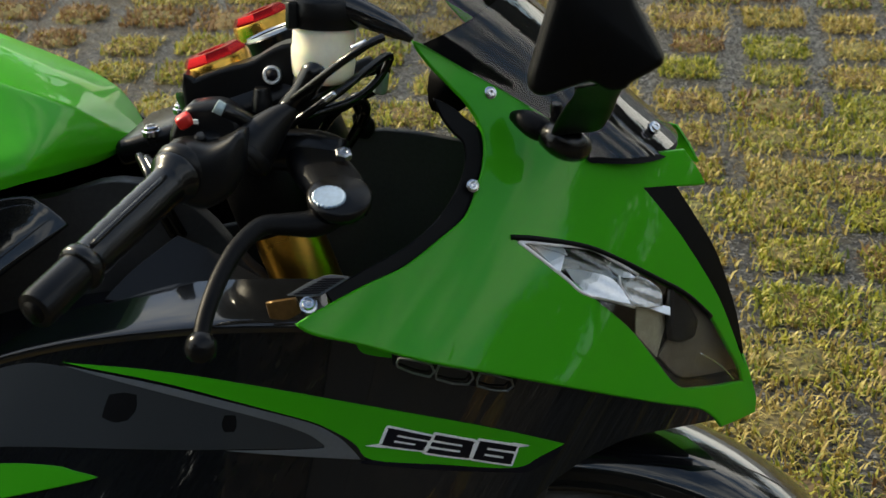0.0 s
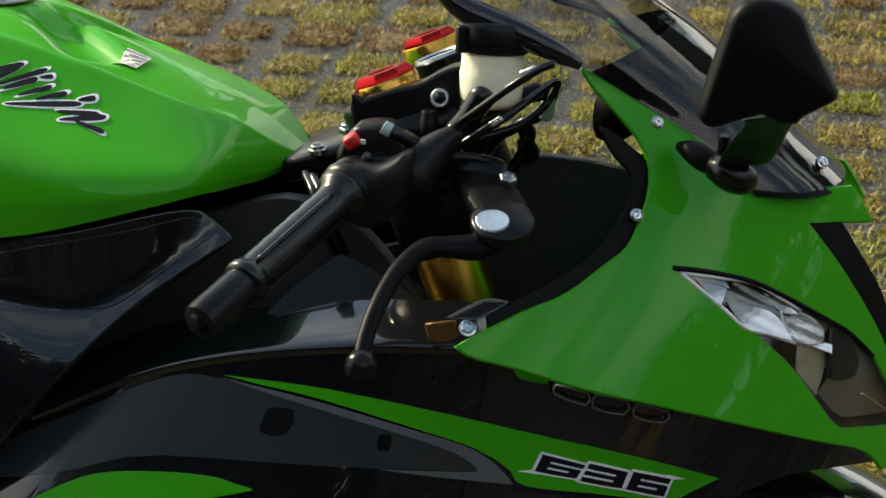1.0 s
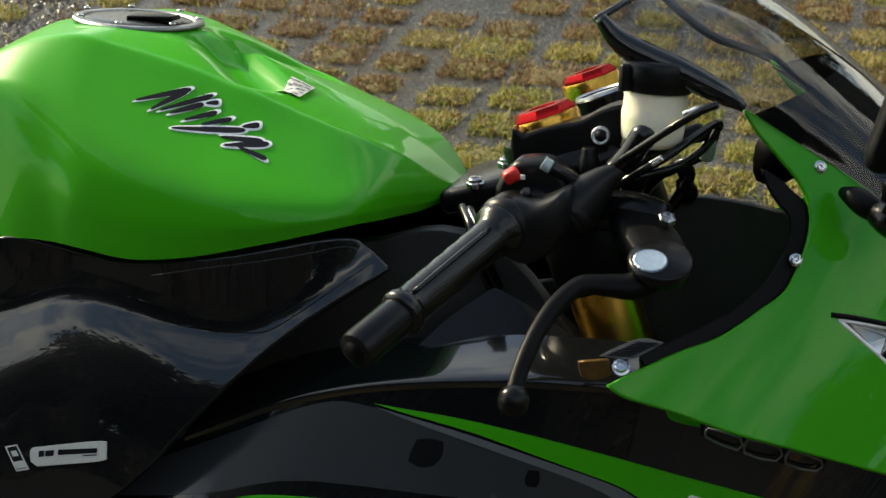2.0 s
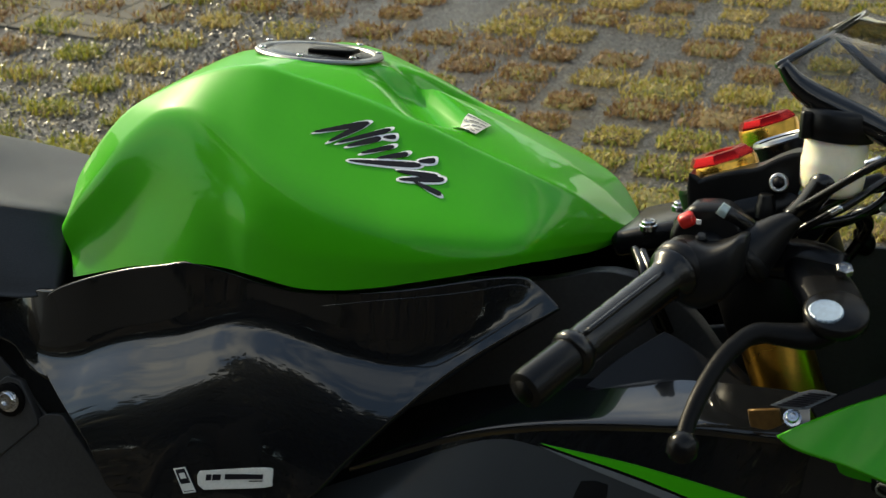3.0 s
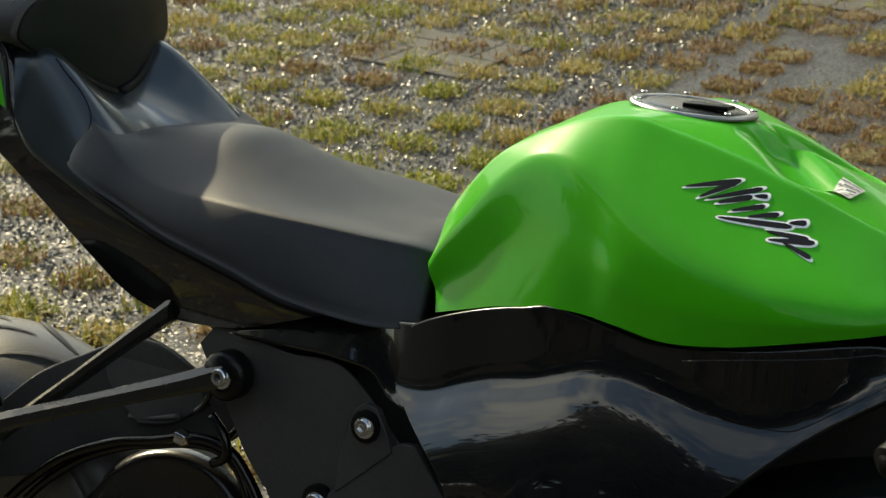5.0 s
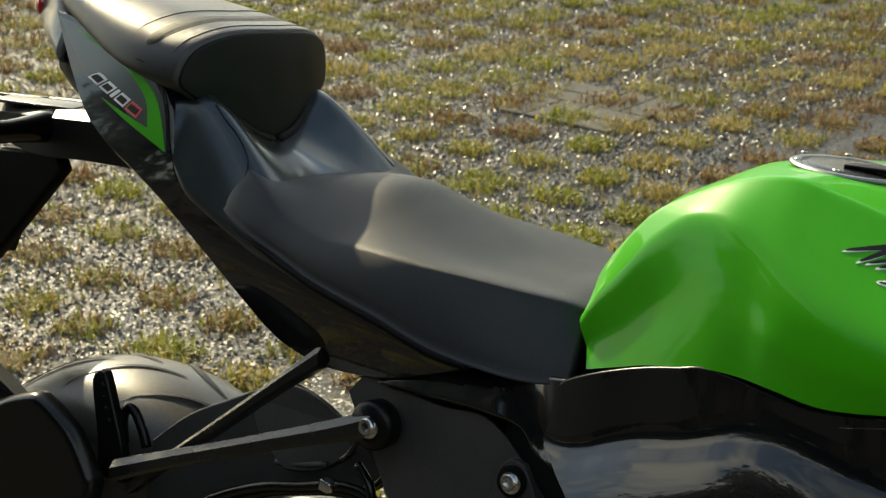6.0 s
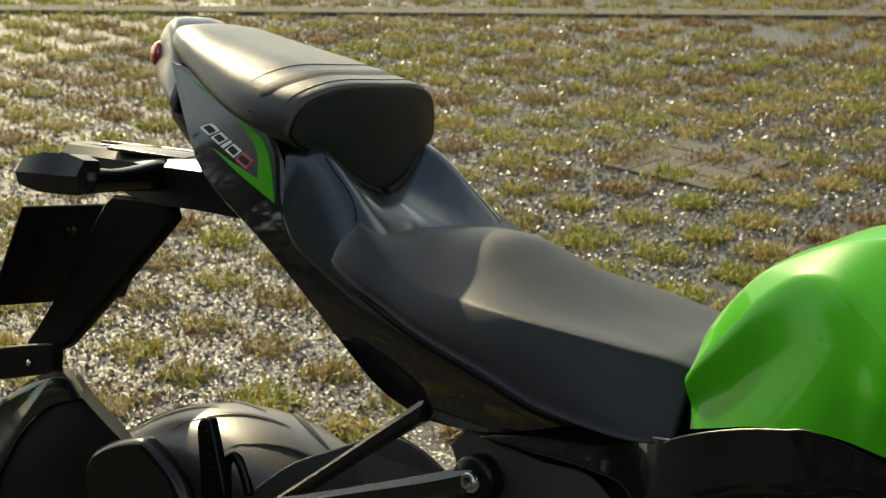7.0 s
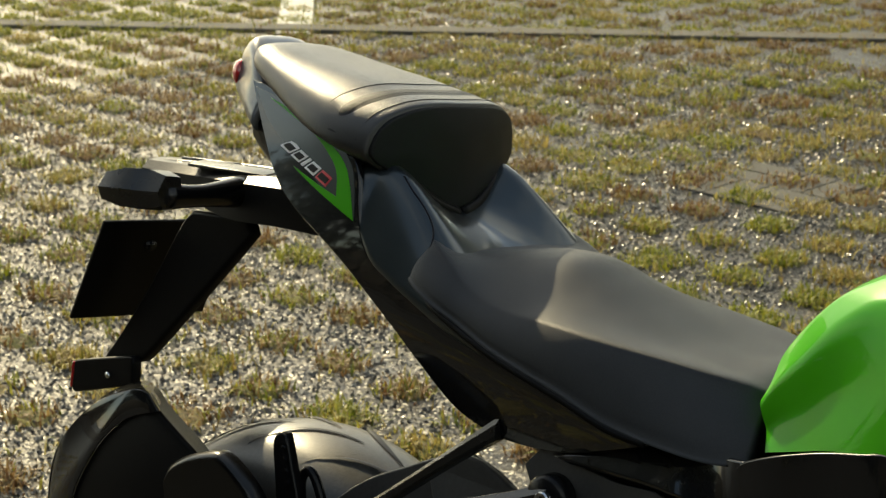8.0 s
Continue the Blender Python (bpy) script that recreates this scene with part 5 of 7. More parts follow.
panel("projector_hood", [(0.017, 0.743), (0.026, 0.732), (0.034, 0.722), (0.040, 0.710), (0.038, 0.700), (0.028, 0.701), (0.019, 0.706), (0.017, 0.722)], tilted(0.003, 0.03, 0.715, 0.2, 0.0), BLACK, lamp, "glossy black projector hood", thick=0.004, bevel=0.003, step=0.005)
panel("lamp_floor", [(0.025, 0.738), (0.037, 0.727), (0.053, 0.709), (0.068, 0.683), (0.080, 0.659), (0.082, 0.650), (0.044, 0.660), (0.027, 0.667), (0.009, 0.690), (0.019, 0.703), (0.039, 0.698), (0.042, 0.708), (0.035, 0.722)], tilted(0.005, 0.04, 0.735, 0.05, -0.25), BRONZE, lamp, "smoky bronze lamp floor", thick=0.002, bevel=0.001, step=0.006)


def on_lamp(points, depth):
    return [(x, upper_width(x, z) + depth, z) for x, z in points]


part("chrome_rim", tube(on_lamp([(-0.103, 0.799), (-0.084, 0.783), (-0.067, 0.768), (-0.053, 0.755), (-0.032, 0.746), (-0.013, 0.737)], 0.0010), 0.0018, 4, 8), SKYCHROME, lamp, "bright chrome rim")
part("chrome_rim", tube(on_lamp([(-0.103, 0.799), (-0.076, 0.793), (-0.049, 0.786), (-0.030, 0.774), (-0.011, 0.760)], 0.0010), 0.0014, 4, 8), SKYCHROME, lamp)
part("chrome_rim", tube(on_lamp([(-0.026, 0.762), (-0.025, 0.756), (-0.021, 0.749), (-0.013, 0.738)], 0.0012), 0.0013, 6, 8), SKYCHROME, lamp)
part("chrome_rim", tube(on_lamp([(0.043, 0.685), (0.057, 0.673), (0.066, 0.663), (0.074, 0.652)], 0.0025), 0.0007, 6, 8), CHROME, lamp)
part("gasket", tube(on_lamp([(-0.108, 0.803), (-0.087, 0.799), (-0.051, 0.788), (-0.024, 0.773), (0.003, 0.755), (0.029, 0.736), (0.051, 0.712)], -0.0005), 0.0020, 6, 8), MATTE, lamp)

# ---- windscreen ----
SCREEN = [(-0.298, 0.150, 1.002, -0.255, 1.032), (-0.2353, 0.151, 0.9696, -0.19, 1.016), (-0.184, 0.146, 0.943, -0.12, 0.972), (-0.112, 0.130, 0.902, -0.05, 0.914), (-0.081, 0.126, 0.878, -0.012, 0.876), (-0.050, 0.122, 0.854, 0.022, 0.848)]


def screen(grow=0.0, rows=SCREEN):
    sections = []
    for xe, w, ze, xc, zc in rows:
        arch = []
        for a in (-90, -62, -34, 0, 34, 62, 90):
            s, c = math.sin(radians(a)), math.cos(radians(a))
            arch.append((xe + (xc - xe) * c, s * (w - grow), ze + (zc - ze) * c - grow))
        sections.append(arch)
    return loft(sections, 4, 5, closed=False)


windscreen = part("windscreen", screen(), SMOKE, motorcycle, "smoke-tinted clear windscreen")
part("screen_mask", screen(0.006, SCREEN[2:]), MASK, windscreen, "dull grey mask behind the screen's foot")
part("screen_rim", tube([(-0.2944, -0.1510, 1.0043), (-0.2825, -0.1510, 0.9912), (-0.2694, -0.1510, 0.9828), (-0.2544, -0.1510, 0.9766), (-0.2353, -0.1510, 0.9696), (-0.2140, -0.1510, 0.9608), (-0.1950, -0.1510, 0.9522), (-0.1842, -0.1510, 0.9454)], [0.005, 0.008, 0.0100, 0.0105, 0.0105, 0.0095, 0.007, 0.003], 5, 12), BLACK, windscreen, "thick black lower edge")
part("screen_edge", tube([(-0.298, -0.150, 1.002), (-0.279, -0.12, 1.015), (-0.265, -0.075, 1.025), (-0.256, 0, 1.032), (-0.265, 0.075, 1.025), (-0.279, 0.12, 1.015), (-0.298, 0.150, 1.002)], 0.003, 5, 8), BLACK, windscreen)
part("screen_edge", tube([(-0.298, 0.150, 1.002), (-0.243, 0.151, 0.961), (-0.184, 0.146, 0.943), (-0.112, 0.13, 0.902), (-0.05, 0.122, 0.853)], 0.004, 5, 8), BLACK, windscreen)
for x, z in ((-0.127, 0.904), (-0.137, 0.841)):
    bolt((x, upper_width(x, z) - 0.0005, z), (0.25, -0.9, 0.35), 0.0036, fairing)
bolt((0.0, -0.062, 0.866), (0.45, -0.75, 0.5), 0.0036, windscreen)
bolt((-0.249, -0.246, 0.769), (0.1, -0.75, 0.65), 0.0048, fairing)

# ---- mirror ----
mirror_line = outline([(-0.0785, 1.016), (-0.0827, 1.0018), (-0.0914, 0.9696), (-0.095, 0.9551), (-0.0934, 0.9472), (-0.0855, 0.9437), (-0.0713, 0.9484), (-0.0561, 0.9535), (-0.0446, 0.9483), (-0.0339, 0.9493), (-0.0295, 0.9537), (-0.0132, 0.9634), (-0.0103, 0.9678), (-0.0126, 0.9742), (-0.0289, 1.0029), (-0.0364, 1.018), (-0.055, 1.026), (-0.070, 1.024)], 3, 60)
mc = np.mean(np.array(mirror_line), 0)


def mirror_head():
    rings = []
    for y, k in ((-0.282, 0.55), (-0.290, 0.80), (-0.305, 0.96), (-0.328, 1.0), (-0.346, 1.0), (-0.356, 0.96), (-0.360, 0.86)):
        rings.append([(mc[0] + (q[0] - mc[0]) * k, y, mc[1] + (q[1] - mc[1]) * k) for q in mirror_line])
    return loft(rings, 1, 4)


mirror = part("mirror", mirror_head(), MATTE, motorcycle, "dull black rear-view mirror on a short stalk")
part("mirror_stalk", loft([[(x - a, y, z - a * 0.25), (x - a * 0.3, y - a * 0.55, z), (x + a * 0.7, y - a * 0.5, z + a * 0.1), (x + a, y, z + a * 0.25), (x + a * 0.3, y + a * 0.5, z), (x - a * 0.6, y + a * 0.5, z - a * 0.1)] for x, y, z, a in ((-0.0616, -0.1800, 0.8863, 0.019), (-0.0589, -0.2000, 0.8976, 0.020), (-0.0538, -0.2350, 0.9169, 0.0185), (-0.0488, -0.2700, 0.9327, 0.017), (-0.0461, -0.3000, 0.9448, 0.019))], 4, 4), MATTE, mirror, "dull black mirror stalk")
part("mirror_base", tube([(-0.1092, -0.1460, 0.8892), (-0.0996, -0.1560, 0.8878), (-0.0902, -0.1620, 0.8839), (-0.0826, -0.1650, 0.8806)], [0.004, 0.0085, 0.0095, 0.008], 5, 14), MATTE, mirror, "black mirror mount")
part("stalk_boot", tube([(-0.0826, -0.1680, 0.8804), (-0.0742, -0.1760, 0.8783), (-0.0651, -0.1760, 0.8745), (-0.0575, -0.1700, 0.8709)], [0.010, 0.0125, 0.0125, 0.0095], 5, 16), RUBBER, mirror, "black rubber stalk boot")
crisp(part("boot_pin", turned([(0.0045, 0.0), (0.0045, 0.014), (0.0035, 0.0155), (0.0, 0.0155)], (-0.0773, -0.1680, 0.8899), (0.0, -0.3, 1), 14), DARK, mirror))

# ---- fork, yoke and handlebar ----
RAKE = Vector((-0.37, 0, 0.93)).normalized()
fork = new("front_fork")
fork.parent = motorcycle
tagged(fork, "gold telescopic fork legs in a black yoke")
for y in (-0.105, 0.105):
    top = Vector((-0.3375, y, 0.9145))
    part("fork_leg", turned([(0.027, -0.62), (0.027, -0.30), (0.0275, -0.02), (0.026, 0.0)], top - RAKE * 0.02, RAKE, 32), GOLD, fork, "gold anodised fork leg")
    crisp(part("fork_collar", turned([(0.0268, -0.012), (0.0268, 0.004), (0.0255, 0.0065), (0.02, 0.0065)], top, RAKE, 32), GOLD, fork, "gold collar"))
    crisp(part("fork_cap", turned([(0.0258, 0.0055), (0.0256, 0.0085), (0.0215, 0.0135), (0.012, 0.0135), (0.0115, 0.012), (0.0, 0.012)], top, RAKE, 8), RED, fork, "red anodised fork cap"))
    crisp(part("yoke_clamp", turned([(0.034, -0.072), (0.039, -0.068), (0.0395, -0.010), (0.0375, -0.0065), (0.027, -0.0065)], top, RAKE, 36), DARK, fork, "black clamp round the fork leg"))
    part("clip_on_clamp", turned([(0.029, -0.135), (0.034, -0.132), (0.034, -0.062), (0.029, -0.058)], top, RAKE, 30), MATTE, fork, "black clip-on clamp")
    part("lower_yoke", turned([(0.030, -0.56), (0.037, -0.558), (0.037, -0.522), (0.030, -0.52)], top, RAKE, 24), DARK, fork)
part("top_yoke", loft([[(x - d, y, z - 0.026 - d * 0.32), (x - d, y, z - 0.001 - d * 0.32), (x + d * 0.9, y, z + 0.001 + d * 0.30), (x + d, y, z - 0.024 + d * 0.32)] for y, x, z, d in ((-0.148, -0.312, 0.898, 0.034), (-0.138, -0.313, 0.898, 0.042), (-0.105, -0.315, 0.897, 0.046), (-0.06, -0.310, 0.899, 0.036), (0, -0.305, 0.901, 0.038), (0.06, -0.310, 0.899, 0.036), (0.105, -0.315, 0.897, 0.046), (0.138, -0.313, 0.898, 0.042))], 3, 3), DARK, fork, "black cast top yoke")
crisp(panel("yoke_arm", [(-0.355, 0.911), (-0.349, 0.907), (-0.324, 0.916), (-0.305, 0.921), (-0.290, 0.930), (-0.277, 0.936), (-0.272, 0.919), (-0.277, 0.908), (-0.298, 0.898), (-0.322, 0.888), (-0.346, 0.874), (-0.351, 0.883)], lambda x, z: -0.146, CONTROL, fork, "black cast yoke arm round the fork leg", thick=0.03, bevel=0.004), 40)
crisp(part("ignition_lock", turned([(0.019, -0.02), (0.0245, -0.018), (0.0245, 0.006), (0.0225, 0.008), (0.020, 0.008), (0.019, 0.004), (0.010, 0.003), (0.0, 0.003)], (-0.309, 0.0, 0.918), RAKE, 32), DARK, fork, "black ignition lock barrel"))
crisp(part("lock_ring", turned([(0.0205, 0.007), (0.0225, 0.0095), (0.0235, 0.007)], (-0.309, 0.0, 0.918), RAKE, 32), ALU, fork))
crisp(part("pinch_bolt", turned([(0.0072, -0.006), (0.0072, 0.004), (0.0064, 0.0055), (0.0048, 0.0055), (0.0045, 0.001), (0.0, 0.001)], (-0.2885, -0.150, 0.9165), (0.12, -1, 0.2), 24), ALU, fork, "steel socket bolt"))
part("bolt_socket", turned([(0.0046, 0.0), (0.0046, 0.0058)], (-0.2885, -0.1502, 0.9165), (0.12, -1, 0.2), 6), INK, fork)
for x, y, z in ((-0.402, -0.06, 0.853), (-0.383, -0.03, 0.866)):
    bolt((x, y, z), (-0.1, -0.1, 1), 0.0058, fork)
part("yoke_rear", block((0.07, 0.13, 0.022), (-0.398, 0.0, 0.842), (0, -18, 0), 0.008), DARK, fork, "black steering head casting")

bar = new("handlebar")
bar.parent = motorcycle
tagged(bar, "right clip-on handlebar with grip and controls")
OUTER, INNER = Vector((-0.4115, -0.368, 0.7965)), Vector((-0.3435, -0.228, 0.8575))
ALONG = (INNER - OUTER).normalized()
REACH = (INNER - OUTER).length
crisp(part("bar_end", turned([(0.0105, 0.0), (0.0134, 0.0015), (0.0142, 0.006), (0.0140, 0.045), (0.0132, 0.05)], OUTER, ALONG, 36), DARK, bar, "satin black bar-end weight"), 50)
part("bar_end_bore", turned([(0.0085, -0.0004), (0.0085, 0.004)], OUTER, ALONG, 24), MATTE, bar)


def grip():
    profile = [(0.0135, 0.046), (0.0165, 0.048), (0.0172, 0.051), (0.0168, 0.055), (0.0148, 0.058)]
    n = 12
    for k in range(n):
        h = 0.060 + (REACH - 0.066 - 0.014) * k / (n - 1)
        profile.append((0.0142 + (0.0005 if k % 2 else 0), h))
    profile += [(0.0145, REACH - 0.016), (0.0158, REACH - 0.012), (0.0195, REACH - 0.008), (0.0208, REACH - 0.004), (0.0203, REACH), (0.016, REACH + 0.002)]
    return turned(profile, OUTER, ALONG, 40)


part("grip", grip(), RUBBER, bar, "ribbed black rubber grip")
part("grip_rib", tube([tuple(OUTER + ALONG * 0.062 + Vector((0.0035, -0.0078, 0.0114))), tuple(OUTER + ALONG * (REACH * 0.6) + Vector((0.0035, -0.0078, 0.0116))), tuple(OUTER + ALONG * (REACH - 0.02) + Vector((0.0035, -0.0078, 0.0114)))], 0.0022, 6, 8), RUBBER, bar)
part("throttle_collar", turned([(0.017, -0.004), (0.0215, -0.001), (0.0225, 0.006), (0.0205, 0.012)], OUTER + ALONG * REACH, ALONG, 32), CONTROL, bar, "black throttle collar")
part("clip_on", tube([tuple(INNER), tuple(INNER + ALONG * 0.05), (-0.318, -0.135, 0.876)], 0.0125, 5, 16), DARK, bar, "black clip-on tube")
HOUSE = [(-0.3576, 0.8540, 0.8678, 0.0080), (-0.3550, 0.8469, 0.8742, 0.0150), (-0.3483, 0.8401, 0.8790, 0.0205), (-0.3359, 0.8339, 0.8800, 0.0225), (-0.3228, 0.8336, 0.8780, 0.0225), (-0.3092, 0.8418, 0.8835, 0.0215), (-0.3022, 0.8514, 0.8880, 0.0180), (-0.2968, 0.8600, 0.8890, 0.0120)]
house = part("switch_housing", loft([[(x, -0.215 - d * 0.6, z0), (x, -0.215 - d, z0 + (z1 - z0) * 0.25), (x, -0.215 - d, z0 + (z1 - z0) * 0.75), (x, -0.215 - d * 0.65, z1), (x, -0.215 + d * 0.65, z1), (x, -0.215 + d, z0 + (z1 - z0) * 0.75), (x, -0.215 + d, z0 + (z1 - z0) * 0.25), (x, -0.215 + d * 0.6, z0)] for x, z0, z1, d in HOUSE], 3, 3), CONTROL, bar, "black switch housing with a red stop switch")
panel("switch_pod", [(-0.3520, 0.8761), (-0.3490, 0.8838), (-0.3448, 0.8902), (-0.3406, 0.8954), (-0.3306, 0.8971), (-0.3214, 0.8970), (-0.3140, 0.8927), (-0.3094, 0.8871), (-0.3107, 0.8761), (-0.3307, 0.8728)], lambda x, z: -0.2, CONTROL, house, "black switch pod", thick=0.03, bevel=0.006)
part("stop_switch", block((0.012, 0.010, 0.010), (-0.3435, -0.2060, 0.8919), (12, -30, 14), 0.003), REDPLASTIC, house, "red rocker switch")
part("switch_print", block((0.0035, 0.0008, 0.0042), (-0.3332, -0.2158, 0.8935), (24, 0, 0), 0.0002), WHITE, house)
crisp(part("screw", turned([(0.0045, -0.003), (0.0045, 0.003), (0.003, 0.0045), (0, 0.0045)], (-0.3306, -0.2130, 0.8802), (0, -0.4, 0.9), 14), DARK, house))
part("cable_end", tube([(-0.3226, -0.1960, 0.9012), (-0.3197, -0.1960, 0.8996), (-0.3164, -0.1960, 0.8981)], 0.0055, 4, 14), ADJUSTER, bar, "pale green-grey cable adjuster")
part("cable_boot", tube([(-0.3172, -0.1960, 0.8985), (-0.3118, -0.1940, 0.8954), (-0.3054, -0.1900, 0.8910), (-0.2967, -0.1850, 0.8845)], [0.006, 0.0064, 0.0070, 0.0070], 4, 12), RUBBER, bar)
crisp(part("small_nut", turned([(0.0075, 0), (0.0075, 0.010), (0.0062, 0.012), (0.0062, 0.016), (0.005, 0.018), (0, 0.018)], (-0.2963, -0.1500, 0.8894), (0, -0.1, 1), 12), CONTROL, bar))
part("rubber_boot", tube([(-0.3048, -0.1960, 0.8612), (-0.2973, -0.1910, 0.8705), (-0.2893, -0.1870, 0.8793), (-0.2780, -0.1840, 0.8909), (-0.2671, -0.1820, 0.8994)], [0.0193, 0.0189, 0.0161, 0.0106, 0.0055], 5, 18), CONTROL, bar, "black rubber cable boot")
part("boot_ridge", tube([(-0.3029, -0.1950, 0.8631), (-0.3010, -0.1935, 0.8654), (-0.2993, -0.1920, 0.8677)], [0.0203, 0.0209, 0.0203], 4, 20), CONTROL, bar)

# brake lever, master cylinder, reservoir
brake = new("brake_lever")
brake.parent = motorcycle
tagged(brake, "black front brake lever with fluid reservoir")
part("master_cylinder", tube([(-0.300, -0.160, 0.862), (-0.275, -0.168, 0.864), (-0.250, -0.176, 0.865), (-0.232, -0.182, 0.864)], [0.015, 0.016, 0.016, 0.012], 5, 18), DARK, brake, "black master cylinder body")
part("perch", loft([[(x - a, y - 0.004, z - h), (x - a * 0.9, y, z + h), (x + a * 0.9, y, z + h), (x + a, y - 0.004, z - h)] for x, y, z, a, h in ((-0.262, -0.168, 0.868, 0.013, 0.008), (-0.250, -0.190, 0.861, 0.018, 0.008), (-0.240, -0.210, 0.856, 0.020, 0.007), (-0.232, -0.228, 0.851, 0.019, 0.006), (-0.228, -0.243, 0.846, 0.013, 0.005))], 4, 4), MATTE, brake, "black leaf-shaped lever perch")
part("lever_end", turned([(0.018, -0.008), (0.0225, -0.006), (0.0232, 0.0020), (0.0205, 0.0040), (0.0, 0.0040)], (-0.2266, -0.2470, 0.8484), (0.05, -0.42, 0.9), 32), DARK, brake, "round black lever end")
part("lever", tube([(-0.226, -0.247, 0.840), (-0.243, -0.256, 0.832), (-0.262, -0.264, 0.8325), (-0.277, -0.275, 0.8335), (-0.289, -0.295, 0.825), (-0.2965, -0.315, 0.813), (-0.301, -0.334, 0.800), (-0.3035, -0.348, 0.788), (-0.304, -0.357, 0.780)], [0.011, 0.0105, 0.0085, 0.0072, 0.0066, 0.0062, 0.006, 0.0058, 0.0055], 6, 16, 0.8), MATTE, brake, "satin black curved lever")
part("lever_ball", turned([(0.0, -0.011), (0.006, -0.0095), (0.0098, -0.005), (0.0108, 0.0), (0.0098, 0.005), (0.006, 0.0095), (0.0, 0.011)], (-0.3035, -0.361, 0.774), (0, 0.3, 1), 20), DARK, brake)


def knurled(at, radius, height, teeth):
    """A low round screw head with a toothed edge and a dished top."""
    bm = bmesh.new()
    up = Vector((0.05, -0.42, 0.9)).normalized()
    side = up.orthogonal().normalized()
    fore = up.cross(side)
    rings = []
    for k, h in ((0.96, -0.004), (1.0, height * 0.7), (0.93, height), (0.80, height * 0.85)):
        ring = []
        for i in range(teeth * 2):
            a = math.pi * i / teeth
            r = radius * k * (1.0 if i % 2 or k < 0.9 else 0.95)
            ring.append(bm.verts.new(Vector(at) + (side * math.cos(a) + fore * math.sin(a)) * r + up * h))
        rings.append(ring)
    for low, high in zip(rings, rings[1:]):
        for i in range(len(low)):
            bm.faces.new((low[i - 1], low[i], high[i], high[i - 1]))
    bm.faces.new(rings[-1])
    return bm


part("pivot_screw", knurled((-0.2329, -0.2541, 0.8499), 0.0122, 0.0022, 22), SKYALLOY, brake, "pale knurled aluminium pivot screw with sky blue in its colour", smooth=False)
crisp(part("clamp_screw", turned([(0.0066, -0.004), (0.0066, 0.0002), (0.0056, 0.0012), (0.0036, 0.0012), (0.0030, 0.0002), (0, 0.0002)], (-0.2285, -0.2060, 0.8717), (0.1, -0.4, 0.9), 6), STEEL, brake))
RES = Vector((-0.2522, -0.1400, 0.9045))
LIFT = Vector((0.03, 0, 1)).normalized()
reservoir = part("fluid_reservoir", turned([(0.0062, 0.0041), (0.0135, 0.0052), (0.0202, 0.0083), (0.0230, 0.0124), (0.0238, 0.0186), (0.0244, 0.0269), (0.0244, 0.0311), (0.0236, 0.0342), (0.0234, 0.0414), (0.0238, 0.0518)], RES, LIFT, 36), CREAM, brake, "milky plastic fluid reservoir with black cap")
part("reservoir_neck", tube([(-0.2664, -0.1400, 0.9235), (-0.2687, -0.1400, 0.9108), (-0.2717, -0.1400, 0.8950)], [0.0085, 0.0068, 0.006], 4, 14), CREAM, reservoir)
crisp(part("reservoir_cap", turned([(0.0244, 0.0477), (0.0265, 0.0482), (0.0267, 0.0539), (0.0278, 0.0554), (0.0282, 0.0585), (0.0280, 0.0673), (0.0264, 0.0704), (0.0233, 0.0715), (0.0218, 0.0699), (0.0000, 0.0699)], RES, LIFT, 40), CONTROL, reservoir, "black screw cap"), 50)
for k in range(20):
    a = 2 * math.pi * k / 20
    part("cap_ridge", block((0.002, 0.0042, 0.0085), (RES.x + 0.0268 * math.cos(a) + 0.0018, RES.y + 0.0268 * math.sin(a), RES.z + 0.0605), (0, 0, math.degrees(a)), 0.0008), CONTROL, reservoir)
part("cap_tab", block((0.011, 0.006, 0.020), (RES.x - 0.0185, RES.y - 0.0205, RES.z + 0.0585), (0, 0, 42), 0.0015), CONTROL, reservoir)
part("reservoir_hose", tube([(-0.2513, -0.1820, 0.9273), (-0.2520, -0.1830, 0.9258), (-0.2549, -0.1830, 0.9206), (-0.2625, -0.1820, 0.9087), (-0.2734, -0.1770, 0.8967)], [0.0075, 0.0098, 0.0096, 0.0088, 0.008], 6, 16), RUBBER, brake, "black rubber feed hose")

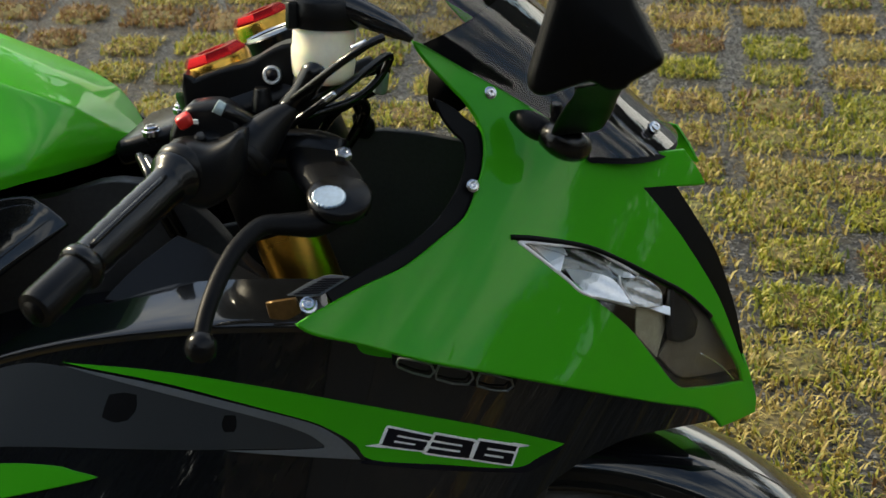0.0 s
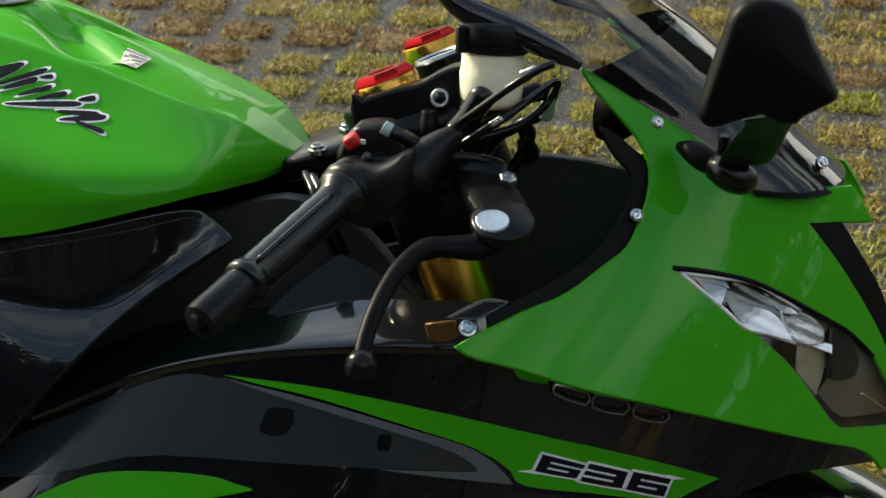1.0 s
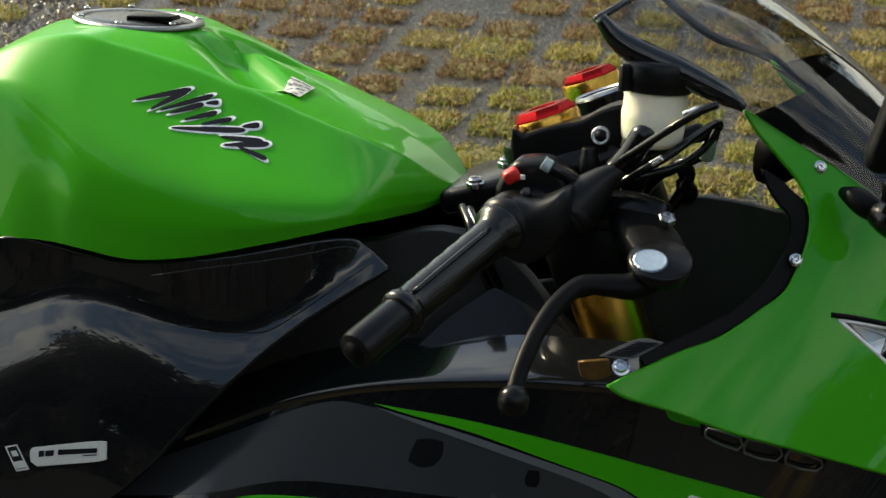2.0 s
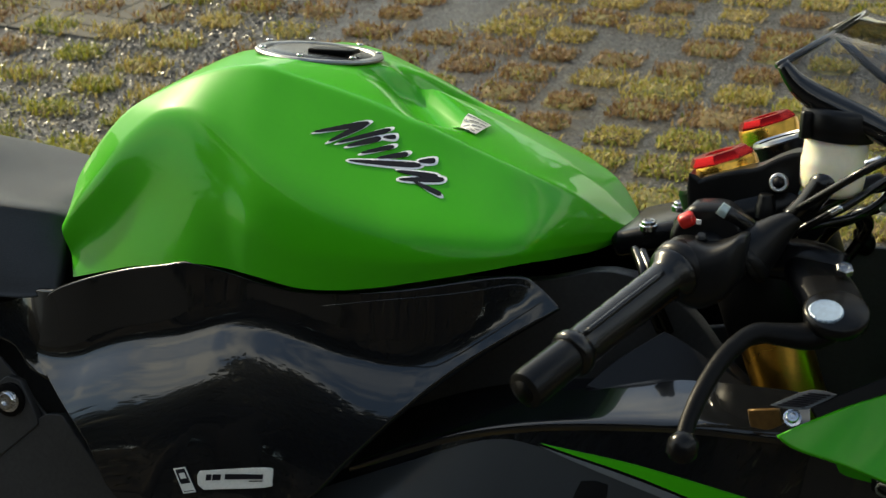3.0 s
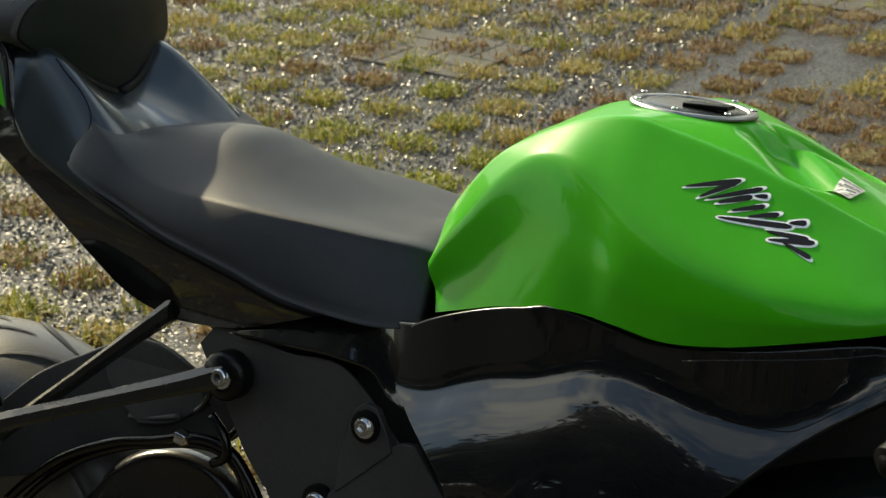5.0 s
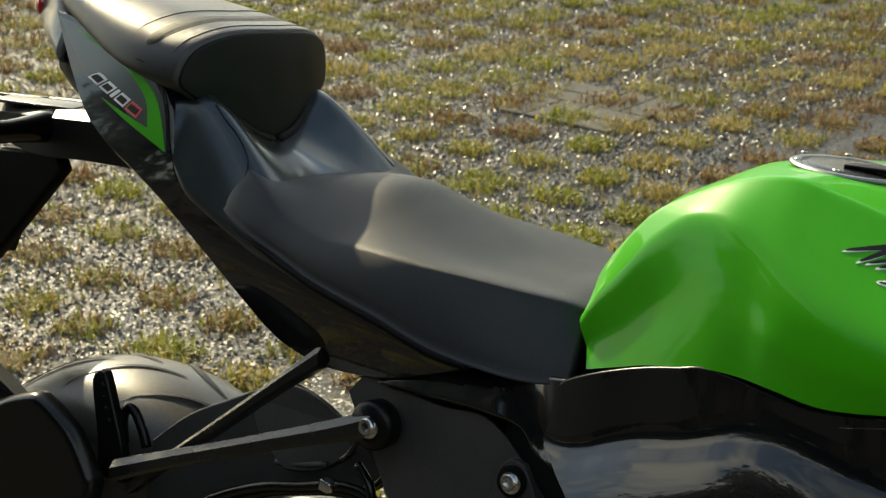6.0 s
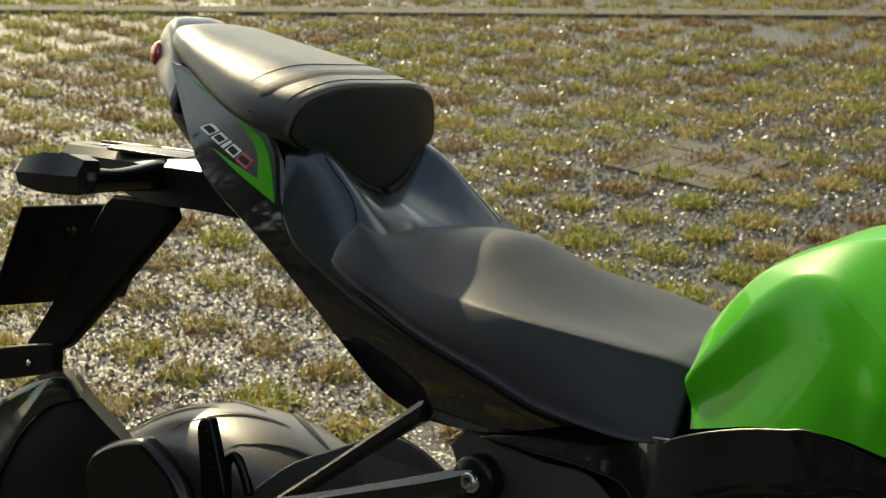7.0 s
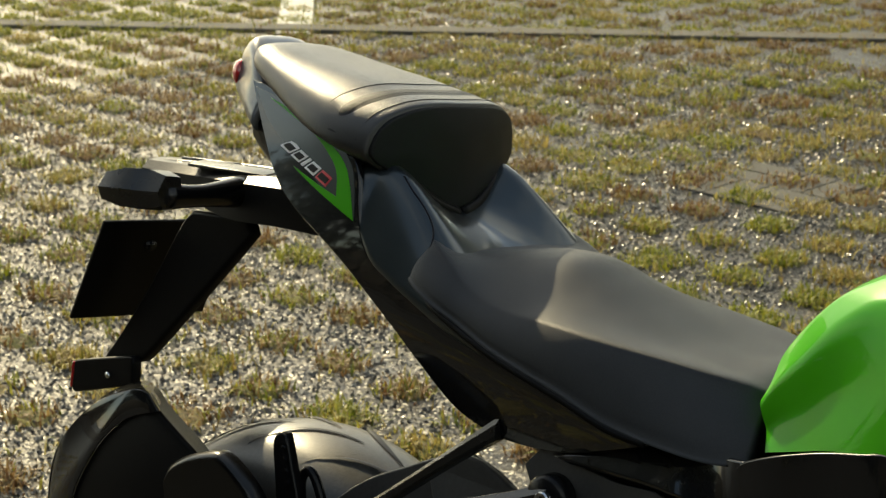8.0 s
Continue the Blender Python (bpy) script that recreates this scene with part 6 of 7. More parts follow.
# cables
cables = [
    ([(-0.2753, -0.1830, 0.9001), (-0.2688, -0.1850, 0.9049), (-0.2523, -0.2000, 0.9187), (-0.2303, -0.2150, 0.9372), (-0.2105, -0.2150, 0.9511), (-0.1992, -0.2100, 0.9563)], 0.0030),
    ([(-0.2776, -0.1680, 0.8801), (-0.2717, -0.1650, 0.8831), (-0.2528, -0.1650, 0.8966), (-0.2389, -0.1600, 0.9055), (-0.2276, -0.1500, 0.9139), (-0.2172, -0.1300, 0.9210), (-0.2087, -0.1100, 0.9252), (-0.2057, -0.1000, 0.9223), (-0.2128, -0.1000, 0.9085), (-0.2220, -0.1100, 0.8990), (-0.2345, -0.1250, 0.8926), (-0.2562, -0.1400, 0.8869), (-0.2725, -0.1600, 0.8829)], 0.0032),
    ([(-0.2740, -0.1500, 0.8873), (-0.2592, -0.1500, 0.8986), (-0.2478, -0.1400, 0.9057), (-0.2311, -0.1200, 0.9114), (-0.2182, -0.1000, 0.9127), (-0.2096, -0.0900, 0.9165), (-0.2117, -0.0850, 0.9058), (-0.2221, -0.0800, 0.8920), (-0.2388, -0.0700, 0.8841), (-0.2579, -0.0600, 0.8654), (-0.2682, -0.0500, 0.8467)], 0.0036),
    ([(-0.2718, -0.1500, 0.8830), (-0.2575, -0.1300, 0.8861), (-0.2428, -0.1100, 0.8850), (-0.2320, -0.0900, 0.8882), (-0.2275, -0.0700, 0.8777), (-0.2328, -0.0600, 0.8618)], 0.0040),
    ([(-0.405, -0.09, 0.838), (-0.392, -0.115, 0.828), (-0.386, -0.12, 0.808), (-0.375, -0.11, 0.78)], 0.004),
    ([(-0.398, -0.095, 0.838), (-0.384, -0.118, 0.826), (-0.378, -0.12, 0.806), (-0.368, -0.11, 0.78)], 0.004),
]
for line, r in cables:
    part("cable", tube(line, r, 7, 12), RUBBER, bar, "black control cable")
for line in ([(-0.2239, -0.1920, 0.9441), (-0.2186, -0.1920, 0.9467), (-0.2130, -0.1920, 0.9494)], [(-0.2473, -0.1720, 0.9020), (-0.2433, -0.1710, 0.9045), (-0.2389, -0.1700, 0.9078)]):
    part("cable_ferrule", tube(line, 0.0028, 3, 10), STEEL, bar, "bright steel cable ferrule")
part("cable_adjuster", tube([(-0.2385, -0.1400, 0.9112), (-0.2300, -0.1300, 0.9162), (-0.2175, -0.1200, 0.9218)], [0.0045, 0.0068, 0.0062], 5, 14), CONTROL, bar, "black cable adjuster")
part("wiring_loom", tube([(-0.2375, -0.0500, 0.8794), (-0.2318, -0.0500, 0.8658), (-0.2371, -0.0500, 0.8550), (-0.2451, -0.0500, 0.8421)], [0.005, 0.0058, 0.005, 0.0045], 5, 12), RUBBER, bar, "taped wiring loom")
part("loom_tape", tube([(-0.2366, -0.0400, 0.8669), (-0.2317, -0.0450, 0.8574), (-0.2329, -0.0500, 0.8528)], [0.006, 0.009, 0.007], 4, 12), MATTE, bar)
part("connector", block((0.011, 0.012, 0.022), (-0.2138, -0.0850, 0.9022), (10, 8, 0), 0.004), ADJUSTER, bar, "pale cable sleeve")
part("meter_bracket", loft([[(x - 0.014, y, z - 0.02), (x - 0.014, y, z + 0.016), (x + 0.016, y, z + 0.02), (x + 0.016, y, z - 0.016)] for x, y, z in ((-0.168, 0.015, 0.88), (-0.165, 0.03, 0.88), (-0.16, 0.05, 0.878))], 4, 3), MATTE, inner, "black bracket behind the screen")

# ---- front mudguard and wheel ----
FRONT_X, FRONT_Z, FRONT_R = -0.06, 0.285, 0.292
front_wheel = part("front_wheel", tyre(FRONT_X, FRONT_Z, FRONT_R, 0.06), TYRE, motorcycle, "front tyre")


def arc_guard(cx, cz, r, half, a0, a1, thick=0.004):
    rings = []
    for k in range(9):
        a = radians(a0 + (a1 - a0) * k / 8)
        ring = []
        for y, d in ((-half, -0.035), (-half * 0.96, -0.012), (-half * 0.6, 0.002), (0, 0.006), (half * 0.6, 0.002), (half * 0.96, -0.012), (half, -0.035), (half - thick, -0.035), (0, -0.002), (-half + thick, -0.035)):
            ring.append((cx + (r + d) * math.cos(a), y, cz + (r + d) * math.sin(a)))
        rings.append(ring)
    return loft(rings, 2, 4)


part("front_mudguard", arc_guard(FRONT_X, FRONT_Z, FRONT_R + 0.022, 0.072, 20, 125), BLACK, motorcycle, "glossy black front mudguard")

# ---- rear end ----
part("wheel_rim", turned([(0.03, -0.06), (0.06, -0.05), (0.19, -0.055), (0.205, -0.075), (0.205, 0.075), (0.19, 0.055), (0.06, 0.05), (0.03, 0.06)], (WHEEL_X, 0, WHEEL_Z), (0, 1, 0), 48), DARK, rear_wheel, "black wheel rim")


def groove(a0, a1, y0, y1, bow):
    """A tread groove as a thin dark strip just proud of the rubber."""
    rows = []
    for k in range(13):
        s = k / 12
        a = radians(a0 + (a1 - a0) * s)
        y = y0 + (y1 - y0) * s + bow * math.sin(math.pi * s)
        w = 0.0035 * math.sin(math.pi * min(1, s * 1.15 + 0.03)) + 0.0008
        drop = 0.0005 + 0.018 * (abs(y) / 0.0666) ** 2.6 if abs(y) < 0.0666 else 0.0185 + (abs(y) - 0.0666) * 1.0
        r = WHEEL_R - drop + 0.0014
        c, sn = math.cos(a), math.sin(a)
        t = Vector((-sn, 0, c))
        p = Vector((WHEEL_X + r * c, y, WHEEL_Z + r * sn))
        side = Vector((0, 1, 0)) * w
        rows.append([tuple(p - side), tuple(p - side * 0.4 + Vector((c, 0, sn)) * 0.0003), tuple(p + side * 0.4 + Vector((c, 0, sn)) * 0.0003), tuple(p + side)])
    return loft(rows, 1, 1, closed=False)


for k in range(18):
    a = k * 20
    part("tread_groove", groove(a, a + 26, -0.005 - 0.01 * (k % 2), -0.078, 0.014), INK, rear_wheel)
    part("tread_groove", groove(a + 9, a + 35, 0.005, 0.078, -0.014), INK, rear_wheel)
hugger = part("rear_hugger", arc_guard(WHEEL_X, WHEEL_Z, WHEEL_R + 0.014, 0.098, -8, 50), FRAMEGREY, motorcycle, "matte black rear hugger over the tyre")
swing = part("swingarm", loft([[(x, y - 0.022, z - h), (x, y - 0.024, z + h), (x, y + 0.02, z + h), (x, y + 0.02, z - h)] for x, y, z, h in ((-1.55, -0.115, 0.30, 0.028), (-1.40, -0.12, 0.34, 0.04), (-1.20, -0.115, 0.40, 0.055), (-1.02, -0.10, 0.43, 0.06))], 4, 5), SATIN, motorcycle, "satin black swingarm")
plate = panel("footpeg_plate", [(-0.943, 0.664), (-0.930, 0.662), (-0.915, 0.639), (-0.910, 0.627), (-0.964, 0.577), (-0.964, 0.601), (-0.958, 0.634), (-0.953, 0.654)], lambda x, z: sub_width(x, z) - 0.006, FRAMEGREY, subframe, "satin black footpeg plate", thick=0.008)
panel("lower_frame_plate", [(-0.970, 0.574), (-0.911, 0.630), (-0.887, 0.638), (-0.849, 0.598), (-0.822, 0.568), (-0.978, 0.527)], lambda x, z: sub_width(x, z) - 0.004, FRAMEGREY, subframe, "satin black lower frame plate", thick=0.008)
for x, y, z, r in ((-0.938, -0.157, 0.645, 0.008), (-0.985, -0.155, 0.560, 0.0085), (-1.098, -0.160, 0.656, 0.0085)):
    crisp(part("bolt_seat", turned([(r * 1.9, -0.01), (r * 1.9, 0.001), (r * 1.5, 0.002), (0, 0.002)], (x, y + 0.002, z), (0, -1, 0.05), 24), MATTE, subframe))
    bolt((x, y, z), (0, -1, 0.08), r, subframe, STEEL)
bracket = new("pillion_footrest_bracket")
bracket.parent = motorcycle
tagged(bracket, "black forked bracket of the pillion footrest")


def flat_arm(rows):
    """A flat cast bar with a chamfered upper edge."""
    return loft([[(x, y - 0.007, z - h), (x, y - 0.010, z - h * 0.6), (x, y - 0.010, z + h * 0.35), (x, y - 0.003, z + h), (x, y + 0.009, z + h), (x, y + 0.009, z - h)] for x, y, z, h in rows], 1, 6)


crisp(part("upper_arm", flat_arm([(-1.184, -0.126, 0.700, 0.0130), (-1.222, -0.138, 0.666, 0.0100), (-1.277, -0.153, 0.615, 0.0085), (-1.343, -0.170, 0.555, 0.0085), (-1.377, -0.178, 0.524, 0.0100)]), SATIN, bracket, "black upper bracket arm"), 25)
crisp(part("lower_arm", flat_arm([(-1.097, -0.152, 0.659, 0.0150), (-1.139, -0.158, 0.641, 0.0115), (-1.218, -0.170, 0.610, 0.0095), (-1.313, -0.184, 0.572, 0.0095), (-1.388, -0.192, 0.540, 0.0120)]), SATIN, bracket, "black lower bracket arm"), 25)
part("arm_joint", turned([(0.02, -0.012), (0.024, -0.008), (0.024, 0.008), (0.02, 0.012)], (-1.098, -0.148, 0.656), (0, 1, 0), 24), DARK, bracket)
panel("footrest", [(-1.530, 0.470), (-1.536, 0.538), (-1.5406, 0.5557), (-1.5317, 0.571), (-1.507, 0.5876), (-1.473, 0.6004), (-1.4595, 0.5998), (-1.436, 0.589), (-1.412, 0.572), (-1.385, 0.535), (-1.40, 0.47)], lambda x, z: -0.24, RUBBER, bracket, "black rubber pillion footrest", thick=0.022, bevel=0.008)
panel("hinge_post", [(-1.448, 0.612), (-1.446, 0.624), (-1.4405, 0.628), (-1.4349, 0.627), (-1.4214, 0.595), (-1.405, 0.554), (-1.400, 0.52), (-1.432, 0.52), (-1.436, 0.56)], lambda x, z: -0.172, DARK, bracket, "black ribbed heel guard post", thick=0.012, bevel=0.003, sharp=30)
for k in range(4):
    part("post_rib", block((0.006, 0.006, 0.005), (-1.432 + 0.004 * k, -0.171, 0.616 - 0.012 * k), (0, 20, 0), 0.001), DARK, bracket)
part("hinge_loop", tube([(-1.4183, -0.15, 0.553), (-1.4225, -0.15, 0.578), (-1.416, -0.15, 0.592), (-1.406, -0.15, 0.590), (-1.394, -0.15, 0.574), (-1.386, -0.15, 0.556)], 0.0055, 5, 10), DARK, bracket, "black cast hinge loop")

silencer = new("silencer")
silencer.parent = motorcycle
tagged(silencer, "short angular black exhaust silencer")


def slanted_shell(line, steps):
    """A shell whose face keeps one outline while its body runs inwards and backwards."""
    c = np.mean(np.array(line), 0)
    return loft([[(c[0] + (q[0] - c[0]) * k + dx, y, c[1] + (q[1] - c[1]) * k + dz) for q in outline(line, 3, 30)] for y, k, dx, dz in steps], 1, 3)


SHELL = [(-1.778, 0.392), (-1.779, 0.461), (-1.778, 0.497), (-1.768, 0.528), (-1.7465, 0.558), (-1.7144, 0.590), (-1.6818, 0.612), (-1.6396, 0.6294), (-1.623, 0.629), (-1.6035, 0.614), (-1.563, 0.595), (-1.533, 0.582), (-1.498, 0.562), (-1.464, 0.530), (-1.440, 0.480), (-1.470, 0.380), (-1.62, 0.35)]
BAND = [(-1.780, 0.392), (-1.781, 0.461), (-1.780, 0.498), (-1.770, 0.529), (-1.748, 0.560), (-1.7155, 0.592), (-1.682, 0.614), (-1.6396, 0.6315), (-1.621, 0.631), (-1.601, 0.6155), (-1.650, 0.595), (-1.690, 0.560), (-1.720, 0.514), (-1.737, 0.470), (-1.742, 0.392)]
crisp(part("silencer_body", slanted_shell(SHELL, ((-0.200, 0.96, 0, 0), (-0.1985, 0.985, 0, 0), (-0.195, 1.0, 0, 0), (-0.16, 0.96, -0.040, -0.008), (-0.10, 0.84, -0.092, -0.014))), MATTE, silencer, "matte black silencer shell"), 50)
crisp(part("silencer_end", slanted_shell(BAND, ((-0.2025, 0.975, 0, 0), (-0.2015, 0.99, 0, 0), (-0.199, 1.0, 0, 0), (-0.16, 0.965, -0.041, -0.008), (-0.11, 0.87, -0.084, -0.013))), BLACK, silencer, "glossy black silencer end band"), 50)

# number plate carrier
carrier = new("plate_carrier")
carrier.parent = motorcycle
tagged(carrier, "black plastic number plate carrier with indicator")
crisp(part("carrier_tray", loft([[(x, -w, z0), (x, -w, z1 - 0.010), (x, -w * 0.72, z1), (x, -w * 0.30, z1 + 0.003), (x, w * 0.30, z1 + 0.003), (x, w * 0.72, z1), (x, w, z1 - 0.010), (x, w, z0), (x, 0, z0 - 0.008)] for x, w, z0, z1 in ((-1.52, 0.060, 0.822, 0.876), (-1.60, 0.060, 0.818, 0.872), (-1.66, 0.058, 0.812, 0.867), (-1.72, 0.050, 0.814, 0.862), (-1.80, 0.040, 0.834, 0.855), (-1.86, 0.036, 0.838, 0.850))], 1, 2), CONTROL, carrier, "black faceted tray under the tail"), 20)
crisp(part("tray_plate", block((0.13, 0.030, 0.004), (-1.70, -0.030, 0.8665), (8, -3.5, 2), 0.0012), SATIN, carrier, "satin black upper plate"), 30)
crisp(part("tray_plate", block((0.10, 0.026, 0.004), (-1.78, 0.012, 0.8605), (-4, -5, -2), 0.0012), SATIN, carrier), 30)
for y in (-0.018, 0.012):
    part("tray_rib", tube([(-1.60, y, 0.872), (-1.72, y, 0.864), (-1.84, y * 0.8, 0.851)], 0.004, 4, 8), SATIN, carrier)
bolt((-1.66, -0.03, 0.866), (0, -0.2, 1), 0.006, carrier, DARK)
panel("strut", [(-1.756, 0.8003), (-1.6642, 0.8098), (-1.6554, 0.7959), (-1.7368, 0.7027), (-1.8115, 0.6188), (-1.8288, 0.6029), (-1.8937, 0.587), (-1.8697, 0.618), (-1.8201, 0.695), (-1.7737, 0.7794)], lambda x, z: -0.040, MATTE, carrier, "black plastic strut", thick=0.016, bevel=0.005, sharp=15)
part("number_plate", block((0.006, 0.20, 0.150), (-1.876, 0.015, 0.706), (0, 24, -8), 0.002), MATTE, carrier, "blank dark back of the number plate")
part("plate_bolt", turned([(0.008, 0), (0.008, 0.005), (0, 0.006)], (-1.862, -0.01, 0.74), (1, -0.3, 0.1), 14), DARK, carrier)
panel("reflector_bracket", [(-1.936, 0.5735), (-1.862, 0.595), (-1.828, 0.604), (-1.8255, 0.5753), (-1.830, 0.571), (-1.934, 0.5365), (-1.938, 0.540)], lambda x, z: -0.052, MATTE, carrier, "black reflector bracket", thick=0.014, bevel=0.003, sharp=20)
part("reflector", block((0.005, 0.014, 0.035), (-1.9405, -0.045, 0.5555), (0, 0, -6), 0.002), LENSRED, carrier, "red reflector")
part("reflector_screw", turned([(0.004, 0), (0.004, 0.003), (0, 0.0035)], (-1.868, -0.052, 0.573), (0, -1, 0), 12), STEEL, carrier)
indicator = part("indicator", loft([[(x, y - a * 0.8, z), (x, y - a * 0.3, z + b), (x, y + a * 0.8, z + b * 0.9), (x, y + a, z), (x, y + a * 0.5, z - b), (x, y - a * 0.5, z - b * 0.9)] for x, y, z, a, b in ((-1.752, -0.188, 0.842, 0.006, 0.004), (-1.738, -0.186, 0.843, 0.02, 0.016), (-1.71, -0.18, 0.846, 0.026, 0.023), (-1.68, -0.17, 0.848, 0.026, 0.024), (-1.664, -0.162, 0.849, 0.02, 0.018))], 1, 1), SATIN, carrier, "black pointed turn indicator")
crisp(indicator, 25)
part("indicator_stem", tube([(-1.675, -0.16, 0.842), (-1.668, -0.11, 0.842), (-1.665, -0.04, 0.846)], [0.016, 0.013, 0.02], 4, 12), RUBBER, indicator)

# hoses beside the swingarm
hoses = [
    ([(-1.3956, -0.118, 0.4446), (-1.3684, -0.118, 0.4719), (-1.3196, -0.118, 0.5111), (-1.2568, -0.118, 0.542), (-1.2066, -0.118, 0.5563), (-1.1686, -0.118, 0.5684), (-1.1363, -0.118, 0.5728), (-1.109, -0.118, 0.5665), (-1.0889, -0.118, 0.5469), (-1.0741, -0.118, 0.526)], 0.0058),
    ([(-1.3765, -0.112, 0.4481), (-1.3472, -0.112, 0.4768), (-1.3011, -0.112, 0.5118), (-1.2501, -0.112, 0.537), (-1.2055, -0.112, 0.5509), (-1.1673, -0.112, 0.5613), (-1.1348, -0.112, 0.5639), (-1.1099, -0.112, 0.5535), (-1.0949, -0.112, 0.5324), (-1.0894, -0.112, 0.5179)], 0.0048),
    ([(-1.135, -0.12, 0.60), (-1.115, -0.125, 0.585), (-1.112, -0.125, 0.565), (-1.13, -0.12, 0.552)], 0.005),
]
for line, r in hoses:
    part("hose", tube(line, r, 6, 10), RUBBER, swing, "black rubber hose")
crisp(part("hose_clip", block((0.014, 0.016, 0.012), (-1.1667, -0.122, 0.5703), (0, 10, 0), 0.002), STEEL, swing, "bright steel hose clip"))
part("brake_cup", turned([(0.085, -0.02), (0.108, -0.012), (0.112, 0.0), (0.106, 0.012), (0.098, 0.016), (0.095, 0.012), (0.0, 0.014)], (-1.205, -0.09, 0.425), (0.1, -1, 0.30), 48), SATIN, swing, "satin black round cover")
panel("hugger_side", [(-1.4251, 0.5423), (-1.3834, 0.5788), (-1.3363, 0.6062), (-1.256, 0.6427), (-1.1821, 0.6224), (-1.1481, 0.6074), (-1.1215, 0.5796), (-1.1447, 0.5638), (-1.1879, 0.5503), (-1.2383, 0.5406), (-1.2956, 0.5235), (-1.3537, 0.4861), (-1.4211, 0.4613)], lambda x, z: -0.092 + 0.12 * (z - 0.60), FRAMEGREY, hugger, "dull black moulded side of the hugger", thick=0.008, bevel=0.003)
panel("hugger_facet", [(-1.298, 0.6189), (-1.2587, 0.6383), (-1.1898, 0.6201), (-1.1608, 0.6008), (-1.1977, 0.5749), (-1.2366, 0.5655), (-1.2775, 0.5897)], lambda x, z: -0.096 + 0.30 * (z - 0.60), FRAMEGREY, hugger, thick=0.006, bevel=0.002)
part("guard_loop", tube([(-1.1283, -0.104, 0.6233), (-1.1151, -0.104, 0.6183), (-1.1104, -0.104, 0.6055), (-1.1135, -0.104, 0.5913), (-1.1247, -0.104, 0.5772), (-1.1387, -0.104, 0.5697)], 0.0035, 5, 8), SATIN, swing, "black moulded loop of the hose guard")
part("guard_loop", tube([(-1.1508, -0.104, 0.6217), (-1.1518, -0.104, 0.6133), (-1.159, -0.104, 0.6007), (-1.1671, -0.104, 0.5924)], 0.003, 5, 8), SATIN, swing)
for line in ([(-1.278, -0.060, 0.639), (-1.234, -0.060, 0.629), (-1.194, -0.060, 0.611)], [(-1.252, -0.102, 0.568), (-1.219, -0.102, 0.574), (-1.186, -0.102, 0.583)]):
    part("guard_fin", tube(line, 0.004, 4, 8, 0.5), FRAMEGREY, hugger)
# ---- pavement details ----
def patch(x, y, turn):
    """Solid paver patch: blocks laid in a basket pattern, flush with the ground."""
    paving = new("paver_patch")
    paving.matrix_basis = pose(x, y, 0.0, 0, 0, turn)
    tagged(paving, "small patch of weathered grey concrete pavers", "pavers", group="paver patches", kind="structure")
    for i in range(2):
        for j in range(2):
            for k in range(2):
                cx, cy = (i - 0.5) * 0.2, (j - 0.5) * 0.2
                d = (k - 0.5) * 0.1
                size = (0.196, 0.096, 0.03) if (i + j) % 2 else (0.096, 0.196, 0.03)
                off = (cx, cy + d) if (i + j) % 2 else (cx + d, cy)
                part("paver", block(size, (off[0], off[1], -0.008 + 0.001 * k), (0, 0, 0), 0.004), PAVER, paving, smooth=False)
    return paving


PAVER = material("weathered_concrete", (0.075, 0.072, 0.062), rough=0.9, vary=0.3, grain=120, stain=6, bump=0.6, bump_scale=300)
KERB = material("pale_concrete", (0.085, 0.08, 0.066), rough=0.95, vary=0.25, grain=60, stain=3, bump=0.5, bump_scale=200)
PAINT = material("worn_white_paint", (0.62, 0.60, 0.55), rough=0.8, vary=0.2, grain=40, stain=5)
for x, y in ((-2.80, 3.20), (-1.9, 4.5)):
    patch(x, y, -4)
kerb = part("kerb_strip", block((9.0, 0.13, 0.05), (0, 0, 0), (0, 0, 0), 0.006), KERB, None, smooth=False)
kerb.matrix_basis = pose(-4.75, 4.68, -0.008, 0, 0, 37.6)
tagged(kerb, "narrow pale concrete edging strip set in the ground", "edging", kind="structure")
line = part("parking_line", block((0.15, 2.4, 0.03), (0, 0, 0), (0, 0, 0), 0.004), PAINT, None, smooth=False)
line.matrix_basis = pose(-6.39, 4.79, -0.006, 0, 0, 44.5)
tagged(line, "worn white parking line on concrete", "parking line", kind="structure")


# ---- trees, hedge and lane out of view, added to shape reflections and light ----
LEAF = vary_material("tree_leaves", [(0.010, 0.018, 0.005), (0.020, 0.032, 0.008), (0.032, 0.042, 0.011), (0.05, 0.045, 0.014)], 0.6, 0.25)
BARK = material("tree_bark", (0.045, 0.036, 0.028), rough=0.9, vary=0.4, grain=60, stain=8, bump=0.8, bump_scale=80)


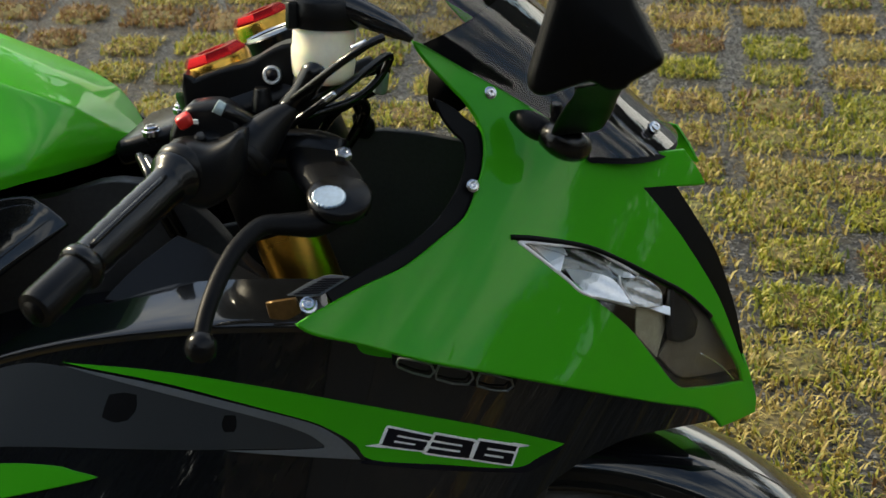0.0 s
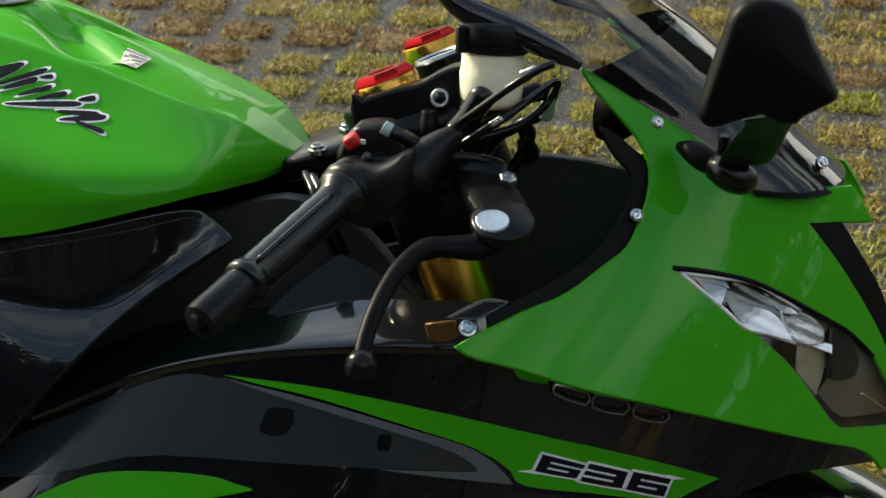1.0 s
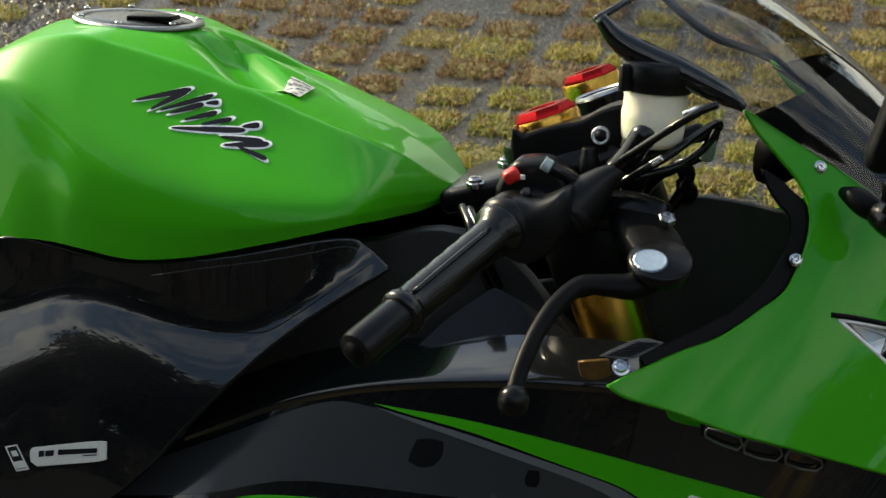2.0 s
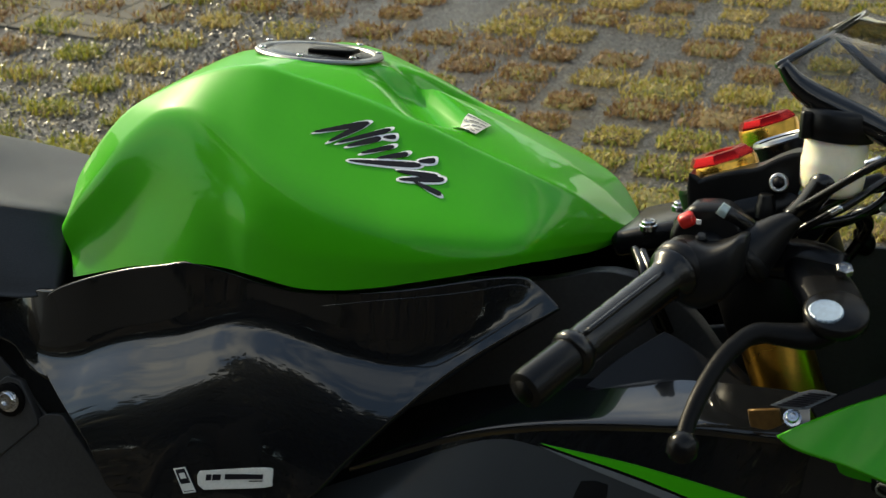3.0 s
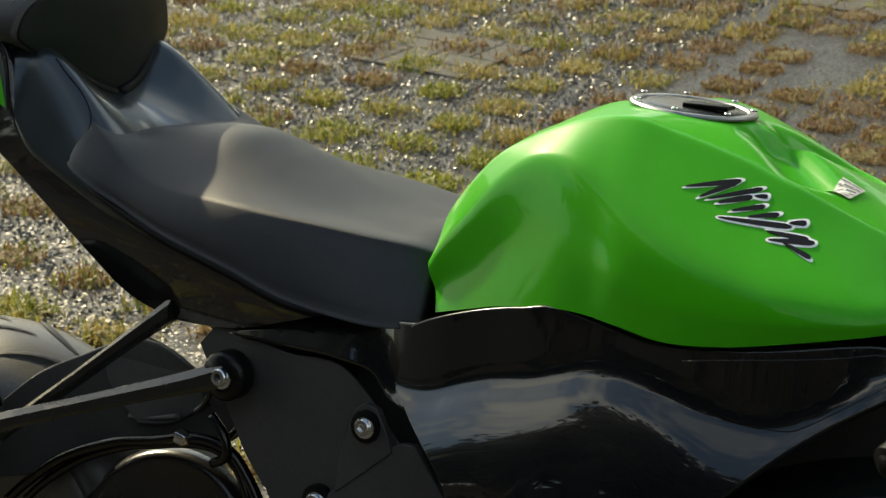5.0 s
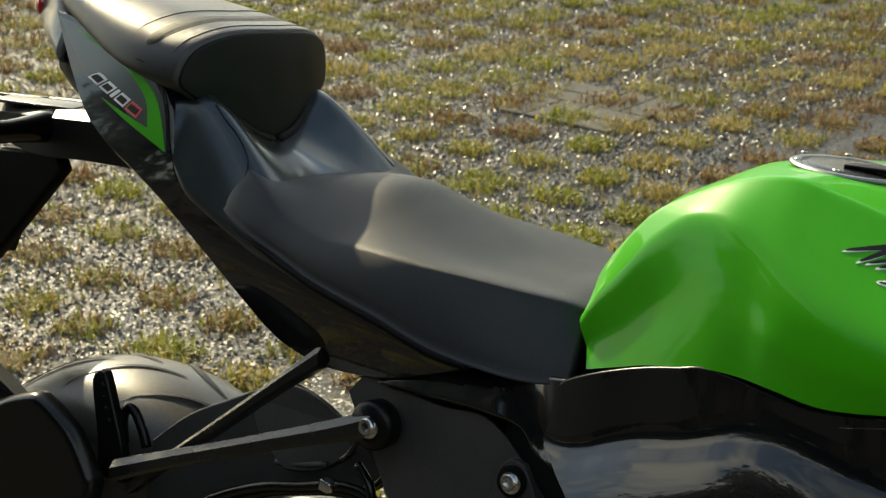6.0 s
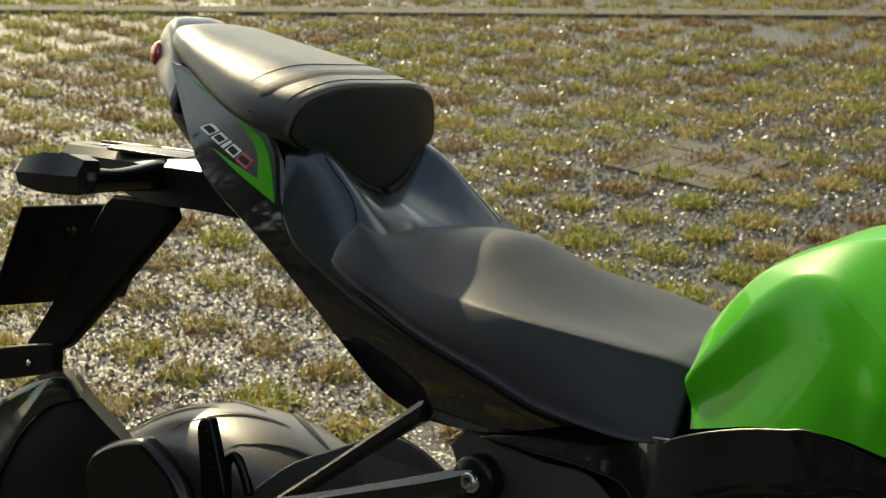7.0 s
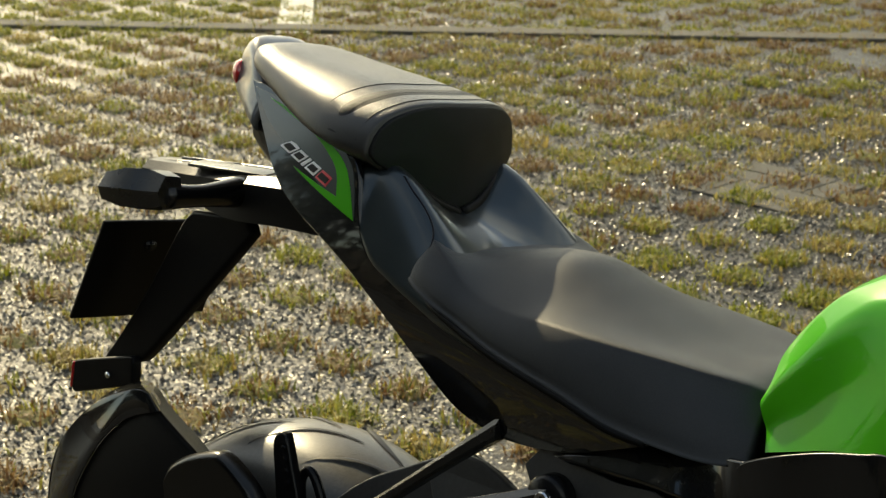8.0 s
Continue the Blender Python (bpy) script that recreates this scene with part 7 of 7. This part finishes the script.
def tree():
    base = new("tree")
    tagged(base, "unseen leafy tree with a dark bare trunk, added for reflections", "tree", group="trees beside the car park")
    trunk = [(0, 0, 0), (0.05, 0.03, 1.2), (-0.04, 0.05, 2.4), (0.06, 0.0, 3.8), (0.0, 0.05, 5.4)]
    part("trunk", tube(trunk, [0.20, 0.16, 0.14, 0.10, 0.05], 5, 12), BARK, base)
    tips = []
    for k in range(11):
        a, h = k * 2.4, 2.0 + 0.32 * k
        r = rng.uniform(1.2, 2.0) * (1 - 0.05 * k)
        tip = (r * math.cos(a), r * math.sin(a), h + rng.uniform(0.6, 1.3))
        part("limb", tube([(0, 0, h - 0.3), (tip[0] * 0.45, tip[1] * 0.45, h + 0.2), tip], [0.06, 0.04, 0.015], 4, 8), BARK, base)
        tips.append(tip)
    n = 9000
    centres = np.array(tips + [(0, 0, 5.8), (0.6, 0.3, 5.2), (-0.5, -0.4, 4.8)])
    pick = centres[rng.integers(0, len(centres), n)]
    at = pick + rng.normal(0, 0.42, (n, 3)) * (1, 1, 0.8)
    d1 = rng.normal(0, 1, (n, 3))
    d1 /= np.linalg.norm(d1, axis=1)[:, None]
    d2 = np.cross(d1, rng.normal(0, 1, (n, 3)))
    d2 /= np.linalg.norm(d2, axis=1)[:, None]
    s = rng.uniform(0.10, 0.19, (n, 1))
    v = np.stack([at - d1 * s, at + d2 * s * 0.5, at + d1 * s, at - d2 * s * 0.5], 1)
    me = bpy.data.meshes.new("crown")
    me.from_pydata(v.reshape(-1, 3).tolist(), [], (np.arange(n)[:, None] * 4 + np.arange(4)).tolist())
    me.materials.append(LEAF)
    crown = new("crown", me)
    crown.parent = base
    return base


first = tree()
first.matrix_basis = pose(-11.0, -16.0, 0, 0, 0, 20)
for x, y, turn, size in ((-8.6, -8.6, 20, 1.55), (-5.2, -10.6, 200, 1.35), (-12.0, -10.0, 120, 1.3), (-20.0, -12.5, 35, 1.1), (-17.8, -13.5, 215, 1.25), (-15.2, -13.0, 140, 1.05), (-12.6, -13.8, 330, 1.2), (-9.6, -13.2, 70, 1.1), (-6.8, -14.0, 260, 1.15), (-4.4, -13.0, 10, 1.0), (-1.6, -13.8, 185, 1.2), (1.8, -13.4, 110, 1.05), (-7.0, -17.0, 130, 1.25), (-3.5, -15.5, 250, 1.05), (0.5, -17.0, 75, 1.3), (4.5, -15.0, 310, 1.1), (8.5, -17.0, 100, 1.3), (12.5, -15.5, 10, 1.2), (16.0, -12.0, 170, 1.3), (19.0, -8.0, 50, 1.2), (20.5, -3.5, 280, 1.35), (21.0, 1.5, 200, 1.2), (20.0, 6.5, 90, 1.3), (-16.0, -15.0, 95, 1.3), (-4.5, 16.0, 15, 1.25), (-0.5, 14.5, 160, 1.1), (3.5, 16.5, 280, 1.3), (7.5, 14.0, 60, 1.15), (13.0, 12.5, 190, 1.2)):
    copy_thing(first, pose(x, y, 0, 0, 0, turn) @ Matrix.Scale(size, 4))


def hedge():
    """A thick clipped hedge beyond the lane, out of view, added for dark reflections."""
    base = new("hedge")
    tagged(base, "unseen dense dark green hedge added for dark reflections", "hedge", kind="structure")
    runs = [((-18, -9.0), (11, -9.0)), ((11, -9.0), (14.5, 3.0)), ((14.5, 3.0), (13.5, 12.0))]
    for (x0, y0), (x1, y1) in runs:
        length, turn = math.hypot(x1 - x0, y1 - y0), math.degrees(math.atan2(y1 - y0, x1 - x0))
        part("stems", block((length, 0.5, 2.0), ((x0 + x1) / 2, (y0 + y1) / 2, 1.0), (0, 0, turn), 0.1), BARK, base)
        n = int(length * 420)
        s = rng.uniform(0, 1, n)
        z = rng.uniform(0.0, 2.3, n) ** 0.9 + 0.25 * np.sin(s * length * 1.7)
        at = np.stack([x0 + (x1 - x0) * s + rng.normal(0, 0.32, n), y0 + (y1 - y0) * s + rng.normal(0, 0.32, n), np.maximum(0.05, z)], 1)
        d1 = rng.normal(0, 1, (n, 3))
        d1 /= np.linalg.norm(d1, axis=1)[:, None]
        d2 = np.cross(d1, rng.normal(0, 1, (n, 3)))
        d2 /= np.linalg.norm(d2, axis=1)[:, None]
        r = rng.uniform(0.05, 0.11, (n, 1))
        v = np.stack([at - d1 * r, at + d2 * r * 0.6, at + d1 * r, at - d2 * r * 0.6], 1)
        me = bpy.data.meshes.new("foliage")
        me.from_pydata(v.reshape(-1, 3).tolist(), [], (np.arange(n)[:, None] * 4 + np.arange(4)).tolist())
        me.materials.append(LEAF)
        new("foliage", me).parent = base


hedge()
# dark lane out of view, added so glossy panels mirror darker ground
UNSEEN_LANE = material("unseen_dark_lane", (0.035, 0.035, 0.036), rough=0.85, vary=0.3, grain=90, stain=1.5, bump=0.5, bump_scale=160, spec=0.2)
road = part("road", block((44, 5.0, 0.03), (-2, -6.0, -0.006), (0, 0, 0), 0.004), UNSEEN_LANE, None, smooth=False)
tagged(road, "unseen dark lane added to darken what the panels reflect", "road", kind="structure")
